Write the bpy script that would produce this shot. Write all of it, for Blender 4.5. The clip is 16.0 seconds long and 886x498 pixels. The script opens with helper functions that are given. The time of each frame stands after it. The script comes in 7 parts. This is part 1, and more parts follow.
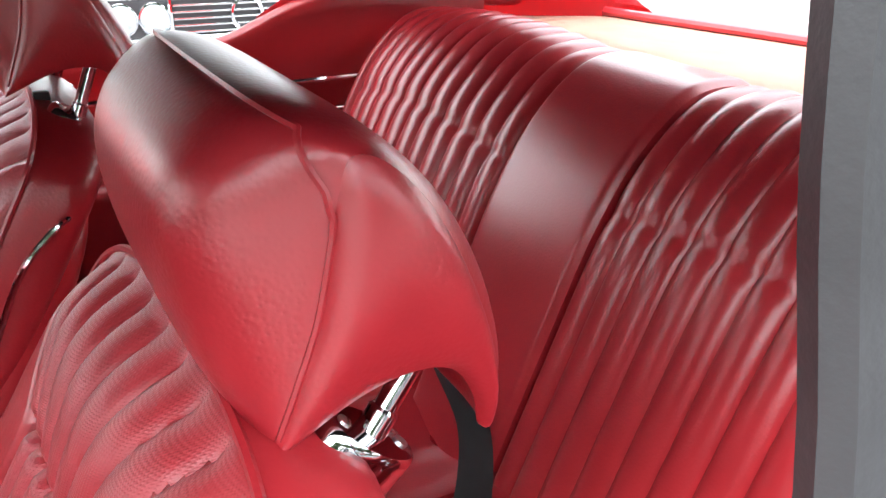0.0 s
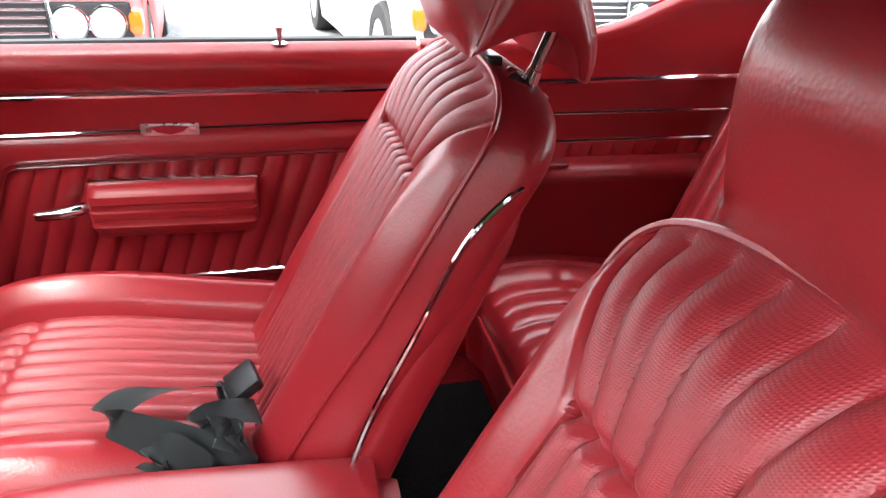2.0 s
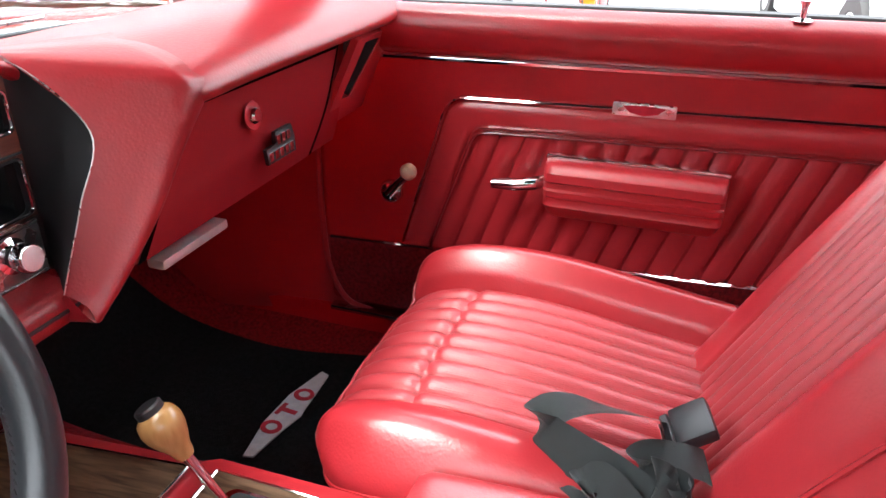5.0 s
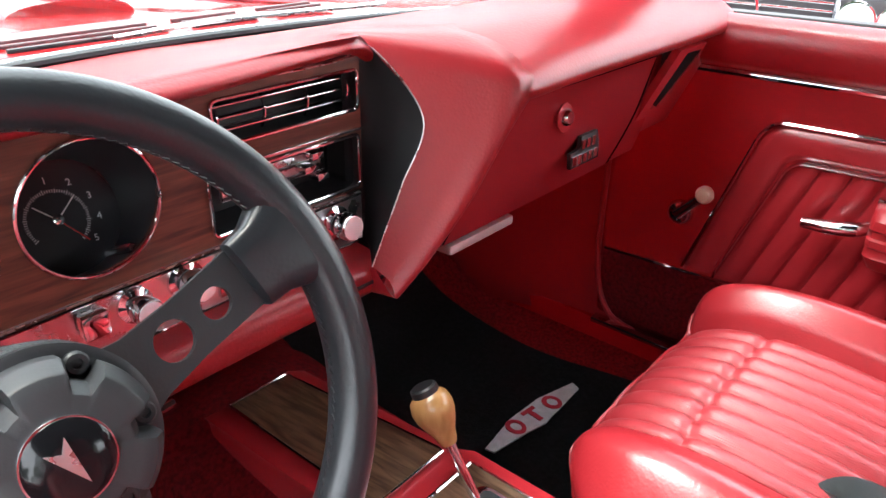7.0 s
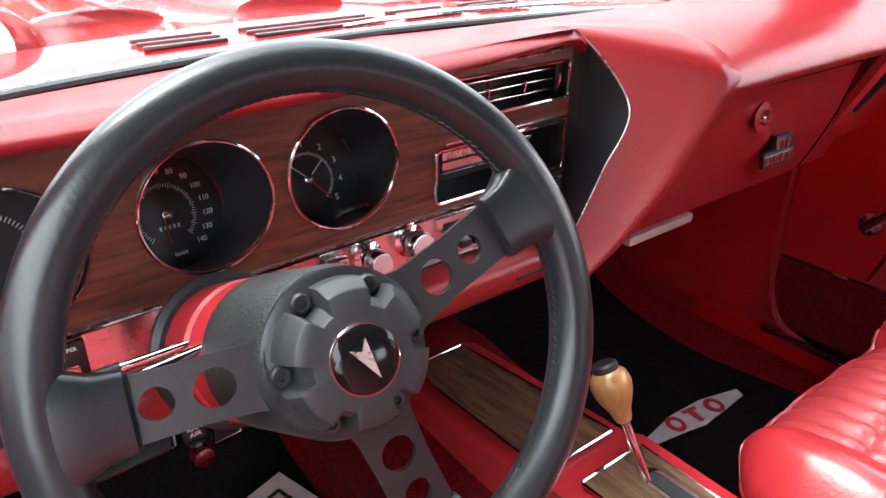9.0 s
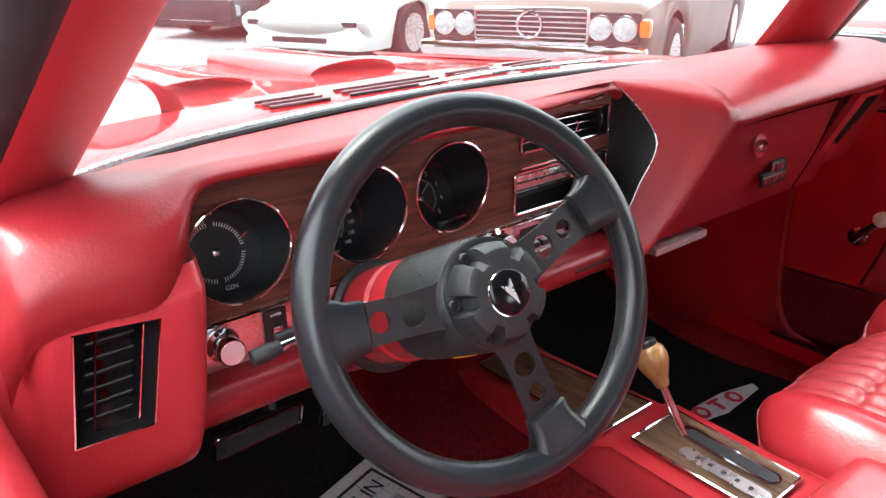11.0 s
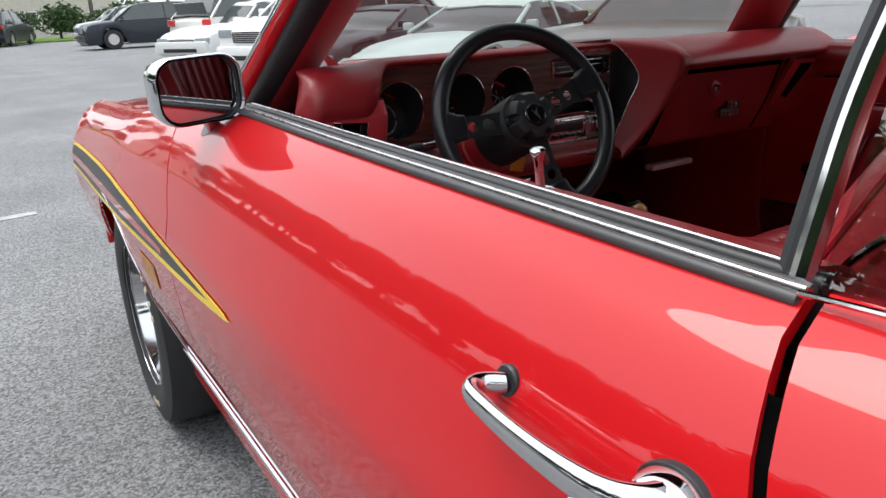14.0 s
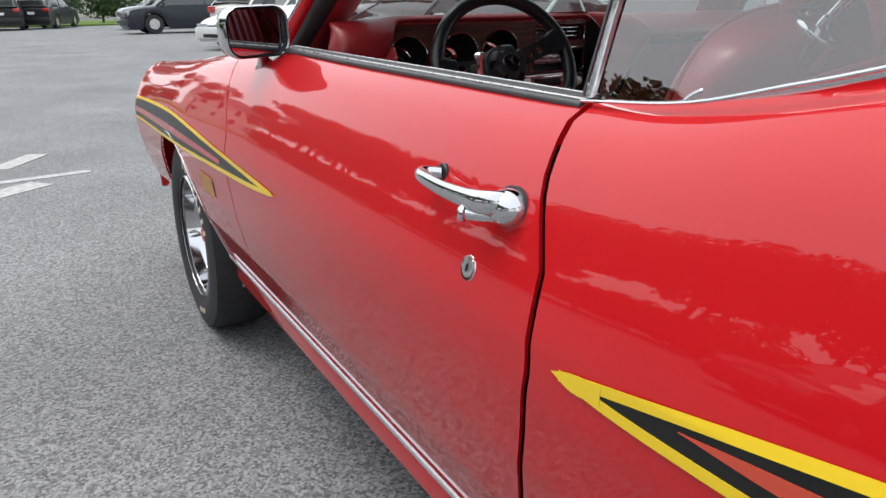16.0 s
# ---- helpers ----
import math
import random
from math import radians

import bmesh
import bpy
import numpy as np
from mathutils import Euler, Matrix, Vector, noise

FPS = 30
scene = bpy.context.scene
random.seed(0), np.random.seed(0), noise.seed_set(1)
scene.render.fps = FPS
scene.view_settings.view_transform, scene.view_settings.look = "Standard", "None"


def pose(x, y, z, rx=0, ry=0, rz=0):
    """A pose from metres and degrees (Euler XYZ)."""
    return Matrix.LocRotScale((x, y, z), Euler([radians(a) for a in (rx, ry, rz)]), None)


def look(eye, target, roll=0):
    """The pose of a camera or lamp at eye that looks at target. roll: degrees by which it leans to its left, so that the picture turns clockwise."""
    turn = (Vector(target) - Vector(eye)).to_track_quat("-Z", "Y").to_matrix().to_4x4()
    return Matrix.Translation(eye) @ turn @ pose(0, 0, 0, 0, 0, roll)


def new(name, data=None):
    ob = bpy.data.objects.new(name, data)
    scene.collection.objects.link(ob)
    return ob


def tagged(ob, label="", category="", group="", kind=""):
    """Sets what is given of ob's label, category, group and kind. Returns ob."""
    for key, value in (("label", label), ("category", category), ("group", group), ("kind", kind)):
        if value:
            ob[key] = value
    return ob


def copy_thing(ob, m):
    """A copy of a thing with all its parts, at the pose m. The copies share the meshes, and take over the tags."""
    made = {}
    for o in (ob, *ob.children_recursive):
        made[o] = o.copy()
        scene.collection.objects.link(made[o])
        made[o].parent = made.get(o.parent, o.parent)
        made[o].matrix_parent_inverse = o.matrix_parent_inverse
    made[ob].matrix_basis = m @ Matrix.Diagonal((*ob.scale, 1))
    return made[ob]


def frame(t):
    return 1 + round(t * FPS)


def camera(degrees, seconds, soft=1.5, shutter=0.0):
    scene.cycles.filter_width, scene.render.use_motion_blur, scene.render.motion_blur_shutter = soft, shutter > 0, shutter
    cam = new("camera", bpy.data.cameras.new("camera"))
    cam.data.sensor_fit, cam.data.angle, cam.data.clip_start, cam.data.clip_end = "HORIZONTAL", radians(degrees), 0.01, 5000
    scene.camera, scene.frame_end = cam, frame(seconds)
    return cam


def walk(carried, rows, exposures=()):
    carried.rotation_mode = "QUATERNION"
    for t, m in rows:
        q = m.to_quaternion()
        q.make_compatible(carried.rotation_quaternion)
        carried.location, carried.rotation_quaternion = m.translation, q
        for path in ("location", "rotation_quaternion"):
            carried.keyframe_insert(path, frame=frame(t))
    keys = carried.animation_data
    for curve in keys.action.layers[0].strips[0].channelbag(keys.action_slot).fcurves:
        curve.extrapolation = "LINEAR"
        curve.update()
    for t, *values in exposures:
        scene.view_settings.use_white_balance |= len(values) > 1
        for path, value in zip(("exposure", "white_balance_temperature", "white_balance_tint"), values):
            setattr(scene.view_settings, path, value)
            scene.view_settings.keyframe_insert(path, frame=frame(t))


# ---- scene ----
cam = camera(61.9, 16.0)
PATH = [
    (0, (-0.783, 0.126, 1.339), (0.731, -0.854, 0.475), 2.9),
    (0.5, (-0.748, 0.174, 1.316), (0.873, -0.625, 0.458), 2.4),
    (1, (-0.69, 0.217, 1.299), (1.011, -0.421, 0.462), 2.1),
    (1.5, (-0.662, 0.272, 1.284), (1.084, -0.236, 0.452), 2.3),
    (2, (-0.604, 0.315, 1.258), (1.161, -0.081, 0.406), 2.3),
    (2.5, (-0.546, 0.338, 1.241), (1.232, 0.058, 0.371), 1.9),
    (3, (-0.496, 0.369, 1.224), (1.292, 0.218, 0.341), 1.8),
    (3.5, (-0.467, 0.395, 1.207), (1.32, 0.409, 0.31), 1.6),
    (4, (-0.463, 0.427, 1.2), (1.311, 0.641, 0.303), 1.1),
    (4.2, (-0.458, 0.428, 1.196), (1.305, 0.718, 0.297), 0.8),
    (6.3, (-0.442, 0.487, 1.206), (1.056, 1.472, 0.319), 1.1),
    (6.5, (-0.446, 0.492, 1.203), (1.018, 1.523, 0.313), 1.2),
    (7, (-0.447, 0.512, 1.195), (0.926, 1.656, 0.296), 1.3),
    (7.5, (-0.458, 0.522, 1.191), (0.824, 1.763, 0.289), 1.3),
    (8, (-0.478, 0.525, 1.19), (0.726, 1.841, 0.286), 1.2),
    (8.5, (-0.495, 0.52, 1.187), (0.646, 1.89, 0.281), 1.0),
    (9, (-0.535, 0.508, 1.197), (0.566, 1.913, 0.295), 0.6),
    (9.5, (-0.589, 0.505, 1.201), (0.506, 1.916, 0.303), 0.3),
    (9.7, (-0.606, 0.501, 1.208), (0.503, 1.909, 0.32), 0.3),
    (11.8, (-0.852, 0.244, 1.243), (0.267, 1.742, 0.533), -2.1),
    (12, (-0.872, 0.209, 1.243), (0.24, 1.717, 0.543), -2.0),
    (12.5, (-0.928, 0.139, 1.241), (0.175, 1.668, 0.573), -2.3),
    (13, (-1.061, 0.02, 1.23), (0.02, 1.571, 0.577), -3.0),
    (13.5, (-1.159, -0.097, 1.21), (-0.115, 1.485, 0.572), -2.9),
    (14, (-1.192, -0.221, 1.146), (-0.197, 1.396, 0.52), -2.4),
    (14.5, (-1.218, -0.365, 1.131), (-0.262, 1.278, 0.51), -1.9),
    (15, (-1.242, -0.412, 1.126), (-0.294, 1.235, 0.504), -1.5),
    (15.5, (-1.298, -0.504, 1.102), (-0.352, 1.14, 0.47), -1.2),
    (16, (-1.352, -0.625, 1.089), (-0.419, 1.026, 0.454), -0.8),
]
walk(cam, [(t, look(eye, target, roll)) for t, eye, target, roll in PATH], [(0, 2.8), (0.5, 2.9), (1.0, 2.6), (1.5, 2.5), (2.0, 2.95), (3.5, 3.25), (9.5, 3.25), (12.0, 2.4), (13.0, 1.5), (14.0, 0.7), (15.0, 0.55), (16.0, 0.5)])

# ---- daylight: a bright overcast sky and a wide, weak sun ----
world = bpy.data.worlds.new("sky")
scene.world = world
world.use_nodes = True
_wn = world.node_tree.nodes
_sky = _wn.new("ShaderNodeTexSky")
_sky.sky_type = "NISHITA"
_sky.sun_disc = False
_sky.sun_elevation = radians(64)
_sky.sun_rotation = radians(320)
_sky.air_density = 1.0
_sky.dust_density = 5.0
_sky.ozone_density = 1.0
_mix = _wn.new("ShaderNodeMixRGB")
_mix.inputs[0].default_value = 0.75
_mix.inputs[2].default_value = (7.5, 7.9, 8.2, 1)
world.node_tree.links.new(_sky.outputs[0], _mix.inputs[1])
world.node_tree.links.new(_mix.outputs[0], _wn["Background"].inputs[0])
_wn["Background"].inputs[1].default_value = 0.15
sun_lamp = bpy.data.lights.new("sun", "SUN")
sun_lamp.energy, sun_lamp.angle, sun_lamp.color = 1.3, radians(35), (1.0, 0.97, 0.93)
sun_ob = new("sun", sun_lamp)
sun_ob.matrix_world = look((-2.5, 3.5, 9.0), (0, 0.5, 0.8))

# ---- mesh helpers ----


def part(name, bm, material, parent=None, label="", smooth=True):
    """One bmesh as one mesh object, under a thing or a part."""
    if smooth:
        for f in bm.faces:
            f.smooth = True
    me = bpy.data.meshes.new(name)
    bm.to_mesh(me)
    bm.free()
    if smooth:
        me.set_sharp_from_angle(angle=radians(38))
    ob = new(name, me)
    if material:
        me.materials.append(material)
    if parent:
        ob.parent = parent
    return tagged(ob, label)


def thing(name, label, category, at=(0, 0, 0), group="", kind=""):
    ob = new(name)
    ob.location = at
    ob.empty_display_size = 0.1
    return tagged(ob, label, category, group, kind)


def put(ob, parent):
    """Under a thing that stands away from the origin, keeping the place in the world."""
    ob.parent = parent
    ob.matrix_parent_inverse = Matrix.Translation(-parent.location)
    return ob


def curve(pts, n):
    """n + 1 places along a smooth line through pts."""
    p = np.array(pts, float)
    if len(p) == 2:
        return p[0] + np.linspace(0, 1, n + 1)[:, None] * (p[1] - p[0])
    ext = np.vstack([2 * p[0] - p[1], p, 2 * p[-1] - p[-2]])
    out = []
    for t in np.linspace(0, len(p) - 1, n + 1):
        i = min(int(t), len(p) - 2)
        f = t - i
        a, b, c, d = ext[i], ext[i + 1], ext[i + 2], ext[i + 3]
        out.append(0.5 * (2 * b + (c - a) * f + (2 * a - 5 * b + 4 * c - d) * f * f + (3 * b - a - 3 * c + d) * f ** 3))
    return np.array(out)


def net(rows, nu, nv):
    """A smooth net of places through a coarse one."""
    fine = np.array([curve(r, nv) for r in rows])
    return np.array([curve(fine[:, k], nu) for k in range(fine.shape[1])]).transpose(1, 0, 2)


def skin(g, bm=None, ring=False, caps=False):
    """Faces over a net; ring: each row closes on itself."""
    bm = bm or bmesh.new()
    v = [[bm.verts.new(p) for p in row] for row in g]
    m = len(v[0])
    for a, b in zip(v, v[1:]):
        for k in range(m if ring else m - 1):
            bm.faces.new((a[k], a[(k + 1) % m], b[(k + 1) % m], b[k]))
    if caps:
        bm.faces.new(v[0][::-1])
        bm.faces.new(v[-1])
    return bm


def sheet(rows, nu, nv, t=0.0, flip=False):
    """A smooth skin through a coarse net, t thick."""
    bm = skin(net(rows, nu, nv))
    if flip:
        bmesh.ops.reverse_faces(bm, faces=bm.faces)
    if t:
        bmesh.ops.solidify(bm, geom=bm.faces, thickness=t)
    bmesh.ops.recalc_face_normals(bm, faces=bm.faces)
    return bm


def box(bm, c, s, bevel=0.0, seg=2, rot=None):
    m = Matrix.Translation(c) @ (rot.to_4x4() if rot else Matrix()) @ Matrix.Diagonal((*s, 1))
    made = bmesh.ops.create_cube(bm, size=1, matrix=m)["verts"]
    if bevel:
        es = list({e for v in made for e in v.link_edges})
        bmesh.ops.bevel(bm, geom=es, offset=bevel, segments=seg, profile=0.6, affect="EDGES")
    return bm


def block(c, s, bevel=0.0, seg=2, rot=None):
    return box(bmesh.new(), c, s, bevel, seg, rot)


def frame_of(way):
    w = Vector(way).normalized()
    u = w.orthogonal().normalized()
    return u, w.cross(u), w


def tube(bm, pts, r, seg=10, n=0, closed=False):
    """A round bar along a line; r: one radius, or one for each place."""
    p = curve(pts, n) if n else np.array(pts, float)
    m = len(p)
    rr = np.interp(np.linspace(0, 1, m), np.linspace(0, 1, len(r)), r) if np.ndim(r) else [r] * m
    u = None
    rows = []
    for k in range(m):
        if closed:
            w = Vector(p[(k + 1) % m] - p[k - 1])
        else:
            w = Vector(p[min(k + 1, m - 1)] - p[max(k - 1, 0)])
        w.normalize()
        u = (u - w * u.dot(w)).normalized() if u else w.orthogonal().normalized()
        q = w.cross(u)
        rows.append([Vector(p[k]) + (u * math.cos(a) + q * math.sin(a)) * rr[k] for a in (2 * math.pi * j / seg for j in range(seg))])
    if closed:
        rows.append(rows[0])
        skin(rows, bm, ring=True)
        bmesh.ops.remove_doubles(bm, verts=bm.verts, dist=1e-6)
    else:
        skin(rows, bm, ring=True, caps=True)
    return bm


def turned(bm, prof, at, way, seg=24, caps=True):
    """A turned shape: prof gives (radius, height along way)."""
    u, q, w = frame_of(way)
    rows = [[Vector(at) + w * h + (u * math.cos(a) + q * math.sin(a)) * max(r, 1e-4) for a in (2 * math.pi * j / seg for j in range(seg))] for r, h in prof]
    return skin(rows, bm, ring=True, caps=caps)


def plate(bm, outline, at, u, v, t, bevel=0.0):
    """A flat outline in the plane of u and v, t thick along u x v."""
    u, v = Vector(u).normalized(), Vector(v).normalized()
    w = u.cross(v).normalized()
    a = [bm.verts.new(Vector(at) + u * x + v * y) for x, y in outline]
    b = [bm.verts.new(Vector(at) + u * x + v * y + w * t) for x, y in outline]
    n = len(a)
    fa, fb = bm.faces.new(a[::-1]), bm.faces.new(b)
    for k in range(n):
        bm.faces.new((a[k], a[(k + 1) % n], b[(k + 1) % n], b[k]))
    if bevel:
        bmesh.ops.bevel(bm, geom=list(fb.edges), offset=bevel, segments=2, affect="EDGES")
    return bm


def rounded(w, h, r, seg=5):
    """The outline of a rounded rectangle round the origin."""
    out = []
    for cx, cy, a0 in ((w / 2 - r, h / 2 - r, 0), (-w / 2 + r, h / 2 - r, 90), (-w / 2 + r, -h / 2 + r, 180), (w / 2 - r, -h / 2 + r, 270)):
        out += [(cx + r * math.cos(radians(a0 + 90 * k / seg)), cy + r * math.sin(radians(a0 + 90 * k / seg))) for k in range(seg + 1)]
    return out


def smooth01(a, b, x):
    f = min(max((x - a) / (b - a), 0.0), 1.0)
    return f * f * (3 - 2 * f)


def eased(xs, ys, wide=0.035):
    """A rounded version of a broken line over 0..1."""
    t = np.linspace(-0.3, 1.3, 641)
    w = np.exp(-(np.arange(-60, 61) * 0.0025 / wide) ** 2)
    y = np.convolve(np.pad(np.interp(t, xs, ys), 60, mode="edge"), w / w.sum(), "valid")
    return lambda v: float(np.interp(v, t, y))


# ---- materials ----


def material(name, color, rough=0.5, metal=0.0, vary=0.08, grain=0.0, grain_size=400.0, spots=6.0, coat=0.0, spec=0.5, kind="noise", sheen=0.0, dirt=None, relief=0.0006):
    """color with slow variation over some centimetres, and a fine relief."""
    m = bpy.data.materials.new(name)
    m.use_nodes = True
    nt = m.node_tree
    b = nt.nodes["Principled BSDF"]
    b.inputs["Roughness"].default_value = rough
    b.inputs["Metallic"].default_value = metal
    b.inputs["Coat Weight"].default_value = coat
    b.inputs["Coat Roughness"].default_value = 0.03
    b.inputs["Specular IOR Level"].default_value = spec
    if sheen:
        b.inputs["Sheen Weight"].default_value = sheen
    co = nt.nodes.new("ShaderNodeTexCoord")
    slow = nt.nodes.new("ShaderNodeTexNoise")
    slow.inputs["Scale"].default_value = spots
    slow.inputs["Detail"].default_value = 5
    nt.links.new(co.outputs["Object"], slow.inputs["Vector"])
    ramp = nt.nodes.new("ShaderNodeValToRGB")
    lo, hi = [c * (1 - vary) for c in color], [min(c * (1 + vary), 1) for c in color]
    ramp.color_ramp.elements[0].color, ramp.color_ramp.elements[1].color = (*(dirt or lo), 1), (*hi, 1)
    ramp.color_ramp.elements[0].position, ramp.color_ramp.elements[1].position = 0.3, 0.7
    nt.links.new(slow.outputs[0], ramp.inputs[0])
    nt.links.new(ramp.outputs[0], b.inputs["Base Color"])
    rr = nt.nodes.new("ShaderNodeMapRange")
    rr.inputs[3].default_value, rr.inputs[4].default_value = max(rough - 0.06, 0.01) if rough > 0.1 else rough, rough + (0.06 if rough > 0.1 else 0.01)
    nt.links.new(slow.outputs[0], rr.inputs[0])
    nt.links.new(rr.outputs[0], b.inputs["Roughness"])
    if grain:
        if kind == "voronoi":
            fine = nt.nodes.new("ShaderNodeTexVoronoi")
            fine.feature = "SMOOTH_F1"
        else:
            fine = nt.nodes.new("ShaderNodeTexNoise")
            fine.inputs["Detail"].default_value = 3
        fine.inputs["Scale"].default_value = grain_size
        nt.links.new(co.outputs["Object"], fine.inputs["Vector"])
        bump = nt.nodes.new("ShaderNodeBump")
        bump.inputs["Strength"].default_value = grain
        bump.inputs["Distance"].default_value = relief
        nt.links.new(fine.outputs[0], bump.inputs["Height"])
        nt.links.new(bump.outputs[0], b.inputs["Normal"])
    return m


def wood(name, dark, light, along=(1.2, 14, 14), rough=0.35):
    m = material(name, light, rough)
    nt = m.node_tree
    b = nt.nodes["Principled BSDF"]
    co = nt.nodes.new("ShaderNodeTexCoord")
    mp = nt.nodes.new("ShaderNodeMapping")
    mp.inputs["Scale"].default_value = along
    wv = nt.nodes.new("ShaderNodeTexNoise")
    wv.inputs["Scale"].default_value = 9
    wv.inputs["Detail"].default_value = 8
    wv.inputs["Distortion"].default_value = 0.6
    ramp = nt.nodes.new("ShaderNodeValToRGB")
    ramp.color_ramp.elements[0].color, ramp.color_ramp.elements[1].color = (*dark, 1), (*light, 1)
    ramp.color_ramp.elements[0].position, ramp.color_ramp.elements[1].position = 0.35, 0.65
    nt.links.new(co.outputs["Object"], mp.inputs[0])
    nt.links.new(mp.outputs[0], wv.inputs["Vector"])
    nt.links.new(wv.outputs[0], ramp.inputs[0])
    nt.links.new(ramp.outputs[0], b.inputs["Base Color"])
    return m


def glass(name, tint=(0.97, 0.985, 0.98), gloss=0.09):
    m = bpy.data.materials.new(name)
    m.use_nodes = True
    nt = m.node_tree
    nt.nodes.remove(nt.nodes["Principled BSDF"])
    tr, gl, mx, fr, pw, ma = (nt.nodes.new(k) for k in ("ShaderNodeBsdfTransparent", "ShaderNodeBsdfGlossy", "ShaderNodeMixShader", "ShaderNodeLayerWeight", "ShaderNodeMath", "ShaderNodeMath"))
    tr.inputs[0].default_value = (*tint, 1)
    gl.inputs["Roughness"].default_value = 0.01
    pw.operation, pw.inputs[1].default_value = "POWER", 4.0
    ma.operation, ma.inputs[1].default_value, ma.inputs[2].default_value = "MULTIPLY_ADD", 0.85, gloss
    fr.inputs[0].default_value = 0.5
    nt.links.new(fr.outputs["Facing"], pw.inputs[0])
    nt.links.new(pw.outputs[0], ma.inputs[0])
    nt.links.new(ma.outputs[0], mx.inputs[0])
    nt.links.new(tr.outputs[0], mx.inputs[1])
    nt.links.new(gl.outputs[0], mx.inputs[2])
    nt.links.new(mx.outputs[0], nt.nodes["Material Output"].inputs[0])
    return m


RED = (0.41, 0.021, 0.030)
VINYL = material("red vinyl", RED, 0.31, vary=0.08, spec=0.85, grain=0.35, grain_size=300, kind="voronoi", spots=9)
INSERT = material("red basket-weave vinyl", (0.40, 0.026, 0.036), 0.40, vary=0.08, spec=0.8, grain=0.3, grain_size=620, kind="voronoi", spots=12, sheen=0.06)


def woven(m, period=0.0022, relief=0.00045):
    """Adds a fine basket weave to a cloth's relief."""
    nt = m.node_tree
    co = nt.nodes.new("ShaderNodeTexCoord")
    waves = []
    for way in ("X", "Z"):
        w = nt.nodes.new("ShaderNodeTexWave")
        w.bands_direction = way
        w.inputs["Scale"].default_value = 2 * math.pi / (20 * period * (1.0 if way == "X" else 0.8))
        w.inputs["Distortion"].default_value = 0.0
        nt.links.new(co.outputs["Object"], w.inputs["Vector"])
        waves.append(w)
    mul = nt.nodes.new("ShaderNodeMath")
    mul.operation = "MULTIPLY"
    nt.links.new(waves[0].outputs["Fac"], mul.inputs[0])
    nt.links.new(waves[1].outputs["Fac"], mul.inputs[1])
    bump = nt.nodes.new("ShaderNodeBump")
    bump.inputs["Strength"].default_value = 0.5
    bump.inputs["Distance"].default_value = relief
    b = nt.nodes["Principled BSDF"]
    nt.links.new(b.inputs["Normal"].links[0].from_socket, bump.inputs["Normal"])
    nt.links.new(mul.outputs[0], bump.inputs["Height"])
    nt.links.new(bump.outputs[0], b.inputs["Normal"])


woven(INSERT)
PADDED = material("red dash vinyl", RED, 0.33, vary=0.06, spec=0.9, grain=0.35, grain_size=330, kind="voronoi", spots=7)
HARD = material("red moulded plastic", (0.40, 0.019, 0.027), 0.36, vary=0.06, spec=0.6, grain=0.2, grain_size=420, spots=8)
CARPET = material("red loop carpet", (0.30, 0.014, 0.020), 0.95, vary=0.45, grain=1.0, grain_size=700, spots=140, sheen=0.04, spec=0.1, relief=0.003)
LINER = material("black perforated headliner", (0.030, 0.029, 0.030), 0.8, vary=0.1, grain=0.3, grain_size=400)
SHELF = material("faded rose shelf felt", (0.50, 0.28, 0.22), 0.9, vary=0.08, grain=0.4, grain_size=500, spots=12)
PAINT = material("glossy red car paint", (0.50, 0.005, 0.009), 0.5, vary=0.03, coat=1.0, spots=1.5, spec=0.1)
PAINT.node_tree.nodes["Principled BSDF"].inputs["Coat IOR"].default_value = 1.5
PAINT.node_tree.nodes["Principled BSDF"].inputs["Coat Roughness"].default_value = 0.012
CHROME = material("chrome", (0.66, 0.66, 0.68), 0.06, metal=1.0, vary=0.03, spots=20)
BRUSHED = material("brushed silver trim", (0.72, 0.70, 0.70), 0.28, metal=1.0, vary=0.1, spots=60, grain=0.1, grain_size=900)
SILVER = material("satin silver", (0.78, 0.78, 0.79), 0.35, metal=0.6, vary=0.05, spots=60)
WEATHER = material("grey weatherstrip rubber", (0.055, 0.057, 0.060), 0.42, vary=0.2, grain=0.2, grain_size=300, spots=20)
RUBBER = material("black rubber", (0.020, 0.021, 0.023), 0.42, vary=0.2, grain=0.3, grain_size=300, spots=30)
LEATHER = material("black grained leather", (0.016, 0.018, 0.021), 0.30, vary=0.15, grain=0.18, grain_size=420, kind="voronoi", spots=18)
BLACK = material("matt black plastic", (0.014, 0.014, 0.016), 0.42, vary=0.15, grain=0.2, grain_size=500, spots=25)
# near-zero colour that paints the shade inside narrow gaps
SHADOWGAP = material("dead black gap shade", (0.004, 0.004, 0.004), 0.95, spec=0.05)
GREYBLACK = material("dark grey hub plastic", (0.022, 0.023, 0.025), 0.5, vary=0.12, grain=0.15, grain_size=500, spots=25)
CRACKLE = material("black crackle finish", (0.018, 0.020, 0.021), 0.45, vary=0.2, grain=1.0, grain_size=450, spots=40, relief=0.0012)
WEB = material("black belt webbing", (0.030, 0.037, 0.038), 0.55, vary=0.15, grain=0.5, grain_size=900, spots=40, sheen=0.3)
MAT = material("black looped mat", (0.020, 0.020, 0.022), 0.95, vary=0.35, grain=1.0, grain_size=500, spots=120, spec=0.15, relief=0.003)
WALNUT = wood("walnut veneer", (0.045, 0.014, 0.010), (0.15, 0.048, 0.030))
WALNUT_LIGHT = wood("light walnut veneer", (0.10, 0.050, 0.028), (0.27, 0.155, 0.095), (14, 1.2, 14))
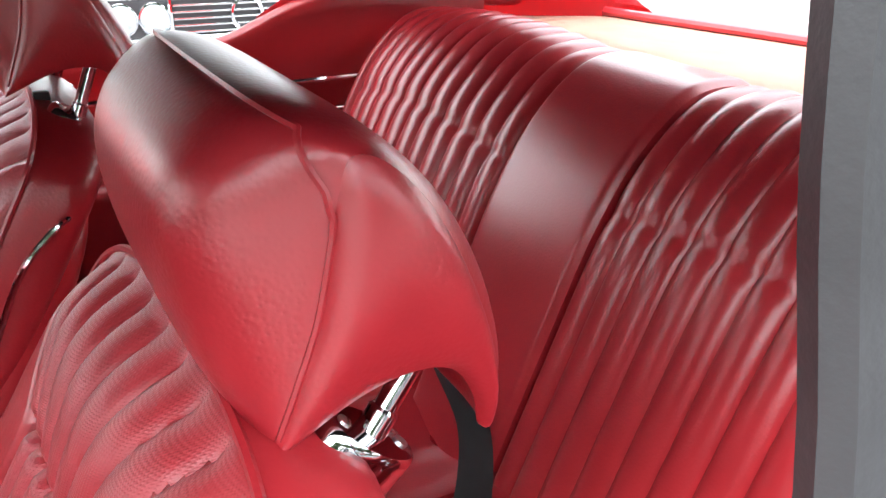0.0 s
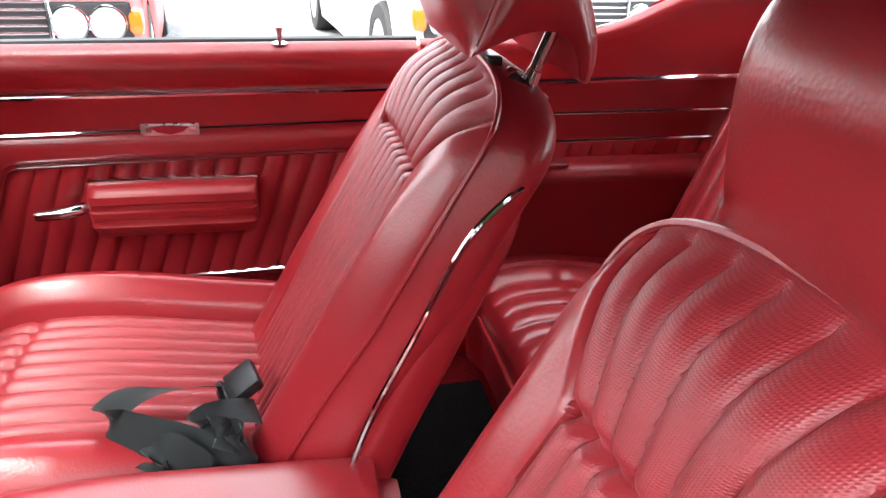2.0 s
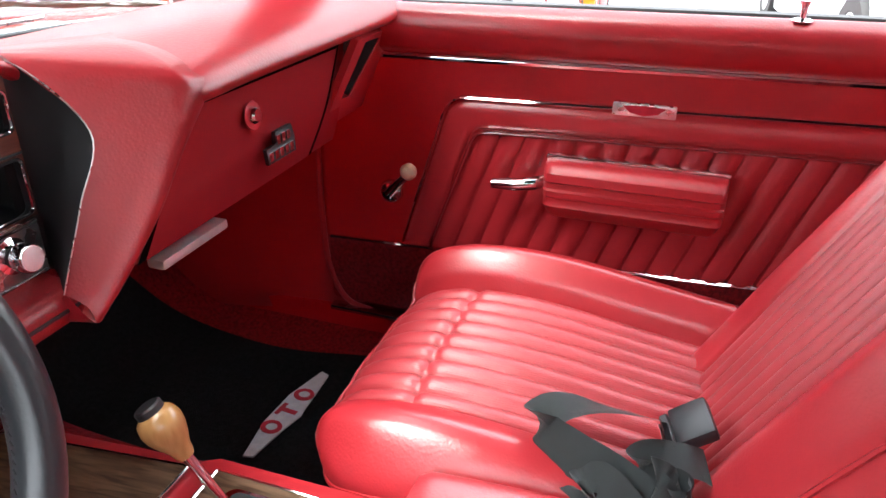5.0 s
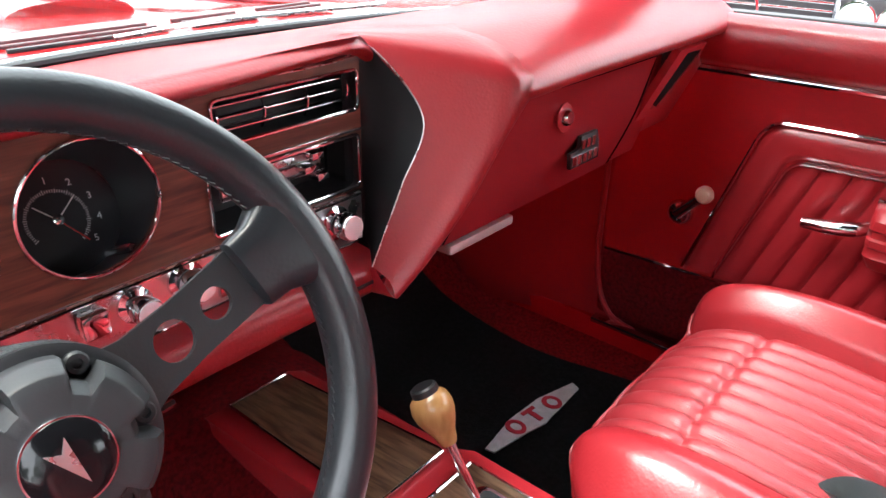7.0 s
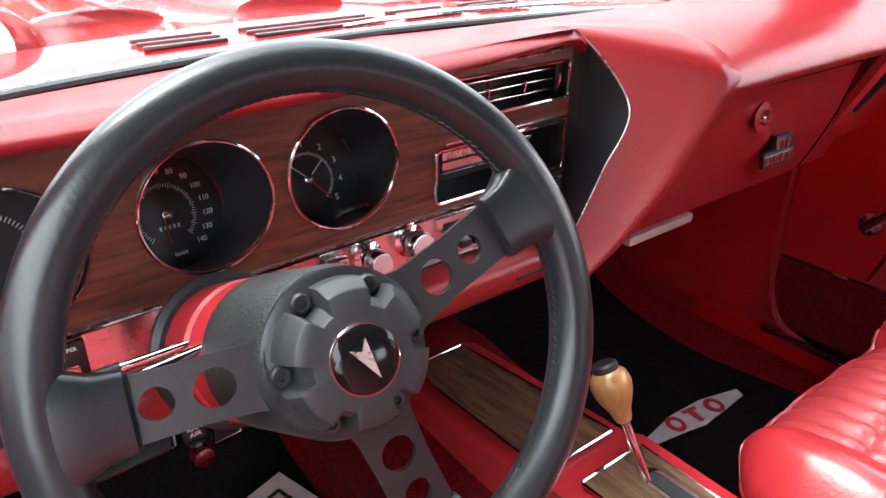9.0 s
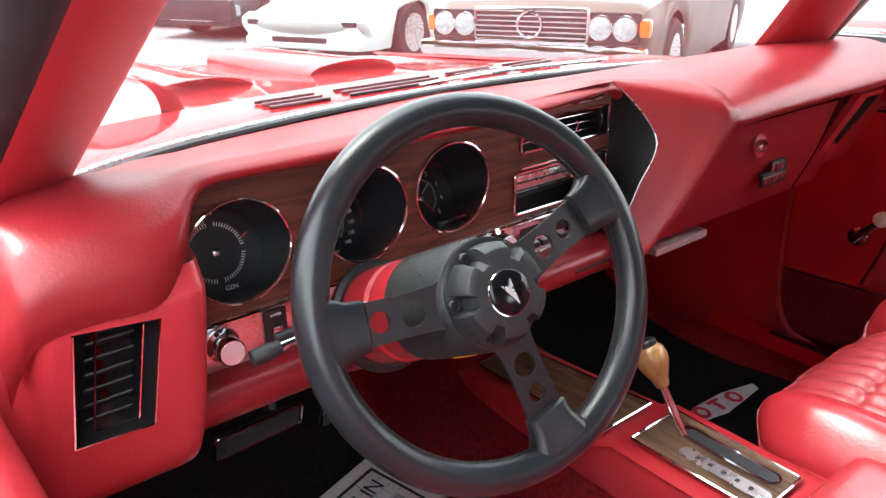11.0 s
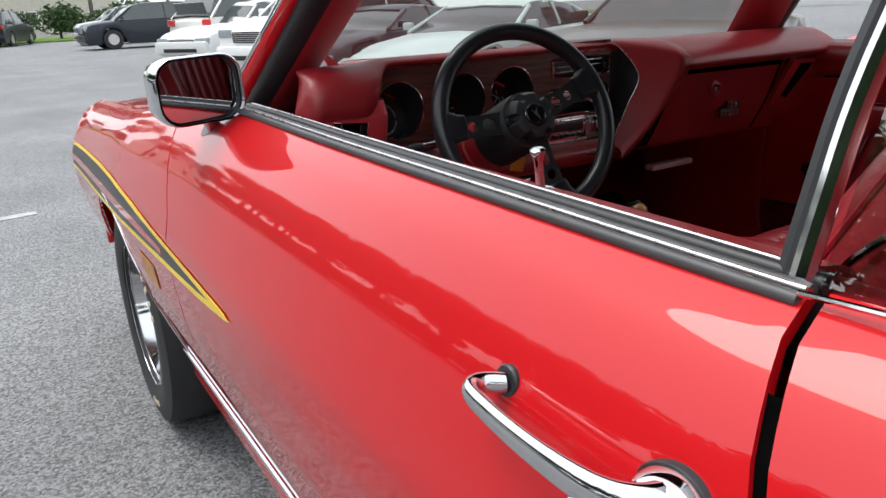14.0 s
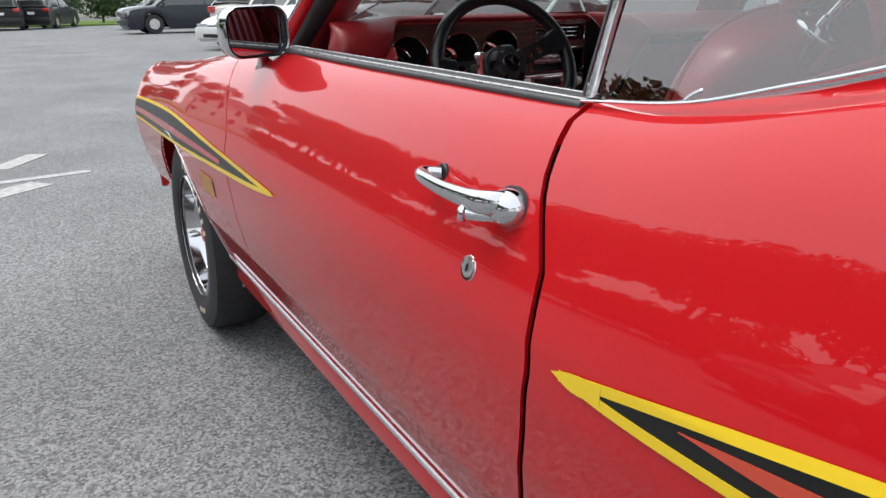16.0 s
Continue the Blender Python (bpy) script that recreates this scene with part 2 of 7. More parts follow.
KNOBWOOD = wood("turned wood", (0.27, 0.13, 0.045), (0.38, 0.20, 0.08), (6, 6, 2), 0.25)
IVORY = material("ivory plastic", (0.62, 0.55, 0.42), 0.3, vary=0.06)
PAPER = material("printed paper", (0.84, 0.84, 0.84), 0.8, vary=0.05, spots=30)
INK = material("black ink", (0.015, 0.015, 0.017), 0.6)
PALEGREY = material("pale grey patch", (0.45, 0.45, 0.48), 0.8, vary=0.1, spots=80, grain=0.4, grain_size=600)
PATCHRED = material("red lettering shapes", (0.40, 0.010, 0.03), 0.8, vary=0.1)
YELLOW = material("yellow stripe", (0.80, 0.55, 0.01), 0.4, coat=0.3, vary=0.03)
STRIPE = material("black stripe", (0.010, 0.010, 0.010), 0.4, spec=0.2, coat=0.25, vary=0.2, spots=20)
GLASS = glass("clear window glass")
SCREEN = glass("green-tinted windshield glass", (0.66, 0.71, 0.70), 0.16)
SIDEGLASS = glass("grey side window glass", (0.66, 0.69, 0.69), 0.18)
MIRROR = material("mirror glass", (0.42, 0.41, 0.42), 0.01, metal=1.0, vary=0.0)
DIAL = material("black dial", (0.014, 0.015, 0.018), 0.35, vary=0.1)
ENAMEL = material("glossy black enamel", (0.006, 0.006, 0.007), 0.10, vary=0.1, spec=0.35)
MARK = material("pale dial print", (0.75, 0.78, 0.78), 0.6)
NEEDLE = material("red pointer", (0.55, 0.03, 0.03), 0.5)
TYRE = material("tyre rubber", (0.022, 0.022, 0.023), 0.75, vary=0.25, grain=0.3, grain_size=200, spots=25)
LETTER = material("cream raised letter shapes", (0.60, 0.52, 0.38), 0.7, vary=0.1)
ORANGE = material("orange tag", (0.75, 0.30, 0.02), 0.5)

# ---- ground ----
def asphalt():
    m = material("worn asphalt", (0.150, 0.155, 0.160), 0.85, vary=0.18, grain=1.0, grain_size=110, kind="voronoi", spots=0.8, relief=0.004)
    nt = m.node_tree
    b = nt.nodes["Principled BSDF"]
    src = b.inputs["Base Color"].links[0].from_socket
    vo = nt.nodes.new("ShaderNodeTexVoronoi")
    vo.inputs["Scale"].default_value = 130
    co = nt.nodes.new("ShaderNodeTexCoord")
    nt.links.new(co.outputs["Object"], vo.inputs["Vector"])
    hs = nt.nodes.new("ShaderNodeSeparateColor")
    nt.links.new(vo.outputs["Color"], hs.inputs[0])
    mr = nt.nodes.new("ShaderNodeMapRange")
    mr.inputs[3].default_value, mr.inputs[4].default_value = 0.45, 1.75
    nt.links.new(hs.outputs[0], mr.inputs[0])
    mx = nt.nodes.new("ShaderNodeMixRGB")
    mx.blend_type = "MULTIPLY"
    mx.inputs[0].default_value = 1
    nt.links.new(src, mx.inputs[1])
    nt.links.new(mr.outputs[0], mx.inputs[2])
    nt.links.new(mx.outputs[0], b.inputs["Base Color"])
    return m


ASPHALT = asphalt()
bm = bmesh.new()
bmesh.ops.create_grid(bm, x_segments=2, y_segments=2, size=600)
tagged(part("ground", bm, ASPHALT, None, "worn grey asphalt of a car park", smooth=False), category="ground", kind="structure")

# ---- car body ----
car = thing("coupe", "glossy red two-door hardtop coupe with chrome trim", "car")


def side(z):
    """Half-width of the body side at a height."""
    return float(np.interp(z, SIDE_Z, SIDE_X))


SIDE_Z = [0.30, 0.36, 0.42, 0.50, 0.60, 0.70, 0.76, 0.80, 0.84, 0.88, 0.915, 0.945, 0.965, 0.978, 0.984]
SIDE_X = [0.830, 0.862, 0.886, 0.915, 0.936, 0.946, 0.944, 0.934, 0.922, 0.908, 0.892, 0.872, 0.852, 0.832, 0.812]


BELT = eased([(y + 2.2) / 5 for y in (-2.2, -1.2, -0.7, -0.45, -0.25, -0.12, 0.0, 1.0, 1.3, 2.0, 2.75)], [0.93, 1.02, 1.078, 1.066, 1.018, 0.990, 0.984, 0.992, 0.975, 0.915, 0.865], 0.018)


def belt(y):
    """Height of the belt line along the car."""
    return BELT((y + 2.2) / 5)


def gap_rear(z):
    """The door's rear edge."""
    return float(np.interp(z, [0.36, 0.53, 0.65, 0.73, 0.83, 0.90, 0.955, 0.985], [-0.003, -0.035, -0.061, -0.073, -0.066, -0.030, -0.013, 0.0]))


def gap_front(z):
    return float(np.interp(z, [0.36, 0.6, 0.8, 0.92, 0.985], [1.13, 1.13, 1.15, 1.24, 1.31]))


def body_net(edge_a, edge_b, ny, sgn, lo=0.36, hi=0.984, nz=36, bulge=0.0):
    """A stretch of the body side between two edges, each a function of height."""
    rows = []
    for z in np.linspace(lo, hi, nz + 1):
        a, b = edge_a(z), edge_b(z)
        row = []
        for f in np.linspace(0, 1, ny + 1):
            y = a + (b - a) * f
            k = (z - lo) / (hi - lo)
            zz = z + (belt(y) - 0.984) * k ** 1.5
            x = side(z)
            x -= 0.030 * smooth01(1.6, 2.8, y) * (0.4 + 0.6 * k) + 0.02 * smooth01(-0.8, -2.0, y)
            x += 0.010 * math.exp(-((y + 0.75) / 0.45) ** 2) * math.exp(-((z - 0.72) / 0.14) ** 2)
            row.append((sgn * x, y, zz))
        rows.append(row)
    return np.array(rows)


def body_panel(name, edge_a, edge_b, ny, sgn, parent, label, cut=None, **kw):
    bm = skin(body_net(edge_a, edge_b, ny, sgn, **kw))
    if cut:
        gone = [f for f in bm.faces if cut(f.calc_center_median())]
        bmesh.ops.delete(bm, geom=gone, context="FACES")
    bmesh.ops.recalc_face_normals(bm, faces=bm.faces)
    bmesh.ops.solidify(bm, geom=bm.faces, thickness=0.008)
    bmesh.ops.recalc_face_normals(bm, faces=bm.faces)
    return part(name, bm, PAINT, parent, label)


WHEEL_Y, WHEEL_R = 1.93, 0.33


def arch(c):
    return (c.y - WHEEL_Y) ** 2 + ((c.z - 0.31) * 1.0) ** 2 < 0.385 ** 2


def arch_ring(sgn):
    bm = bmesh.new()
    pts = []
    for a in np.linspace(-8, 188, 49):
        y, z = WHEEL_Y + 0.385 * math.cos(radians(a)), 0.31 + 0.385 * math.sin(radians(a))
        pts.append((sgn * (side(max(z, 0.31)) - 0.03 * smooth01(1.6, 2.8, y) + 0.002), y, z))
    return tube(bm, pts, 0.0028, 8)


for sgn in (-1, 1):
    if sgn < 0:
        body_panel("fender", lambda z: gap_front(z) + 0.006, lambda z: 2.78, 70, sgn, car, "glossy red front fender with a rounded wheel arch", cut=arch, lo=0.33, nz=60)
        part("arch_trim", arch_ring(sgn), CHROME, car, "thin chrome wheel arch trim")
    else:
        body_panel("fender", lambda z: 1.306, lambda z: 2.78, 30, sgn, car, "glossy red front fender", cut=arch, lo=0.33, nz=30)
    body_panel("quarter_panel", lambda z: -2.1, lambda z: gap_rear(z) - 0.0105, 60, sgn, car, "glossy red rear quarter panel")
    bm = bmesh.new()
    box(bm, (sgn * 0.835, 0.55, 0.335), (0.06, 1.9, 0.07), 0.012)
    part("rocker", bm, PAINT, car, "red rocker panel under the door")
    bm = bmesh.new()
    tube(bm, [(sgn * 0.872, 1.52, 0.372), (sgn * 0.872, -0.9, 0.372)], 0.006, 8)
    part("rocker_trim", bm, CHROME, car, "chrome rocker moulding")
# black strips behind the door's edges, painting the shade of the gaps
for e, d in ((gap_rear, -0.004), (gap_front, 0.003)):
    bm = bmesh.new()
    deep = 0.0035 if e is gap_rear else 0.012
    zs = np.linspace(0.37, 0.945 if e is gap_rear else 0.975, 22)
    skin([[(-side(z) + deep, e(z) + d - 0.02, z) for z in zs], [(-side(z) + deep, e(z) + d + 0.02, z) for z in zs]], bm)
    bmesh.ops.solidify(bm, geom=bm.faces, thickness=0.01)
    part("door_gap_shade", bm, SHADOWGAP, car, "black strip painted as the shade in the door gap")

# hood, cowl and nose
hood_rows = []
for y in (1.58, 1.8, 2.1, 2.4, 2.7, 2.84):
    row = []
    for x in (-0.80, -0.70, -0.5, -0.25, 0, 0.25, 0.5, 0.70, 0.80):
        z = belt(y) - 0.012 + 0.035 * (1 - (x / 0.8) ** 2) - (0.035 if y > 2.8 else 0)
        if abs(x) < 0.45:
            z += 0.012
        row.append((x, y, z))
    hood_rows.append(row)
part("hood", sheet(hood_rows, 30, 48, 0.02), PAINT, car, "glossy red hood with raised centre")
for x in (-0.19, 0.19):
    bm = sheet([[(x + dx * (1 - 0.1 * k), y, 0.93 - 0.012 * k + dz) for dx, dz in ((-0.13, -0.02), (-0.11, 0.035), (0, 0.05), (0.11, 0.035), (0.13, -0.02))] for k, y in enumerate((1.95, 2.2, 2.5, 2.68))], 12, 16, 0.01)
    part("hood_scoop", bm, PAINT, car, "raised red hood scoop")
# hood tachometer pod
bm = sheet([[(-0.43 + dx * w, y, 0.965 + dz * h) for dx, dz in ((-0.11, -0.02), (-0.085, 0.05), (0, 0.08), (0.085, 0.05), (0.11, -0.02))] for y, w, h in ((1.66, 1, 1), (1.75, 1.0, 1.0), (1.9, 0.85, 0.6), (2.05, 0.5, 0.1))], 12, 16, 0.012)
tach = part("hood_tachometer", bm, PAINT, car, "red hood-mounted tachometer pod")
bm = bmesh.new()
turned(bm, [(0.062, 0), (0.062, 0.006)], (-0.43, 1.668, 0.985), (0, -1, 0.1), 28)
part("tachometer_face", bm, MARK, tach, "pale round dial face")
cowl = sheet([[(-0.80, 1.60, 0.965), (-0.4, 1.60, 0.990), (0, 1.60, 0.998), (0.4, 1.60, 0.990), (0.80, 1.60, 0.965)],
              [(-0.80, 1.25, 0.985), (-0.4, 1.43, 0.995), (0, 1.47, 0.998), (0.4, 1.43, 0.995), (0.80, 1.25, 0.985)],
              [(-0.80, 1.12, 0.985), (-0.4, 1.34, 0.990), (0, 1.40, 0.992), (0.4, 1.34, 0.990), (0.80, 1.12, 0.985)]], 10, 40, 0.01)
cowl = part("cowl_panel", cowl, PAINT, car, "red cowl panel with louvres")
for x0 in (0.05, 0.20, 0.35, -0.05, -0.2):
    bm = bmesh.new()
    for k in range(3):
        box(bm, (x0, 1.475 + 0.028 * k, 1.000), (0.11, 0.008, 0.006), 0.002)
    part("cowl_vent", bm, BLACK, cowl, "dark louvre slots")

# windshield, pillars and roof
WS_BASE = [(-0.715, 1.13, 0.998), (-0.63, 1.23, 1.0), (-0.42, 1.33, 1.002), (0, 1.385, 1.003), (0.42, 1.33, 1.002), (0.63, 1.23, 1.0), (0.715, 1.13, 0.998)]
WS_TOP = [(-0.585, 0.80, 1.378), (-0.52, 0.84, 1.386), (-0.35, 0.88, 1.394), (0, 0.90, 1.397), (0.35, 0.88, 1.394), (0.52, 0.84, 1.386), (0.585, 0.80, 1.378)]
mid = [tuple(0.5 * (a + b) + d for a, b, d in zip(p, q, (0, 0.02, 0.012))) for p, q in zip(WS_BASE, WS_TOP)]
part("windshield", sheet([WS_BASE, mid, WS_TOP], 14, 48), SCREEN, car, "lightly tinted curved windshield")
bm = bmesh.new()
tube(bm, [(x, y - 0.010, z + 0.002) for x, y, z in WS_BASE], 0.006, 8, 48)
part("windshield_trim", bm, RUBBER, car, "black rubber strip along the windshield base")
bm = bmesh.new()
tube(bm, [(x * 1.01, y + 0.014, z + 0.003) for x, y, z in WS_BASE], 0.0035, 8, 48)
part("reveal_moulding", bm, BRUSHED, car, "bright moulding round the windshield")
PILLAR = {"cover": ((0.628, 1.199), (0.464, 0.871)), "inner": ((0.722, 1.109), (0.559, 0.803)), "seal": ((0.757, 1.151), (0.635, 0.798)), "outer": ((0.779, 1.187), (0.651, 0.802)), "edge": ((0.782, 1.205), (0.652, 0.822))}


def pillar_at(line, z):
    """A place on one of the pillar's edges, left side."""
    (xa, ya), (xb_, yb) = PILLAR[line]
    f = (z - 1.0) / 0.375
    return Vector((-(xa + (xb_ - xa) * f), ya + (yb - ya) * f, z))


for sgn in (-1, 1):
    for name, one, two, swell, deep, mat, label in (("pillar_cover", "cover", "inner", 0.016, 0.035, PADDED, "red padded windshield pillar cover"), ("pillar_seal", "inner", "seal", 0.016, 0.03, RUBBER, "black rubber pillar seal"), ("pillar", "seal", "outer", 0.006, 0.03, PAINT, "red painted windshield pillar"), ("pillar_moulding", "outer", "edge", 0.004, 0.02, CHROME, "chrome windshield moulding")):
        rows = []
        for z in np.linspace(0.925, 1.385, 24):
            p, q = pillar_at(one, z), pillar_at(two, z)
            flare = 0.012 * max(0, (1.05 - max(z, 0.98)) / 0.07) ** 2 if name == "pillar_cover" else 0
            p = p + Vector((0, 0.4 * flare, 0)) + Vector((flare, 0, 0))
            out = Vector((q - p)).cross(Vector((0, 0, 1))).normalized()
            if out.y > 0:
                out = -out
            ring = [p + (q - p) * f + out * swell * math.sin(math.pi * f) ** 0.55 for f in np.linspace(0, 1, 13)]
            ring += [p + (q - p) * f - out * deep * math.sin(math.pi * f) ** 0.6 for f in np.linspace(1, 0, 8)[1:-1]]
            rows.append([(v.x * -sgn, v.y, v.z) for v in ring])
        bm = skin(rows, ring=True, caps=True)
        bmesh.ops.recalc_face_normals(bm, faces=bm.faces)
        part(name, bm, mat, car, label)
roof_rows = []
for y, zc, w in ((0.90, 1.400, 0.64), (0.45, 1.432, 0.69), (0.0, 1.442, 0.705), (-0.45, 1.425, 0.69), (-0.85, 1.37, 0.63)):
    roof_rows.append([(x * w, y - 0.10 * abs(x) ** 3 * (1 if y > 0.3 else 0), zc - 0.035 * abs(x) ** 2.5) for x in (-1, -0.8, -0.4, 0, 0.4, 0.8, 1)])
part("roof", sheet(roof_rows, 20, 24, 0.03), PAINT, car, "red steel roof")
part("headliner", sheet([[(x, y, z - 0.034) for x, y, z in r] for r in roof_rows], 16, 16, 0.006), LINER, car, "black headliner under the roof")
for sgn in (-1, 1):
    # sail pillar and rear quarter roof
    rows = [[(sgn * 0.615, -0.50, 1.37), (sgn * 0.62, -0.80, 1.35), (sgn * 0.60, -1.05, 1.30)],
            [(sgn * 0.70, -0.62, 1.22), (sgn * 0.69, -0.95, 1.20), (sgn * 0.65, -1.3, 1.15)],
            [(sgn * 0.80, -0.74, 1.08), (sgn * 0.78, -1.1, 1.05), (sgn * 0.72, -1.6, 1.02)]]
    part("sail_panel", sheet(rows, 10, 10, 0.03), PAINT, car, "red rear roof pillar")
    # quarter glass
    q = [[(sgn * 0.805, 0.000, 0.985), (sgn * 0.815, -0.20, 1.005), (sgn * 0.83, -0.45, 1.065), (sgn * 0.82, -0.70, 1.08)],
         [(sgn * 0.760, -0.014, 1.16), (sgn * 0.765, -0.2, 1.17), (sgn * 0.77, -0.45, 1.18), (sgn * 0.765, -0.64, 1.18)],
         [(sgn * 0.705, -0.020, 1.385), (sgn * 0.70, -0.15, 1.39), (sgn * 0.69, -0.35, 1.385), (sgn * 0.66, -0.5, 1.37)]]
    if sgn < 0:
        g = part("quarter_window", sheet(q, 12, 16), SIDEGLASS, car, "grey raised rear side window")
        g.visible_shadow = False
        edge = [(0.800, 0.033, 0.978), (0.784, 0.032, 1.03), (0.765, 0.027, 1.10), (0.738, 0.003, 1.22), (0.716, 0.000, 1.30), (0.700, 0.000, 1.385)]
        bm = tube(bmesh.new(), [(sgn * (x + 0.004), y - 0.020, z) for x, y, z in edge], 0.0075, 8, 24)
        part("window_edge_trim", bm, CHROME, car, "chrome leading edge of the rear side window")
        bm = tube(bmesh.new(), [(sgn * (x - 0.004), y - 0.009, z) for x, y, z in edge], 0.009, 8, 24)
        part("window_edge_seal", bm, RUBBER, car, "black rubber seal on the window edge")
    bm = tube(bmesh.new(), [(sgn * 0.825, 0.0, 0.986), (sgn * 0.832, -0.15, 1.000), (sgn * 0.842, -0.28, 1.030), (sgn * 0.84, -0.45, 1.068), (sgn * 0.82, -0.72, 1.082)], 0.0022, 8, 30)
    part("belt_moulding", bm, CHROME, car, "chrome belt moulding")
# rear window and shelf
rw = [[(-0.55, -0.98, 1.30), (0, -1.06, 1.32), (0.55, -0.98, 1.30)], [(-0.66, -1.32, 1.09), (0, -1.45, 1.10), (0.66, -1.32, 1.09)]]
g = part("rear_window", sheet(rw, 8, 20), GLASS, car, "clear sloping rear window")
g.visible_shadow = False
shelf = sheet([[(-0.74, -0.80, 1.085), (0, -0.84, 1.09), (0.74, -0.80, 1.085)], [(-0.68, -1.30, 1.075), (0, -1.44, 1.08), (0.68, -1.30, 1.075)]], 4, 12, 0.015)
part("parcel_shelf", shelf, SHELF, car, "faded rose parcel shelf")
bm = tube(bmesh.new(), [(-0.68, -1.28, 1.088), (0, -1.42, 1.092), (0.68, -1.28, 1.088)], 0.012, 8, 20)
part("shelf_edge", bm, PADDED, car, "red roll along the rear window")
part("trunk_lid", sheet([[(-0.72, -1.36, 1.07), (0, -1.48, 1.085), (0.72, -1.36, 1.07)], [(-0.8, -2.2, 0.93), (0, -2.25, 0.95), (0.8, -2.2, 0.93)]], 8, 16, 0.02), PAINT, car, "glossy red trunk lid")

# floor and tunnel
floor_rows = []
for y, z in ((-1.05, 0.50), (-0.75, 0.45), (-0.4, 0.36), (0.0, 0.34), (0.6, 0.325), (1.15, 0.325), (1.33, 0.342), (1.47, 0.46), (1.55, 0.72)):
    floor_rows.append([(x, y, z + d) for x, d in ((-0.80, 0.05), (-0.74, 0.0), (-0.45, 0.0), (-0.17, 0.0), (-0.11, 0.13 if y < 1.4 else 0.02), (0.045, 0.18 if y < 1.4 else 0.02), (0.20, 0.13 if y < 1.4 else 0.02), (0.26, 0.0), (0.5, 0.0), (0.74, 0.0), (0.80, 0.05))])
part("floor_carpet", sheet(floor_rows, 50, 60, 0.012), CARPET, car, "red loop carpet over floor and tunnel")
part("firewall", block((0, 1.575, 0.65), (1.60, 0.02, 0.52), 0.004), BLACK, car, "dark firewall behind the dashboard")
for sgn in (-1, 1):
    part("kick_panel", sheet([[(sgn * 0.752, 1.10, 0.80), (sgn * 0.740, 1.35, 0.80), (sgn * 0.70, 1.55, 0.80)], [(sgn * 0.755, 1.10, 0.55), (sgn * 0.735, 1.35, 0.55), (sgn * 0.70, 1.52, 0.55)], [(sgn * 0.755, 1.04, 0.40), (sgn * 0.735, 1.30, 0.36), (sgn * 0.71, 1.45, 0.36)]], 8, 8, 0.01), HARD, car, "dark red kick panel beside the footwell")
    part("sill_plate", block((sgn * 0.765, 0.62, 0.40), (0.07, 0.96, 0.012), 0.004), CHROME, car, "metal door sill plate")
    bm = block((sgn * 0.80, 0.45, 0.375), (0.12, 2.2, 0.05), 0.01)
    part("sill", bm, PAINT, car, "red door sill")

# wheels
def wheel(at, sgn):
    out = (sgn, 0, 0)
    R = WHEEL_R
    prof = [(0.20, -0.19), (0.27, -0.205), (0.315, -0.19), (R - 0.004, -0.165), (R, -0.10), (R - 0.004, -0.03), (0.315, -0.003), (0.28, 0.006), (0.235, 0.004), (0.205, -0.010), (0.20, -0.03)]
    w = part("tyre", turned(bmesh.new(), prof, at, out, 72, False), TYRE, car, "black radial tyre with raised cream letter bars")
    for k in range(9):
        a = radians(95 + k * 8.5)
        c = Vector(at) + Vector((sgn * 0.0065, 0.258 * math.cos(a), 0.258 * math.sin(a)))
        part("letter_bar", block(c, (0.003, 0.015, 0.030), 0.001, 1, Matrix.Rotation(a - math.pi / 2, 3, "X")), LETTER, w, "cream raised letter bar")
    for k in range(3):
        a = radians(250 + k * 7)
        c = Vector(at) + Vector((sgn * 0.0065, 0.262 * math.cos(a), 0.262 * math.sin(a)))
        part("letter_bar", block(c, (0.003, 0.012, 0.018), 0.001, 1, Matrix.Rotation(a - math.pi / 2, 3, "X")), LETTER, w, "cream raised letter bar")
    rim = [(0.206, 0.000), (0.213, -0.006), (0.206, -0.014), (0.192, -0.018), (0.188, -0.05), (0.180, -0.085), (0.165, -0.10), (0.075, -0.11)]
    part("rim", turned(bmesh.new(), rim, at, out, 48, False), CHROME, w, "deep chrome wheel rim")
    part("hub_cap", turned(bmesh.new(), [(0.06, -0.105), (0.055, -0.06), (0.045, -0.045), (0.0, -0.04)], at, out, 32), CHROME, w, "chrome hub cap")
    part("hub_centre", turned(bmesh.new(), [(0.025, -0.05), (0.024, -0.035), (0.0, -0.034)], at, out, 20), NEEDLE, w, "small red hub centre")
    for k in range(5):
        a = 2 * math.pi * k / 5 + 0.4
        c = Vector(at) + Vector((-sgn * 0.085, 0.115 * math.cos(a), 0.115 * math.sin(a)))
        part("spoke", block(c, (0.04, 0.056, 0.13), 0.014, 2, Matrix.Rotation(a - math.pi / 2, 3, "X")), BRUSHED, w, "grey stamped steel spoke")


wheel((-0.905, WHEEL_Y, WHEEL_R), -1)
wheel((0.905, WHEEL_Y, WHEEL_R), 1)
wheel((-0.850, -1.02, WHEEL_R), -1)
wheel((0.850, -1.02, WHEEL_R), 1)
part("rear_panel", block((0, -2.10, 0.64), (1.76, 0.03, 0.58), 0.01), PAINT, car, "plain red rear panel")
part("nose_panel", block((0, 2.77, 0.58), (1.72, 0.03, 0.50), 0.01), PAINT, car, "plain red nose panel")
bm = block((-0.62, WHEEL_Y, 0.55), (0.05, 0.9, 0.5), 0.01)
part("wheel_well", bm, BLACK, car, "black wheel well liner")
bm = block((0, 2.2, 0.5), (1.2, 1.0, 0.3), 0.02)
part("engine_bay", bm, BLACK, car, "dark engine bay underside")

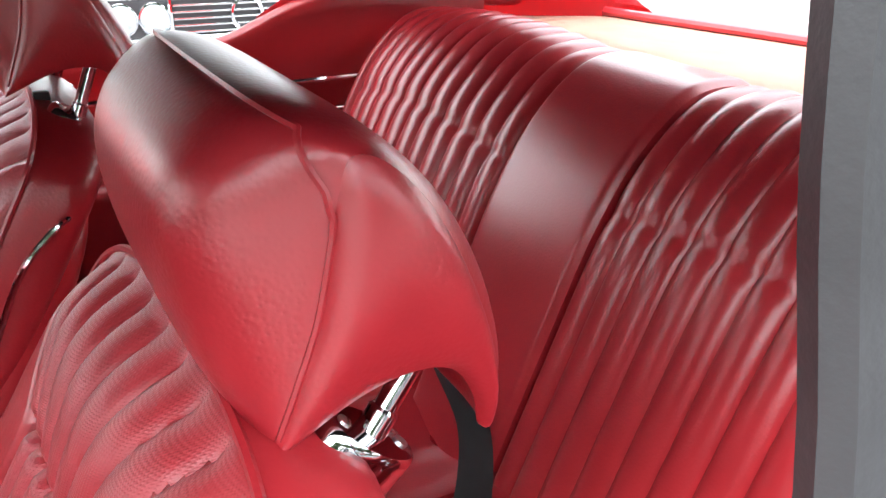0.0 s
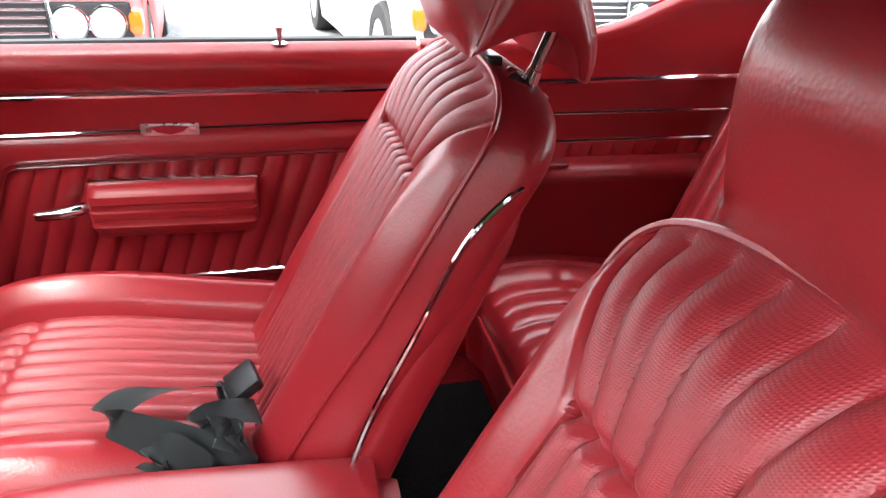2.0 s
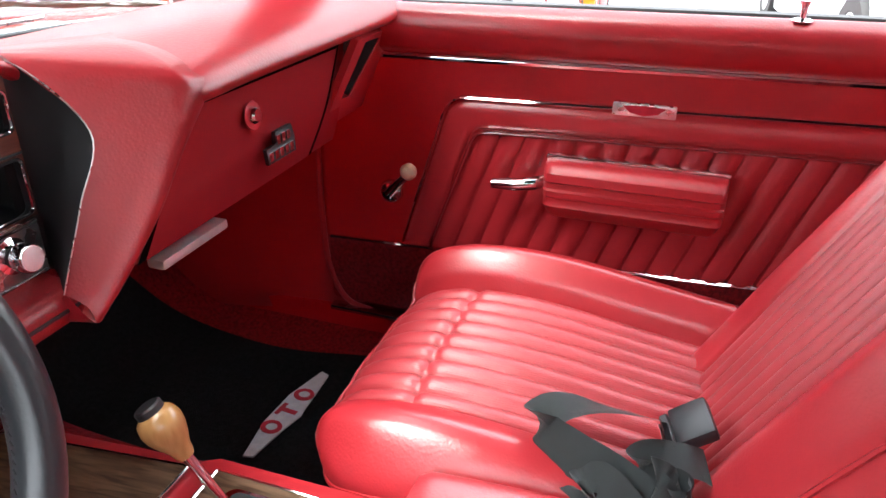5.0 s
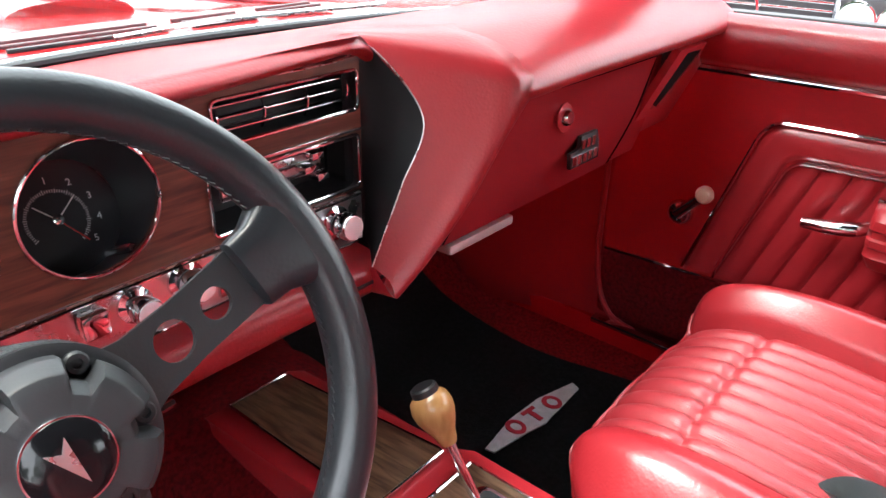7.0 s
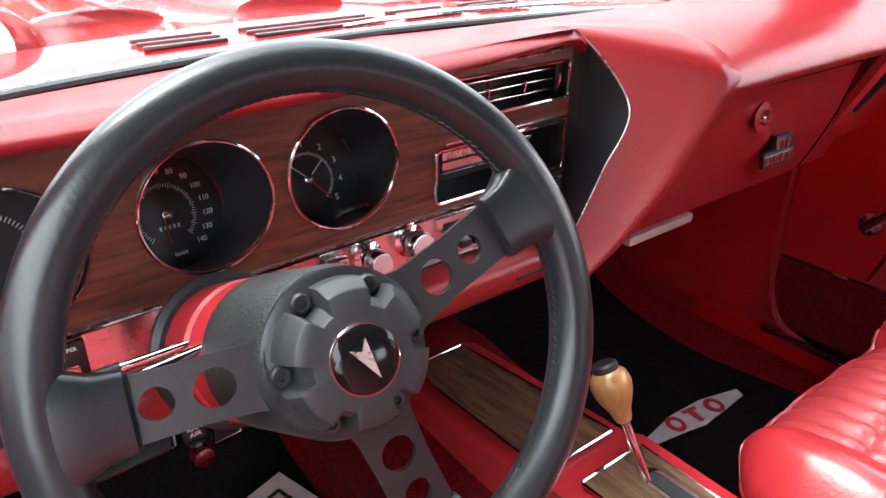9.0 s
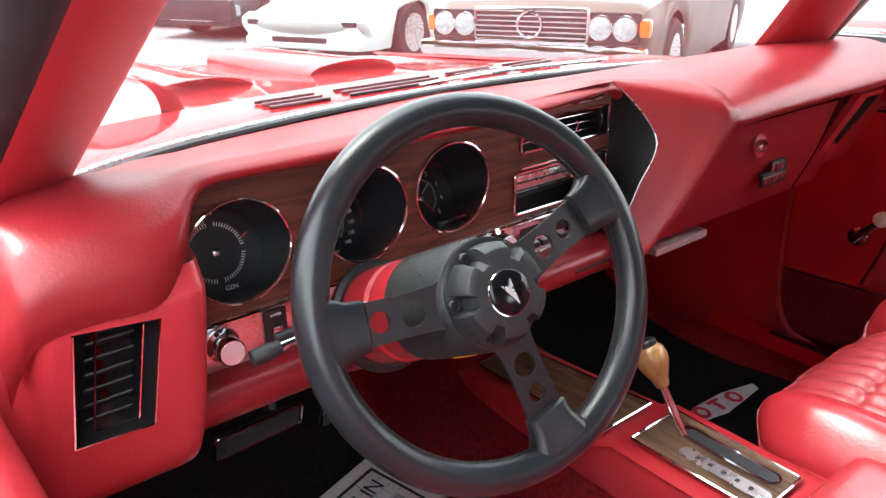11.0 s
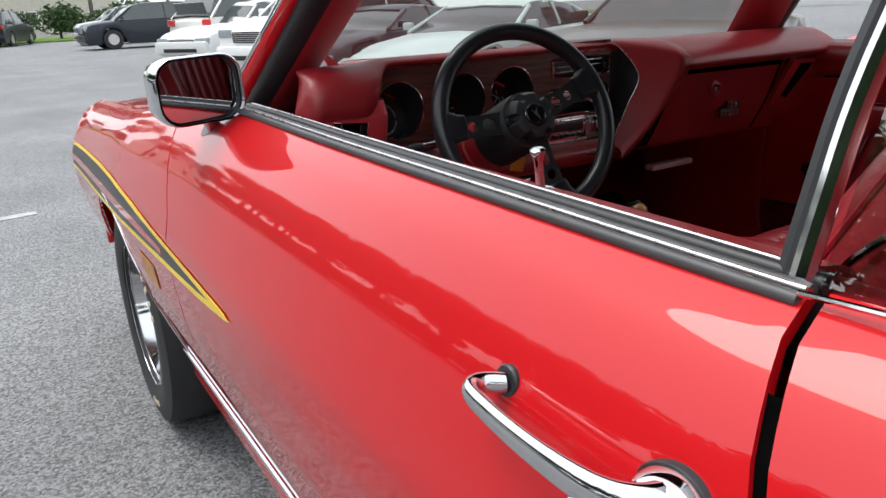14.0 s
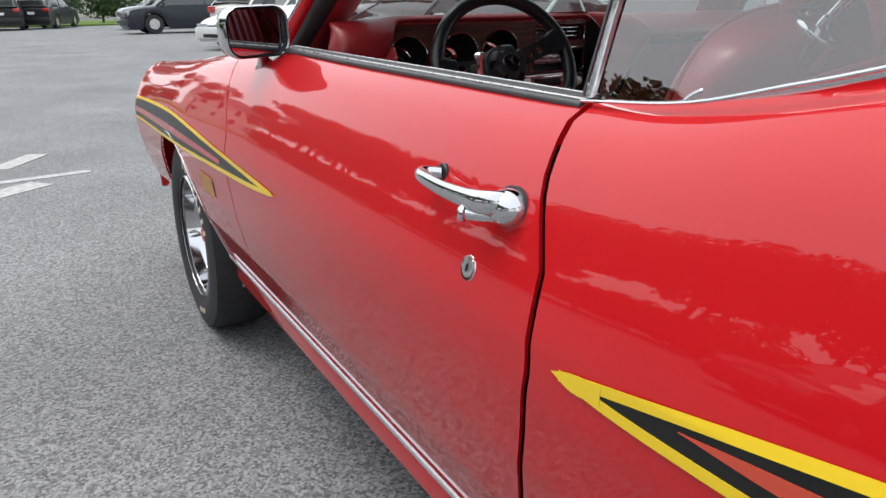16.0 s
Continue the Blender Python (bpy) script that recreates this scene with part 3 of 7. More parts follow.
# ---- driver's door ----
ldoor = thing("driver_door", "closed glossy red driver's door with its window rolled down", "car door", (-0.9, 0.55, 0.36))


def ld(name, bm, mat, label="", smooth=True):
    return put(part(name, bm, mat, None, label, smooth), ldoor)


bm = skin(body_net(lambda z: gap_rear(z), lambda z: gap_front(z), 80, -1))
bmesh.ops.recalc_face_normals(bm, faces=bm.faces)
bmesh.ops.solidify(bm, geom=bm.faces, thickness=0.010)
bmesh.ops.recalc_face_normals(bm, faces=bm.faces)
ld("door_skin", bm, PAINT, "glossy red painted door skin")
BELT_LINE = [(0.0, 0.984), (0.3, 0.987), (0.6, 0.990), (0.9, 0.993), (1.05, 0.994)]
for dx, dz, r, nm, mat, lb in ((0.823, -0.003, 0.0052, "outer_lip", WEATHER, "grey rubber outer lip"), (0.817, 0.002, 0.0020, "belt_trim", BRUSHED, "dull bright belt strip"), (0.811, -0.001, 0.0055, "outer_felt", WEATHER, "grey window felt"), (0.797, 0.000, 0.0058, "inner_felt", RUBBER, "black inner window felt"), (0.7895, 0.004, 0.0018, "inner_trim", BRUSHED, "bright inner strip")):
    ld(nm, tube(bmesh.new(), [(-dx + 0.012 * max(0, y - 0.6), y, z + dz) for y, z in BELT_LINE], r, 10, 30), mat, lb)
ld("window_slot", block((-0.804, 0.52, 0.955), (0.016, 1.04, 0.050), 0.003), BLACK, "dark window slot")
# inner top pad and inner panel
prof = [(0.789, 0.980), (0.785, 0.986), (0.765, 0.983), (0.738, 0.976), (0.718, 0.960), (0.712, 0.945), (0.722, 0.928), (0.742, 0.915), (0.757, 0.90), (0.757, 0.56), (0.757, 0.42)]
ld("inner_panel", sheet([[(-x + (0.014 * max(0, y - 0.6) if x > 0.78 else -0.055 * max(0, y - 0.45) * (0.787 - x) / 0.07), y, z) for x, z in prof] for y in (0.02, 0.3, 0.6, 0.9, 1.06)], 20, 60, 0.012), VINYL, "red vinyl inner door panel")
# lock pin
ld("lock_ferrule", turned(bmesh.new(), [(0.0125, 0), (0.013, 0.002), (0.009, 0.004), (0.006, 0.004)], (-0.760, 0.302, 0.978), (0, 0, 1), 20), CHROME)
ld("lock_pin", turned(bmesh.new(), [(0.0045, 0), (0.0045, 0.028), (0.006, 0.032), (0.0075, 0.037), (0.0075, 0.039), (0.005, 0.041)], (-0.760, 0.302, 0.978), (-0.1, 0, 1), 20), CHROME, "chrome lock pin")
# handle
def handle_bar():
    """A tapering grip: rounded sections along a bowed line, thick at the rear."""
    path = curve([(-0.908, 0.163, 0.886), (-0.926, 0.170, 0.888), (-0.938, 0.163, 0.888), (-0.943, 0.135, 0.887), (-0.945, 0.095, 0.885), (-0.945, 0.055, 0.885), (-0.941, 0.026, 0.885), (-0.930, 0.010, 0.885), (-0.909, 0.004, 0.884)], 64)
    half_z = eased([0, 0.2, 0.35, 0.6, 0.8, 1.0], [0.0080, 0.0082, 0.0088, 0.0110, 0.0135, 0.0140], 0.08)
    half_t = eased([0, 0.2, 0.5, 0.8, 1.0], [0.0075, 0.0065, 0.0060, 0.0085, 0.012], 0.08)
    rows = []
    for k, p in enumerate(path):
        d = Vector(path[min(k + 1, 64)] - path[max(k - 1, 0)]).normalized()
        up_ = Vector((0, 0, 1))
        side_ = d.cross(up_).normalized()
        a_, b_ = half_z(k / 64), half_t(k / 64)
        rows.append([Vector(p) + up_ * (a_ * math.sin(q)) + side_ * (b_ * math.cos(q)) for q in (2 * math.pi * j / 20 for j in range(20))])
    bm = skin(rows, ring=True, caps=True)
    bmesh.ops.recalc_face_normals(bm, faces=bm.faces)
    return bm


def oval(centre, a_, b_, rows_, tilt=0.18):
    """A low oval boss on the door: (scale, height) rings."""
    out = Vector((-1, 0, tilt)).normalized()
    v_ = Vector((tilt, 0, 1)).normalized()
    return skin([[Vector(centre) + out * h + Vector((0, 1, 0)) * (a_ * f * math.cos(q)) + v_ * (b_ * f * math.sin(q)) for q in (2 * math.pi * j / 36 for j in range(36))] for f, h in rows_], ring=True, caps=True)


handle = ld("door_handle", handle_bar(), CHROME, "chrome pull door handle")
for c, a_, b_, name, mat, rows_, lb in (((-0.9075, 0.008, 0.877), 0.0285, 0.0240, "handle_gasket", RUBBER, ((1.0, -0.008), (1.0, 0.002), (0.96, 0.0035)), "black gasket"), ((-0.9075, 0.008, 0.877), 0.0262, 0.0220, "handle_base", CHROME, ((1.0, 0.0), (0.98, 0.006), (0.86, 0.016), (0.6, 0.024), (0.2, 0.027)), "oval chrome base"), ((-0.9045, 0.163, 0.886), 0.0125, 0.0125, "handle_gasket", RUBBER, ((1.0, -0.008), (1.0, 0.002), (0.9, 0.0035)), "black gasket")):
    o = part(name, oval(c, a_, b_, rows_), mat, None, lb)
    o.parent = handle
o = part("push_button", turned(bmesh.new(), [(0.0075, -0.034), (0.0075, 0.0), (0.0098, 0.002), (0.0102, 0.006), (0.0085, 0.0085), (0.006, 0.008), (0.003, 0.009)], (-0.944, 0.042, 0.868), (-0.62, 0.78, 0.0), 24), CHROME, None, "chrome push button")
o.parent = handle
lk = ld("key_lock", turned(bmesh.new(), [(0.0165, -0.006), (0.0165, 0.002), (0.0145, 0.0045), (0.012, 0.004), (0.0115, 0.002), (0.006, 0.003)], (-0.931, 0.055, 0.798), (-1, 0, 0.3), 32), CHROME, "round chrome key lock")
o = part("lock_face", turned(bmesh.new(), [(0.0112, 0), (0.0112, 0.0052), (0.003, 0.0055)], (-0.931, 0.055, 0.798), (-1, 0, 0.3), 28), BRUSHED, None, "brushed lock face")
o.parent = lk
o = part("key_slot", block((-0.9372, 0.055, 0.7998), (0.0016, 0.0022, 0.009), 0, 1, Matrix.Rotation(0.29, 3, "Y")), BLACK, None)
o.parent = lk
# mirror
MIRROR_TURN = Matrix.Rotation(0.165, 3, "Z") @ Matrix.Rotation(-0.0355, 3, "Y")
MIRROR_AT = Vector((-0.880, 1.0, 1.033))


def mirror_loop(s, d):
    return [tuple(MIRROR_AT + MIRROR_TURN @ Vector((x * s, d, z * s))) for x, z in rounded(0.148, 0.108, 0.034, 6)]


rows = [mirror_loop(s, d) for s, d in ((0.945, 0.004), (0.965, -0.002), (1.0, 0.002), (1.0, 0.02), (0.95, 0.05), (0.76, 0.075), (0.35, 0.088))]
bm = skin(rows, ring=True)
mir = ld("side_mirror", bm, CHROME, "chrome side mirror on a short stalk")
bm = bmesh.new()
plate(bm, [(x * 0.885, z * 0.885) for x, z in rounded(0.148, 0.108, 0.034, 6)], tuple(MIRROR_AT + MIRROR_TURN @ Vector((0, 0.014, 0))), MIRROR_TURN @ Vector((1, 0.085, 0)), MIRROR_TURN @ Vector((0, -0.03, 1)), 0.003)
o = part("mirror_glass", bm, MIRROR, None, "dark reflecting mirror glass", smooth=False)
o.parent = mir
o = part("mirror_seal", skin([mirror_loop(s, d) for s, d in ((0.955, 0.004), (0.950, 0.014), (0.895, 0.017), (0.880, 0.013), (0.870, 0.013))], ring=True), RUBBER, None, "black seal round the mirror glass")
o.parent = mir
bm = tube(bmesh.new(), [(-0.868, 1.03, 0.988), (-0.856, 1.055, 0.968), (-0.850, 1.075, 0.950)], [0.012, 0.014, 0.022], 12, 8)
o = part("mirror_stalk", bm, CHROME, None)
o.parent = mir

# ---- passenger door, seen from inside ----
rdoor = thing("passenger_door", "closed passenger door lined with red pleated vinyl and chrome strips", "car door", (0.8, 0.55, 0.36))


def rd(name, bm, mat, label="", smooth=True):
    return put(part(name, bm, mat, None, label, smooth), rdoor)


prof = [(0.775, 1.018), (0.745, 1.022), (0.722, 1.010), (0.712, 0.985), (0.722, 0.955), (0.748, 0.940), (0.757, 0.925), (0.757, 0.56), (0.757, 0.41)]
rd("inner_panel", sheet([[(x, y, z + 0.012 * (0.5 - y)) for x, z in prof] for y in (0.078, 0.3, 0.6, 0.9, 1.12)], 24, 60, 0.02), VINYL, "red vinyl inner door panel")
rd("door_skin", sheet([[(side(z), y, z) for z in (0.37, 0.5, 0.7, 0.85, 0.95, 0.984)] for y in (0.07, 0.5, 1.0, 1.30)], 10, 16, 0.01), PAINT, "glossy red door skin")
rd("window_felt", tube(bmesh.new(), [(0.79, 0.07, 1.020), (0.79, 0.6, 1.014), (0.79, 1.1, 1.005)], 0.010, 8, 20), RUBBER, "black window felt")
rd("belt_trim", tube(bmesh.new(), [(0.812, 0.07, 1.012), (0.815, 0.6, 1.006), (0.812, 1.15, 0.998)], 0.007, 8, 20), CHROME)


def corner(pts, r=0.03):
    """Polyline with rounded corners, in (y, z)."""
    out = [pts[0]]
    for a, b, c in zip(pts, pts[1:], pts[2:]):
        a, b, c = map(np.array, (a, b, c))
        u, v = (a - b) / np.linalg.norm(a - b), (c - b) / np.linalg.norm(c - b)
        for f in np.linspace(0, 1, 7):
            p, q = b + u * r * (1 - f), b + v * r * f
            out.append(tuple(p * (1 - f) + q * f))
    out.append(pts[-1])
    return out


def poly_strip(pts, w, t, x=0.757):
    p = np.array(pts)
    n = len(p) - 1
    rows = []
    for k in range(n + 1):
        d = p[min(k + 1, n)] - p[max(k - 1, 0)]
        d = d / np.linalg.norm(d)
        nn = np.array([-d[1], d[0]]) * w / 2
        a, b = p[k] + nn, p[k] - nn
        rows.append([(x + 0.002, *a), (x - t * 0.7, *(a * 0.8 + p[k] * 0.2)), (x - t, *p[k]), (x - t * 0.7, *(b * 0.8 + p[k] * 0.2)), (x + 0.002, *b)])
    bm = skin(rows)
    bmesh.ops.recalc_face_normals(bm, faces=bm.faces)
    return bm


rd("upper_strip", poly_strip([(1.02, 0.926), (0.08, 0.941)], 0.012, 0.007), CHROME, "long chrome strip")
rd("outer_strip", poly_strip(corner([(0.943, 0.568), (0.85, 0.862), (0.08, 0.881)], 0.035), 0.007, 0.007), CHROME, "thin chrome strip framing the panel")
rd("inner_strip", poly_strip(corner([(0.886, 0.568), (0.80, 0.806), (0.08, 0.826)], 0.025), 0.007, 0.012), CHROME, "thin chrome strip framing the pleats")
rd("lower_strip", poly_strip([(1.10, 0.553), (0.08, 0.592)], 0.009, 0.006), CHROME, "chrome strip above the carpet")
# raised border between the two strips
bm = bmesh.new()
a, b = corner([(0.938, 0.572), (0.846, 0.857), (0.08, 0.876)], 0.035), corner([(0.891, 0.572), (0.806, 0.811), (0.08, 0.831)], 0.025)
a, b = np.array(a), np.array(b)
skin([[(0.758, *(a[k] * (1 - f) + b[k] * f)) if f in (0, 1) else (0.758 - 0.009 * math.sin(math.pi * f) ** 0.5, *(a[k] * (1 - f) + b[k] * f)) for f in (0, 0.1, 0.25, 0.5, 0.75, 0.9, 1)] for k in range(len(a))], bm)
bmesh.ops.recalc_face_normals(bm, faces=bm.faces)
rd("raised_border", bm, VINYL, "padded red border")
# slanted pleats
pitch = 0.0445
for k in range(18):
    y1 = 0.884 - k * pitch
    y0 = y1 - 0.080

    def edge(yb, f):
        """Along one slanted seam, f from the foot to the top."""
        zt = 0.802 + 0.029 * (0.8 - (yb - 0.084)) * 1.0
        zb = 0.572 + 0.02 * (0.884 - yb)
        y = yb - 0.084 * f
        return np.array((y, zb + (zt - zb) * f))

    rows = []
    for f in np.linspace(0, 1, 7):
        p, q = edge(y1, f), edge(y1 - pitch, f)
        rows.append([(0.759 - 0.008 * (1 - abs(2 * g - 1) ** 2.5), *(p * (1 - g) + q * g)) for g in np.linspace(0, 1, 7)])
    bm = skin(rows)
    for v in bm.verts:
        v.co.y = max(v.co.y, 0.08)
    bmesh.ops.recalc_face_normals(bm, faces=bm.faces)
    rd("pleat", bm, VINYL)
rd("carpet_strip", sheet([[(0.752, y, 0.552 + 0.038 * (1.1 - y)), (0.748, y, 0.49), (0.752, y, 0.415)] for y in (1.10, 0.6, 0.08)], 16, 6, 0.012), CARPET, "red carpet strip along the door foot")
bm = tube(bmesh.new(), [(0.748, 1.112, 0.80), (0.748, 1.112, 0.60), (0.748, 1.105, 0.50), (0.747, 1.075, 0.425), (0.747, 1.02, 0.402), (0.747, 0.9, 0.398), (0.747, 0.3, 0.398)], 0.006, 8, 50)
rd("door_piping", bm, HARD, "dark red edge piping")
# armrest
def arm_section(f):
    """The armrest's section (out of the door, up), with two raised ribs on its face."""
    return [(0.0, 0.048), (0.040, 0.050), (0.062, 0.047), (0.073, 0.036), (0.074, 0.022), (0.068, 0.018), (0.068, 0.008), (0.072, 0.005), (0.070, -0.006), (0.065, -0.009), (0.064, -0.020), (0.066, -0.024), (0.056, -0.044), (0.040, -0.052), (0.0, -0.054)]


rows = []
for f, s_, dz in ((-1.0, 0.55, 0.0), (-0.985, 0.86, 0.0), (-0.94, 0.97, 0.0), (-0.85, 1, 0), (0, 1, 0), (0.85, 1, 0), (0.94, 0.97, 0), (0.985, 0.86, 0), (1.0, 0.55, 0)):
    rows.append([(0.760 - a * s_, 0.520 + (0.146 if b > -0.03 else 0.137) * f, 0.733 + b * (0.82 + 0.18 * s_)) for a, b in arm_section(f)])
arm = skin(rows, caps=True)
bmesh.ops.recalc_face_normals(arm, faces=arm.faces)
armrest = rd("armrest", arm, HARD, "red moulded armrest box with ridges")
o = part("armrest_trim", block((0.735, 0.520, 0.7845), (0.016, 0.294, 0.008), 0.0025), CHROME, None, "chrome top strip")
o.parent = armrest
rd("door_lever", tube(bmesh.new(), [(0.74, 0.668, 0.737), (0.722, 0.685, 0.735), (0.718, 0.72, 0.730), (0.718, 0.757, 0.727)], [0.010, 0.012, 0.0115, 0.009], 10, 12), CHROME, "chrome door release lever")
hub = rd("window_crank", turned(bmesh.new(), [(0.024, 0), (0.024, 0.006), (0.018, 0.016), (0.008, 0.020)], (0.757, 0.964, 0.670), (-1, 0, 0), 12), CHROME, "chrome window crank with ivory knob")
for nm, bm, mat in (("crank_arm", tube(bmesh.new(), [(0.742, 0.964, 0.670), (0.738, 0.918, 0.722)], [0.011, 0.008], 10), CHROME),
                    ("crank_knob", turned(bmesh.new(), [(0.006, 0), (0.011, 0.006), (0.0155, 0.016), (0.0155, 0.022), (0.011, 0.029), (0.004, 0.031)], (0.742, 0.916, 0.724), (-1, 0, 0.1), 20), IVORY)):
    o = part(nm, bm, mat, None)
    o.parent = hub
bad = rd("door_badge", block((0.753, 0.5195, 0.8705), (0.008, 0.100, 0.021), 0.002), BRUSHED, "small brushed badge with red crest shape")
bm = bmesh.new()
plate(bm, [(-0.034, 0.006), (0.0, 0.0085), (0.034, 0.006), (0.022, -0.004), (0.0, -0.0085), (-0.022, -0.004)], (0.7487, 0.5195, 0.8705), (0, -1, 0), (0, 0, 1), 0.0007)
o = part("badge_shape", bm, PATCHRED, None)
o.parent = bad
rd("lock_ferrule", turned(bmesh.new(), [(0.0145, 0), (0.015, 0.002), (0.009, 0.005)], (0.742, 0.319, 1.022), (0, 0, 1), 20), CHROME)
rd("lock_pin", turned(bmesh.new(), [(0.0045, 0), (0.0045, 0.020), (0.0065, 0.025), (0.0075, 0.029), (0.005, 0.031)], (0.742, 0.319, 1.022), (0, 0, 1), 20), CHROME, "chrome lock pin")

# ---- rear quarter trim ----
for sgn in (1, -1):
    qt = thing("quarter_trim_panel", "red vinyl rear side panel with chrome strips and an armrest ledge", "car trim", (sgn * 0.76, -0.3, 0.45))

    def qp(name, bm, mat, label=""):
        return put(part(name, bm, mat, None, label), qt)

    rows = [[(sgn * x, y, z - (0.045 * smooth01(-0.30, -0.05, y) * smooth01(0.85, 1.0, z) if sgn < 0 else 0) + up * smooth01(-0.2, -0.52, y) * max(0, (z - 0.9) / 0.12)) for x, z in ((0.80, 1.022), (0.770, 1.026), (0.752, 1.012), (0.757, 0.96), (0.757, 0.80), (0.757, 0.45))] for y, up in ((0.068, 0.1), (-0.1, 0.1), (-0.3, 0.1), (-0.5, 0.1), (-0.7, 0.115), (-0.95, 0.115))]
    qp("panel", sheet(rows, 30, 40, 0.015), VINYL, "red vinyl panel")
    sail = [[(sgn * 0.81, -0.40, 1.085), (sgn * 0.79, -0.70, 1.10), (sgn * 0.75, -1.05, 1.10)], [(sgn * 0.72, -0.55, 1.22), (sgn * 0.70, -0.8, 1.24), (sgn * 0.66, -1.1, 1.22)], [(sgn * 0.60, -0.48, 1.36), (sgn * 0.60, -0.8, 1.34), (sgn * 0.57, -1.05, 1.28)]]
    qp("sail_lining", sheet(sail, 8, 10, 0.01), PADDED, "red padded roof pillar lining")
    for a, b, w in (((0.06, 0.944), (-0.62, 0.958), 0.012), ((0.06, 0.884), (-0.585, 0.889), 0.007), ((0.06, 0.826), (-0.56, 0.831), 0.007)):
        bm = poly_strip([a, b], w, 0.006)
        if sgn < 0:
            bmesh.ops.scale(bm, vec=(-1, 1, 1), verts=bm.verts)
            bmesh.ops.reverse_faces(bm, faces=bm.faces)
        qp("chrome_strip", bm, CHROME)
    for k in range(13):
        y = 0.05 - 0.048 * k
        bm = skin([[(sgn * (0.7585 - 0.006 * (1 - abs(2 * g - 1) ** 2.5)), y - 0.048 * g - 0.01 * f, 0.792 + 0.034 * f) for g in np.linspace(0, 1, 6)] for f in (0, 1)])
        bmesh.ops.recalc_face_normals(bm, faces=bm.faces)
        qp("pleat", bm, VINYL)
    ledge = sheet([[(sgn * 0.757, y, 0.795), (sgn * 0.715, y, 0.797), (sgn * 0.690, y, 0.785), (sgn * 0.684, y, 0.765), (sgn * 0.69, y, 0.740), (sgn * 0.69, y, 0.46)] for y in (0.02, -0.3, -0.62)], 12, 24, 0.01)
    qp("armrest_ledge", ledge, VINYL, "red armrest ledge")
    ash = qp("ashtray", block((sgn * 0.712, -0.18, 0.7985), (0.036, 0.085, 0.006), 0.002), CHROME, "small chrome ashtray lid")

# ---- seats ----


def upholstery(spine, width, depth, insert, pleats, up=1.0, cap=(0.12, 0.12), n=2.6, levels=90, around=260, bolster=0.02, seam=None, groove=0.004, xc=0.0, dip=0.0, round_end=2.4, insert_top=0.93, lean=None, insert_low=0.04, taper=0.0, trace=None, out=0):
    """A padded loft along a spine of (y, z) places. Its face (to the left of the way along, times up) has a pleated insert and side bolsters.
    width and depth: half-sizes along the spine; insert: half-width of the pleated part; seam: (place, sag) of a cross seam."""
    sp = curve([(0, y, z) for y, z in spine], levels)
    rows = []
    for k, p in enumerate(sp):
        t = k / levels
        d = sp[min(k + 1, levels)] - sp[max(k - 1, 0)]
        d = d / np.linalg.norm(d)
        nrm = np.array([0, -d[2], d[1]]) * up
        w = float(np.interp(t, np.linspace(0, 1, len(width)), width))
        dd = float(np.interp(t, np.linspace(0, 1, len(depth)), depth))
        f = 1.0
        if t < cap[0]:
            f = (1 - (1 - t / cap[0]) ** round_end) ** (1 / round_end)
        if t > 1 - cap[1]:
            f = (1 - (1 - (1 - t) / cap[1]) ** round_end) ** (1 / round_end)
        f = max(f, 0.02)
        fw = 1 - (1 - f) * min(1.0, 1.3 * dd / w + 0.25)
        row = []
        for j in range(around):
            if j < around - 50:
                q = 1 - 2 * j / (around - 50)
                x, s = w * fw * math.sin(math.pi / 2 * q), 1.0
            else:
                q = -1 + 2 * (j - around + 50) / 50
                x, s = w * fw * math.sin(math.pi / 2 * q), -1.0
            e = max(0.0, 1 - (abs(x) / (w * fw)) ** n) ** (1 / n)
            h = s * dd * f * e
            if s > 0:
                ins = float(np.interp(t, np.linspace(0, 1, len(insert)), insert))
                face = smooth01(0.0, 0.5, e) * f
                r = abs(x) / max(ins, 1e-4)
                if insert_low < t < insert_top:
                    edge = smooth01(insert_low, insert_low + 0.03, t) * smooth01(insert_top, insert_top - 0.03, t)
                    inside = smooth01(1.03, 0.97, r)
                    ph = (x / ins + 1) / 2 * pleats
                    pl = abs(math.sin(math.pi * ph)) ** 0.55
                    h += face * edge * (inside * (groove * (pl - 1) - dip) - groove * 1.2 * math.exp(-((r - 1) / 0.035) ** 2))
                    if seam:
                        for place, sag in seam:
                            q = t - place - sag * (1 - min(r, 1.2) ** 2)
                            h -= face * inside * 0.006 * math.exp(-(q / 0.015) ** 2)
                h += face * bolster * (0.40 if x * out < 0 else 1.0) * smooth01(0.9, 1.3, r) * smooth01(1.0, 0.8, abs(x) / w)
            row.append((xc + x * (1 - taper * max(0, min(1, (h / max(dd, 1e-4) + 1) / 2)) * smooth01(0.3, 1.0, abs(x) / w)), p[1] + nrm[1] * h, p[2] + nrm[2] * h))
        rows.append(row)
    if trace is not None:
        trace.extend(rows)
    bm = skin(rows, ring=True, caps=True)
    bmesh.ops.recalc_face_normals(bm, faces=bm.faces)
    return bm


def weave_split(ob, test, mat):
    """Gives the pleated insert its own cloth."""
    ob.data.materials.append(mat)
    for p in ob.data.polygons:
        if test(p.center, p.normal):
            p.material_index = 1


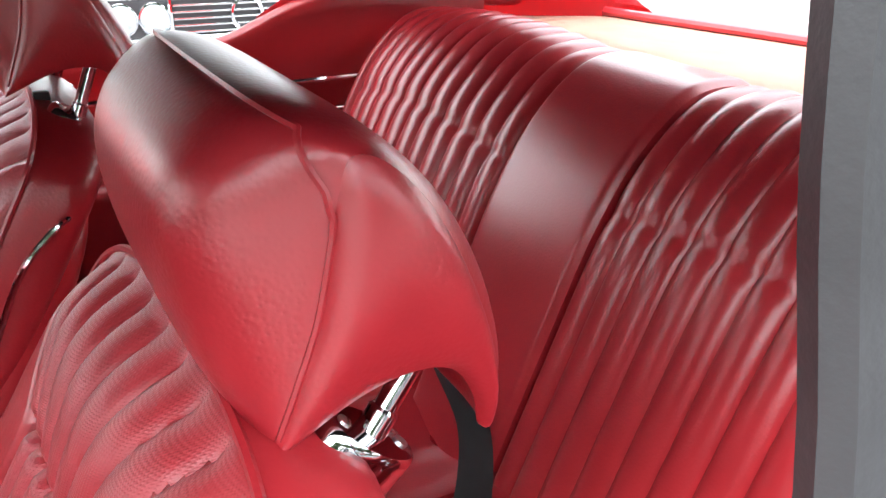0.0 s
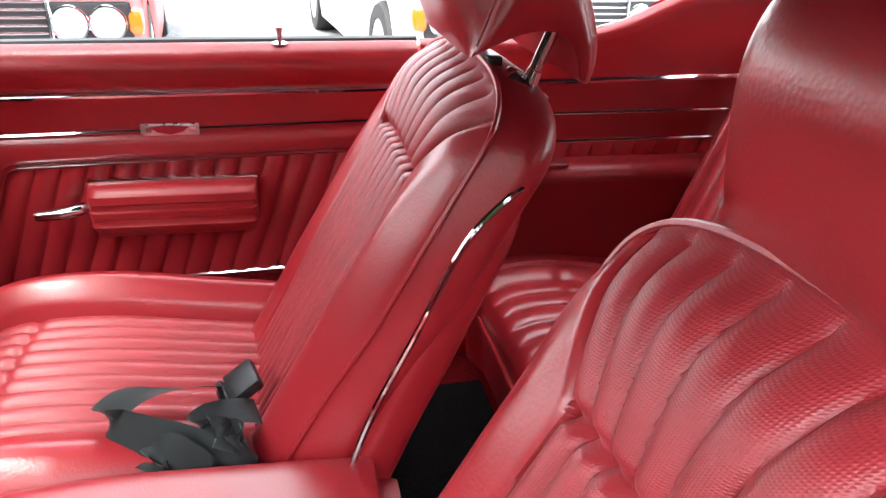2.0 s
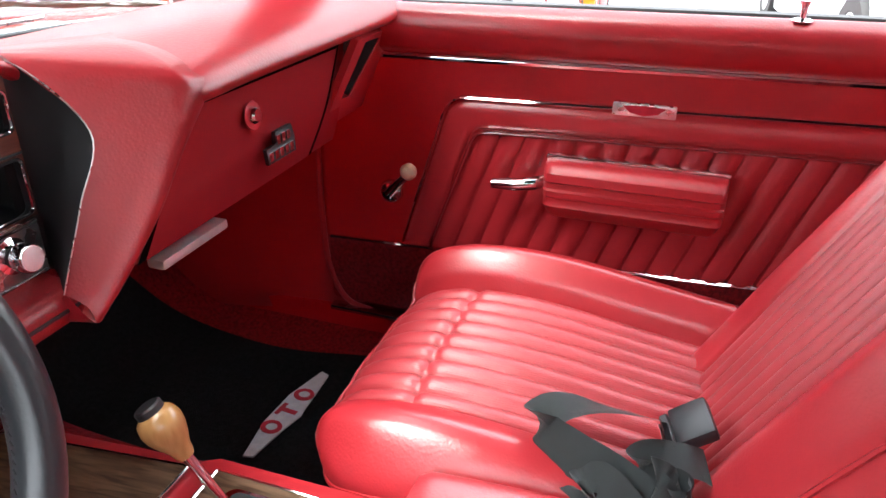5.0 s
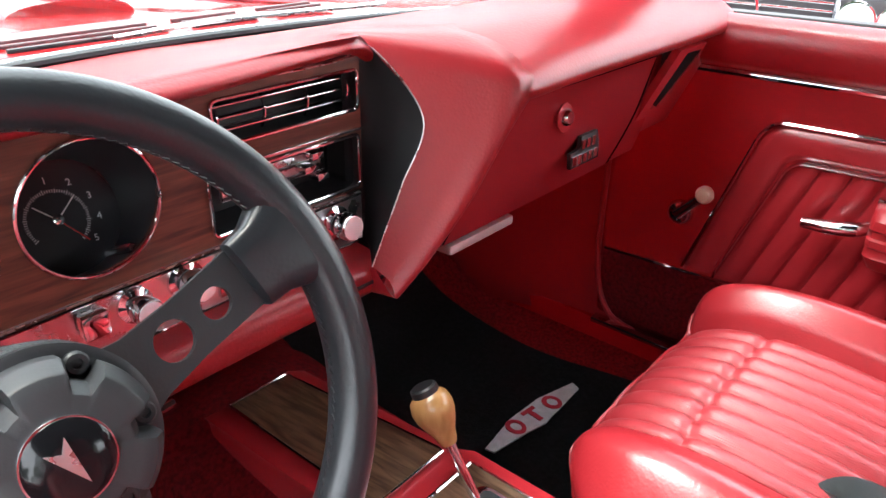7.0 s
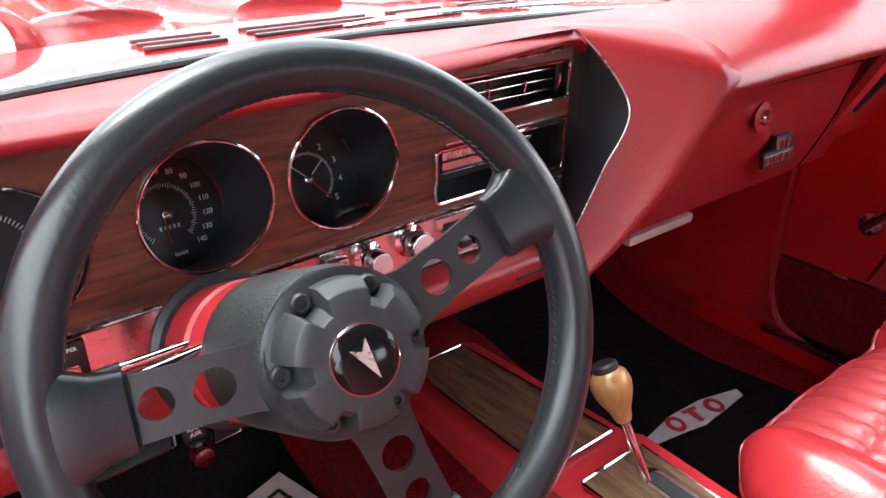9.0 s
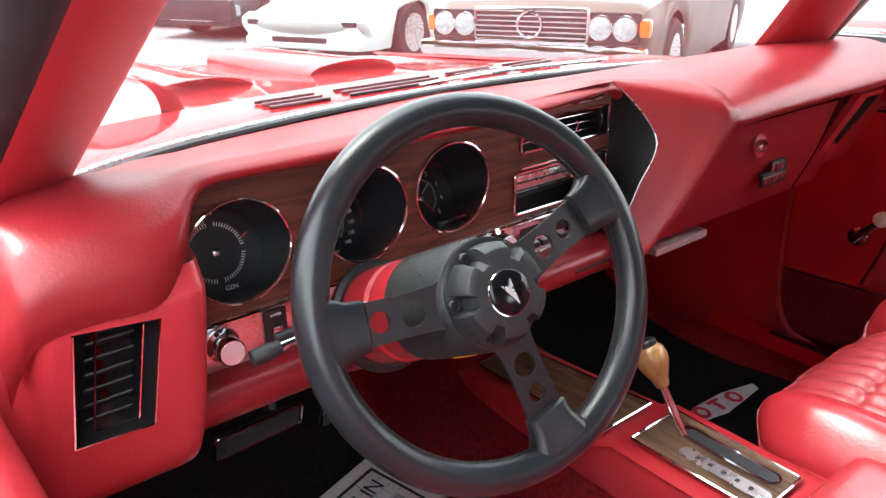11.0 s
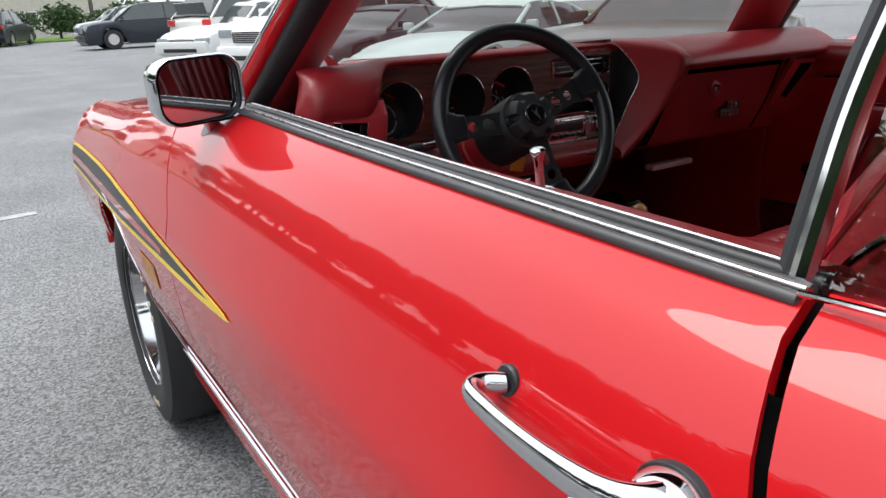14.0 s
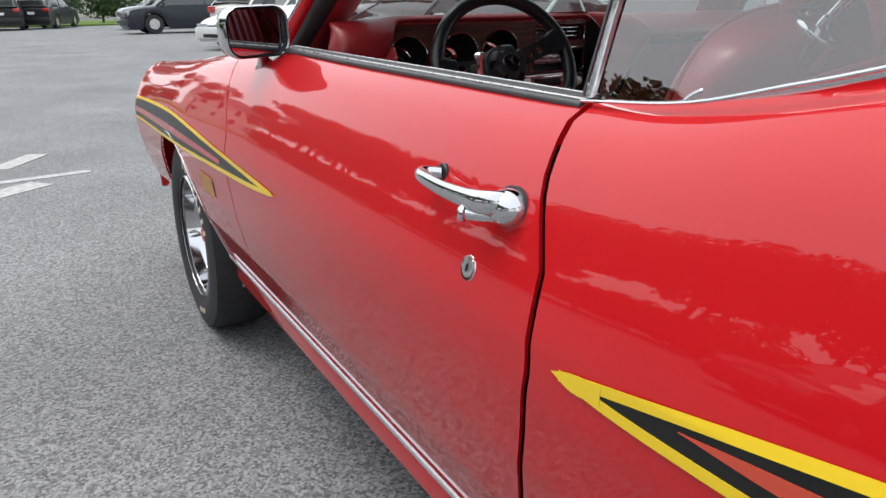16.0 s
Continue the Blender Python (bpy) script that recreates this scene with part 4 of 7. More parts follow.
HR_MID = [(0.034, 1.060), (0.056, 1.100), (0.068, 1.150), (0.068, 1.190), (0.052, 1.222), (0.018, 1.245), (-0.030, 1.236), (-0.078, 1.198), (-0.114, 1.145), (-0.134, 1.090), (-0.137, 1.054), (-0.130, 1.024), (-0.118, 1.027), (-0.109, 1.055), (-0.090, 1.082), (-0.066, 1.092), (-0.035, 1.091), (-0.003, 1.080)]
HR_END = [(0.033, 1.062), (0.018, 1.100), (0.004, 1.140), (-0.004, 1.180), (-0.009, 1.208), (-0.016, 1.226), (-0.036, 1.220), (-0.064, 1.190), (-0.090, 1.144), (-0.108, 1.095), (-0.114, 1.060), (-0.110, 1.036), (-0.102, 1.037), (-0.097, 1.060), (-0.084, 1.082), (-0.064, 1.091), (-0.035, 1.090), (-0.003, 1.079)]


def headrest_mesh(w=0.148):
    """A wedge-shaped cushion with an arch cut into its underside; its front wraps round to a seam at each end."""
    n = 108
    mid = curve([(y, z, 0) for y, z in HR_MID + HR_MID[:1]], n)[:-1, :2]
    end = curve([(y, z, 0) for y, z in HR_END + HR_END[:1]], n)[:-1, :2]
    top = int(n * 5.0 / 18)

    def row(u):
        g = 0.08 * u ** 2 + 0.92 * abs(u) ** 8
        return [(w * u, *(mid[k] * (1 - g) + end[k] * g)) for k in range(n)]

    us = [math.sin(math.pi / 2 * f) for f in np.linspace(-1, 1, 49)]
    bm = skin([row(u) for u in us], ring=True)
    tip = int(n * 11.5 / 18)
    for sg in (-1, 1):
        r = row(sg)
        outer, inner = curve(r[:tip + 1], 40), curve((r[tip:] + r[:1])[::-1], 40)
        grid_ = [[tuple(o * (1 - f) + i * f + np.array((sg * 0.016 * math.sin(math.pi * f) ** 0.6 * math.sin(math.pi * min(1, k / 40)) ** 0.5, 0, 0))) for f in np.linspace(0, 1, 13)] for k, (o, i) in enumerate(zip(outer, inner))]
        skin(grid_, bm)
    bmesh.ops.remove_doubles(bm, verts=bm.verts, dist=0.0004)
    bmesh.ops.recalc_face_normals(bm, faces=bm.faces)
    turn = [(0.16 * (1 - math.cos(a)), round(11 * (1 - math.sin(a)))) for a in np.linspace(0, math.pi / 2, 12)]
    seam = row(-1)[2:top - 11] + [row(-1 + d)[top - k] for d, k in turn] + [row(u)[top] for u in np.linspace(-0.80, 0.80, 30)] + [row(1 - d)[top - k] for d, k in turn[::-1]] + row(1)[2:top - 11][::-1]
    return bm, seam


BACK_SPINE = [(0.315, 0.53), (0.262, 0.63), (0.195, 0.76), (0.127, 0.89), (0.066, 1.000), (0.034, 1.062)]


def seat_back(xb, dy, rise):
    """A reclined backrest as a padded face over a rounded outline. Places are (x, metres along the spine, height over it).
    The insert is pleated; above the cross seam it swells and fans out to the piping."""
    line = curve(BACK_SPINE, 60)
    cum = np.r_[0, np.cumsum(np.linalg.norm(np.diff(line, axis=0), axis=1))]
    full = cum[-1]

    def place(x, s, h):
        k = min(max(int(np.searchsorted(cum, s)) - 1, 0), 59)
        d = (line[k + 1] - line[k]) / np.linalg.norm(line[k + 1] - line[k])
        p = np.array((np.interp(s, cum, line[:, 0]), np.interp(s, cum, line[:, 1]))) + d * (max(0, s - full) + min(0, s))
        p = p + np.array((d[1], -d[0])) * h
        return (xb + x, p[0] + dy, p[1] + rise * smooth01(0.6, 1.0, p[1]))

    half = eased([0, 0.43, 0.66, 0.83, 1.0], [0.205, 0.211, 0.217, 0.221, 0.221])
    rim = eased([0, 0.33, 0.55, 1.0], [0.058, 0.053, 0.042, 0.044], 0.06)
    plateau = eased([0, 0.3, 0.55, 0.70, 0.745, 0.80, 0.88, 0.95, 1.0], [0.086, 0.085, 0.080, 0.077, 0.076, 0.080, 0.081, 0.070, 0.052], 0.025)
    ins = eased([0, 0.2, 0.45, 0.745, 0.80, 0.87, 0.94, 1.0], [0.112, 0.114, 0.120, 0.127, 0.146, 0.168, 0.188, 0.203], 0.02)

    def top(u):
        return 0.602 - 0.095 * (1 - (1 - abs(u) ** 3) ** (1 / 3))

    vs, us = np.linspace(0, 1, 150), [math.sin(math.pi / 2 * f) for f in np.linspace(-1, 1, 260)]
    seam_v = 0.745
    grid_, kind = [], []
    for v in vs:
        w, e, pl_h, iw = half(v), rim(v), plateau(v), ins(v)
        row, krow = [], []
        for u in us:
            x = u * w
            s = v * top(u)
            r = abs(x) / iw
            roll = (1 - abs(u) ** 5.5) ** 0.5 if abs(u) < 1 else 0.0
            cap = (1 - max(0, (v - 0.86) / 0.14) ** 2.6) ** 0.55 if v < 1 else 0.0
            h = e + (pl_h - e) * roll * (cap if v > 0.86 else 1)
            if r < 1.0:
                ph = (x / iw + 1) / 2 * 9
                deep = 0.0115 * smooth01(1.0, 0.97, v)
                h -= deep * (1 - abs(math.sin(math.pi * ph)) ** 0.42) * min(1, roll * 1.6)
                h += 0.005 * smooth01(0.72, 0.86, v) * smooth01(1.0, 0.9, v) * (1 - r ** 4)
                h -= 0.013 * math.exp(-((v - seam_v) / 0.011) ** 2)
            h -= 0.006 * math.exp(-((r - 1) / 0.030) ** 2) * min(1, roll * 1.6)
            h += 0.012 * smooth01(1.0, 1.35, r) * smooth01(1.0, 0.75, abs(u)) * smooth01(0.95, 0.62, v)
            row.append(place(x, s, h))
            krow.append(r < 1.0)
        grid_.append(row)
        kind.append(krow)
    out = {"insert": bmesh.new(), "bolster": bmesh.new()}
    for nm, want in (("insert", True), ("bolster", False)):
        bm, made = out[nm], {}
        for i in range(len(vs) - 1):
            for j in range(len(us) - 1):
                if kind[i][j] == want:
                    ids = ((i, j), (i, j + 1), (i + 1, j + 1), (i + 1, j))
                    for q in ids:
                        if q not in made:
                            made[q] = bm.verts.new(grid_[q[0]][q[1]])
                    bm.faces.new([made[q] for q in ids])
        bmesh.ops.recalc_face_normals(bm, faces=bm.faces)
        if sum(f.normal.y for f in bm.faces) < 0:
            bmesh.ops.reverse_faces(bm, faces=bm.faces)
    # the U-shaped edge of the face, and rings going back from it
    loop = [(-half(v), v * top(1), rim(v)) for v in vs[:-1:3]] + [(u * half(1), top(u), rim(1)) for u in us[::5]] + [(half(v), v * top(1), rim(v)) for v in vs[-2::-3]]
    p2 = np.array([(x, s) for x, s, _ in loop])
    tang = np.array([p2[min(k + 2, len(p2) - 1)] - p2[max(k - 2, 0)] for k in range(len(p2))])
    nrm = np.stack([-tang[:, 1], tang[:, 0]], 1) / np.linalg.norm(tang, axis=1)[:, None]
    rows = []
    for off, back in ((-0.001, 0.0), (0.004, 0.006), (0.011, 0.018), (0.018, 0.036), (0.021, 0.050), (0.019, 0.062), (0.011, 0.072), (-0.004, 0.079), (-0.03, 0.083), (-0.08, 0.086), (-0.14, 0.087)):
        rows.append([place(x + n[0] * off, s + n[1] * off * 0.55, h - back) for (x, s, h), n in zip(loop, nrm)])
    fine = [[tuple(q) for q in curve([r[k] for r in rows], 32)] for k in range(len(loop))]
    out["sides"] = skin(fine)
    bmesh.ops.recalc_face_normals(out["sides"], faces=out["sides"].faces)
    return out, [place(x + n[0] * 0.001, s + n[1] * 0.001, h + 0.001) for (x, s, h), n in zip(loop, nrm)]


def bucket_seat(xb, xcu, dy, rise, hr, post, label):
    seat = thing("bucket_seat", label, "car seat", (xcu, 0.6 + dy, 0.36), "front bucket seats")

    def sp(name, bm, mat, lb="", host=None):
        o = part(name, bm, mat, None, lb)
        o.parent = host or seat
        if not host:
            o.matrix_parent_inverse = Matrix.Translation(-seat.location)
        return o

    # cushion, from the rear edge to the front
    tr = []
    cush = upholstery([(0.30 + dy, 0.520), (0.45 + dy, 0.536), (0.62 + dy, 0.556), (0.74 + dy, 0.553), (0.842 + dy, 0.518)], (0.252, 0.262, 0.268, 0.262, 0.238), (0.065, 0.068, 0.070, 0.070, 0.068), (0.152, 0.154, 0.158, 0.158, 0.152), 9, 1.0, (0.05, 0.20), 2.8, xc=xcu, bolster=0.056, seam=((0.70, 0.015),), groove=0.0145, out=1 if xcu > 0 else -1, dip=0.004, insert_top=0.97, around=330, trace=tr)
    o = sp("cushion", cush, VINYL, "red vinyl seat cushion with pleated insert")
    weave_split(o, lambda c, n: abs(c.x - xcu) < 0.150 and n.z > 0.35, INSERT)
    edge = [tr[k][0] for k in range(6, 86)] + [tr[86][j] for j in range(12, 268, 12)] + [tr[k][280] for k in range(85, 6, -1)]
    sp("piping", tube(bmesh.new(), edge, 0.0036, 6), VINYL, "red piping round the cushion")
    sp("seat_base", block((xcu, 0.575 + dy, 0.435), (0.44, 0.45, 0.13), 0.02), HARD, "dark red seat base")
    # backrest, from the foot to the top
    faces, edge = seat_back(xb, dy, rise)
    b = sp("backrest", faces["sides"], VINYL, "red vinyl backrest with pleated insert")
    sp("bolster", faces["bolster"], VINYL, "smooth padded red bolster", b)
    sp("pleated_insert", faces["insert"], INSERT, "pleated woven insert with a cross seam", b)
    sp("piping", tube(bmesh.new(), edge, 0.0034, 6), VINYL, "red piping round the face", b)
    for s in (-1, 1):
        tr = [(xb + s * (wx + 0.0062), y + dy, z) for wx, y, z in ((0.2395, 0.278, 0.56), (0.2405, 0.239, 0.684), (0.2415, 0.190, 0.791), (0.2415, 0.155, 0.867), (0.2415, 0.138, 0.903), (0.2405, 0.117, 0.936), (0.238, 0.086, 0.966), (0.232, 0.067, 0.978), (0.218, 0.058, 0.980))]
        sp("chrome_edge", tube(bmesh.new(), tr, 0.0042, 8, 60), CHROME, "curved chrome edge strip", b)
    shell = upholstery([(0.262 + dy, 0.50), (0.222 + dy, 0.62), (0.158 + dy, 0.76), (0.090 + dy, 0.89), (0.040 + dy, 0.962)], (0.232, 0.240, 0.238, 0.225, 0.19), (0.045, 0.048, 0.045, 0.036, 0.020), (0.1, 0.1), 1, 1.0, (0.05, 0.2), 3.4, xc=xb, bolster=0.0, groove=0.0, levels=40, around=80)
    sp("seat_shell", shell, HARD, "red moulded back shell")
    # head restraint
    hc = 0.024
    hb, seam = headrest_mesh()
    bmesh.ops.translate(hb, vec=(xb + hc, hr[0], hr[1]), verts=hb.verts)
    h = sp("headrest", hb, VINYL, "red vinyl headrest with arched underside")
    sp("headrest_piping", tube(bmesh.new(), [(xb + hc + x * 1.004, y + hr[0], z + hr[1] + 0.0006) for x, y, z in seam], 0.0022, 6), VINYL, "stitched seam round the front", h)
    for s in (-1, 1):
        px = xb + s * 0.118
        base = Vector((px, -0.024 + post[0], 1.046 + post[1]))
        top = Vector((px - s * 0.008, -0.076 + hr[0], 1.112 + hr[1]))
        sp("headrest_post", tube(bmesh.new(), [base - (top - base) * 0.2, top], 0.0078, 14), CHROME, "chrome post", h)
        ax = Vector((s * 0.12, -0.62, 0.77)).normalized()
        sp("post_collar", turned(bmesh.new(), [(0.0100, 0.008), (0.0100, 0.024), (0.0084, 0.026)], base, top - base, 18), CHROME, "", h)
        u = Vector((0, -0.78, -0.62))
        u = (u - ax * u.dot(ax)).normalized()
        v = ax.cross(u)
        rows = [[base + ax * d + u * (0.036 * f * math.cos(a)) + v * (0.023 * f * math.sin(a)) for a in np.linspace(0, 2 * math.pi, 37)[:-1]] for f, d in ((1.0, -0.030), (1.0, 0.004), (0.97, 0.008), (0.90, 0.010), (0.3, 0.0108))]
        bm = skin(rows, ring=True, caps=True)
        bmesh.ops.recalc_face_normals(bm, faces=bm.faces)
        esc = sp("post_escutcheon", bm, CHROME, "oval chrome escutcheon", b)
        for q in (-1, 1):
            sp("screw", turned(bmesh.new(), [(0.0050, 0), (0.0048, 0.0015), (0.002, 0.0022)], base + ax * 0.0102 + u * (0.0235 * q), ax, 14), BRUSHED, "", b)
    bm = block((xb - 0.075, base[1] + 0.030, base[2] + 0.022), (0.016, 0.020, 0.022), 0.004)
    sp("adjuster", bm, BLACK, "black headrest catch", b)
    return seat


bucket_seat(0.357, 0.395, 0.0, 0.0, (0.070, 0.034), (0.056, 0.010), "red vinyl bucket seat with pleated inserts and raised headrest")
bucket_seat(-0.357, -0.385, -0.030, -0.002, (0.0, 0.0), (0.0, 0.0), "red vinyl driver's bucket seat, its headrest just inside the window")

# rear bench
bench = thing("rear_bench_seat", "red vinyl rear bench with pleated backs and a smooth centre band", "car seat", (0, -0.4, 0.4))


def bench_back():
    rows = []
    sp_ = curve([(0, -0.37, 0.46), (0, -0.43, 0.62), (0, -0.49, 0.78), (0, -0.545, 0.92), (0, -0.61, 1.03), (0, -0.70, 1.105), (0, -0.80, 1.115), (0, -0.86, 1.09)], 190)
    xs = np.linspace(-0.74, 0.74, 601)
    for k, p in enumerate(sp_):
        t = k / 190
        d = sp_[min(k + 1, 190)] - sp_[max(k - 1, 0)]
        d = d / np.linalg.norm(d)
        nn = np.array([0, d[2], -d[1]])
        row = []
        for x in xs:
            ax = abs(x)
            h = 0.0
            rel = (ax - 0.385) / 0.27
            if abs(rel) < 1.0 and t < 0.93:
                ph = (ax - 0.115) / 0.54 * 11
                fade = smooth01(0.94, 0.84, t)
                h += fade * (-0.011 * (1 - abs(math.sin(math.pi * ph)) ** 0.55))
                h += fade * 0.018 * (1 - rel * rel)
                tuft = t - 0.475 - 0.02 * (1 - rel * rel)
                h -= 0.004 * math.exp(-(tuft / 0.016) ** 2)
            h -= 0.010 * math.exp(-((abs(rel) - 1.0) / 0.03) ** 2) * smooth01(0.98, 0.9, t)
            if ax < 0.115:
                h += 0.006
            h -= 0.05 * smooth01(0.67, 0.745, ax)
            row.append((x, p[1] + nn[1] * h * -1 * -1, p[2] + nn[2] * h))
        rows.append(row)
    bm = skin(rows)
    bmesh.ops.recalc_face_normals(bm, faces=bm.faces)
    return bm


def bench_cushion():
    sp_ = curve([(0, -0.48, 0.555), (0, -0.33, 0.572), (0, -0.18, 0.590), (0, -0.08, 0.580), (0, -0.045, 0.540), (0, -0.05, 0.46), (0, -0.06, 0.37)], 160)
    rows = []
    for k, p in enumerate(sp_):
        t = k / 160
        d = sp_[min(k + 1, 160)] - sp_[max(k - 1, 0)]
        d = d / np.linalg.norm(d)
        nn = np.array([0, -d[2], d[1]])
        row = []
        for x in np.linspace(-0.74, 0.74, 521):
            ax = abs(x)
            rel = (ax - 0.40) / 0.27
            h = 0.0
            if abs(rel) < 1 and t < 0.62:
                ph = (ax - 0.13) / 0.54 * 11
                h += -0.009 * (1 - abs(math.sin(math.pi * ph)) ** 0.45) * smooth01(0.62, 0.5, t)
                h -= 0.004 * math.exp(-((t - 0.3) / 0.014) ** 2)
            h += 0.020 * smooth01(0.62, 0.70, ax) - 0.03 * smooth01(0.13, 0.0, ax)
            h -= 0.06 * smooth01(0.70, 0.745, ax)
            row.append((x, p[1] + nn[1] * h, p[2] + nn[2] * h))
        rows.append(row)
    bm = skin(rows)
    bmesh.ops.recalc_face_normals(bm, faces=bm.faces)
    return bm


put(part("bench_back", bench_back(), VINYL, None, "pleated red vinyl back"), bench)
put(part("bench_cushion", bench_cushion(), VINYL, None, "pleated red vinyl cushion"), bench)
put(part("bench_piping", tube(bmesh.new(), [(-0.72, -0.046, 0.50), (0, -0.040, 0.50), (0.72, -0.046, 0.50)], 0.006, 6, 20), VINYL, None), bench)

# ---- dashboard ----
dash = thing("dashboard", "red padded dashboard with walnut instrument panel", "dashboard", (0, 1.2, 0.75))


def dp(name, bm, mat, label="", host=None, smooth=True):
    o = part(name, bm, mat, None, label, smooth)
    o.parent = host or dash
    if not host:
        o.matrix_parent_inverse = Matrix.Translation(-dash.location)
    return o


def holed(outline, holes, at, u, v, t):
    """A flat plate with holes through it."""
    u, v = Vector(u).normalized(), Vector(v).normalized()
    w = u.cross(v)
    bm = bmesh.new()
    for loop in (outline, *holes):
        vs = [bm.verts.new(Vector(at) + u * x + v * y) for x, y in loop]
        for a, b in zip(vs, vs[1:] + vs[:1]):
            bm.edges.new((a, b))
    bmesh.ops.triangle_fill(bm, use_beauty=True, use_dissolve=False, edges=bm.edges, normal=w)
    top = bmesh.ops.extrude_face_region(bm, geom=list(bm.faces))["geom"]
    bmesh.ops.translate(bm, vec=w * t, verts=[g for g in top if isinstance(g, bmesh.types.BMVert)])
    bmesh.ops.recalc_face_normals(bm, faces=bm.faces)
    return bm


def circle(cx, cy, r, n=40):
    return [(cx + r * math.cos(2 * math.pi * k / n), cy + r * math.sin(2 * math.pi * k / n)) for k in range(n)]


def lettering(text, size, at, u, v, lift=0.0004, spread=1.0):
    """Words in the built-in font, as a thin mesh."""
    cu = bpy.data.curves.new("words", "FONT")
    cu.body, cu.size, cu.align_x, cu.align_y, cu.space_character = text, size, "CENTER", "CENTER", spread
    cu.extrude = 0.0002
    ob = bpy.data.objects.new("words", cu)
    me = bpy.data.meshes.new_from_object(ob)
    bpy.data.objects.remove(ob)
    u, v = Vector(u).normalized(), Vector(v).normalized()
    w = u.cross(v)
    m = Matrix.Translation(Vector(at) + w * lift) @ Matrix((u, v, w)).transposed().to_4x4()
    bm = bmesh.new()
    bm.from_mesh(me)
    bpy.data.meshes.remove(me)
    bmesh.ops.transform(bm, matrix=m, verts=bm.verts)
    return bm


def ws_y(x):
    return float(np.interp(abs(x), [0, 0.42, 0.63, 0.72, 0.78], [1.375, 1.32, 1.22, 1.12, 1.05]))


DRIVER = [(1.19, 1.030), (1.05, 1.056), (1.012, 1.056), (1.000, 1.048), (1.012, 1.040), (1.055, 1.039)]
PASS = [(1.17, 1.040), (1.03, 1.052), (0.960, 1.030), (0.930, 1.002), (0.943, 0.986), (0.986, 0.978)]
POD = [(1.15, 1.035), (1.04, 1.050), (0.985, 1.040), (0.958, 1.014), (0.952, 0.986), (0.955, 0.966)]
rows = []
for x, mixv in ((-0.731, 1.0), (-0.727, 1.0), (-0.716, 1.0), (-0.70, 1.0), (-0.66, 1.0), (-0.61, 1.0), (-0.578, 0.75), (-0.555, 0.2), (-0.53, 0), (-0.45, 0), (-0.3, 0), (-0.15, 0), (0.0, 0), (0.05, 0.0), (0.085, 0.12), (0.115, 0.55), (0.145, 0.92), (0.18, 1), (0.3, 1), (0.45, 1), (0.6, 1), (0.68, 1.0), (0.735, 1.0), (0.765, 1.0)):
    other = PASS if x > 0 else POD
    fall = min(max((-x - 0.685) / 0.046, 0), 1) ** 2.2
    row = [(x, ws_y(x), 1.002 - 0.02 * fall)]
    draw = 0.034 * smooth01(-0.22, 0.06, x)
    for q, ((ya, za), (yb, zb)) in enumerate(zip(DRIVER, other)):
        ya += draw if 1 < q < 5 else 0
        row.append((x, ya + (yb - ya) * mixv + (0.022 * fall if q > 0 else 0), za + (zb - za) * mixv - (0.07 if q > 1 else 0.04) * fall))
    if 0.07 < x < 0.155:
        f = (x - 0.07) / 0.088
        ye, ze = 1.052 - 0.102 * f, 1.036 - 0.040 * f
        row = row[:2] + [(x, ye + 0.055, 1.052 - 0.006 * f), (x, ye + 0.026, 1.046 - 0.014 * f), (x, ye + 0.006, ze + 0.006), (x, ye, ze - 0.003), (x, ye + 0.004, ze - 0.010)]
    rows.append(row)
rows = [[(max(x, -0.728 + 0.085 * smooth01(0.99, 1.13, y)), y, z) for x, y, z in r] for r in rows]
dp("dash_pad", sheet(rows, 150, 48, 0.004), PADDED, "red grained padded top")
# bolster beside the instrument panel
A = [(0.058, 1.100, 1.0555), (0.066, 1.064, 1.0560), (0.070, 1.043, 1.046), (0.093, 0.992, 0.980), (0.065, 0.995, 0.915), (0.040, 1.000, 0.860), (0.028, 1.003, 0.832)]
B = [(0.150, 1.050, 1.0555), (0.156, 0.994, 1.0485), (0.159, 0.949, 1.028), (0.160, 0.931, 0.990), (0.118, 0.942, 0.905), (0.070, 0.960, 0.840), (0.035, 0.975, 0.800)]
C = [(0.195, 1.040, 1.0535), (0.198, 0.988, 1.0430), (0.200, 0.947, 1.022), (0.202, 0.934, 0.994), (0.175, 0.985, 0.900), (0.140, 1.005, 0.840), (0.100, 1.015, 0.797)]
AB = [tuple(0.5 * (p + q) + d for p, q, d in zip(a, b, (0.004, -0.004, 0))) for a, b in zip(A, B)]
BC = [tuple(0.5 * (p + q) + d for p, q, d in zip(b, c, (0, -0.004, 0))) for b, c in zip(B, C)]
dp("dash_bolster", sheet([A, AB, B, BC, C], 32, 48, 0.004), PADDED, "red sculpted bolster beside the instruments")
dp("bolster_foot", sheet([[A[-1], B[-1], C[-1]], [(0.03, 1.03, 0.805), (0.04, 1.03, 0.790), (0.10, 1.05, 0.785)], [(0.03, 1.09, 0.80), (0.05, 1.1, 0.79), (0.10, 1.1, 0.79)]], 8, 12, 0.004), PADDED)
dp("bezel_edge", tube(bmesh.new(), [(x - 0.002, y - 0.002, z) for x, y, z in [(-0.1, 1.046, 1.037), (0.03, 1.046, 1.037)] + A[2:]], 0.0009, 6, 50), BRUSHED, "thin bright edge line")
# black slanted end of the instrument panel
dp("panel_end", sheet([[(0.040, 1.052, z) for z in (1.037, 0.98, 0.915, 0.86, 0.832)], [(0.066, 1.052, z) for z in (1.037, 0.98, 0.915, 0.86, 0.832)], A[2:]], 8, 14, 0.003), BLACK, "matt black end panel")
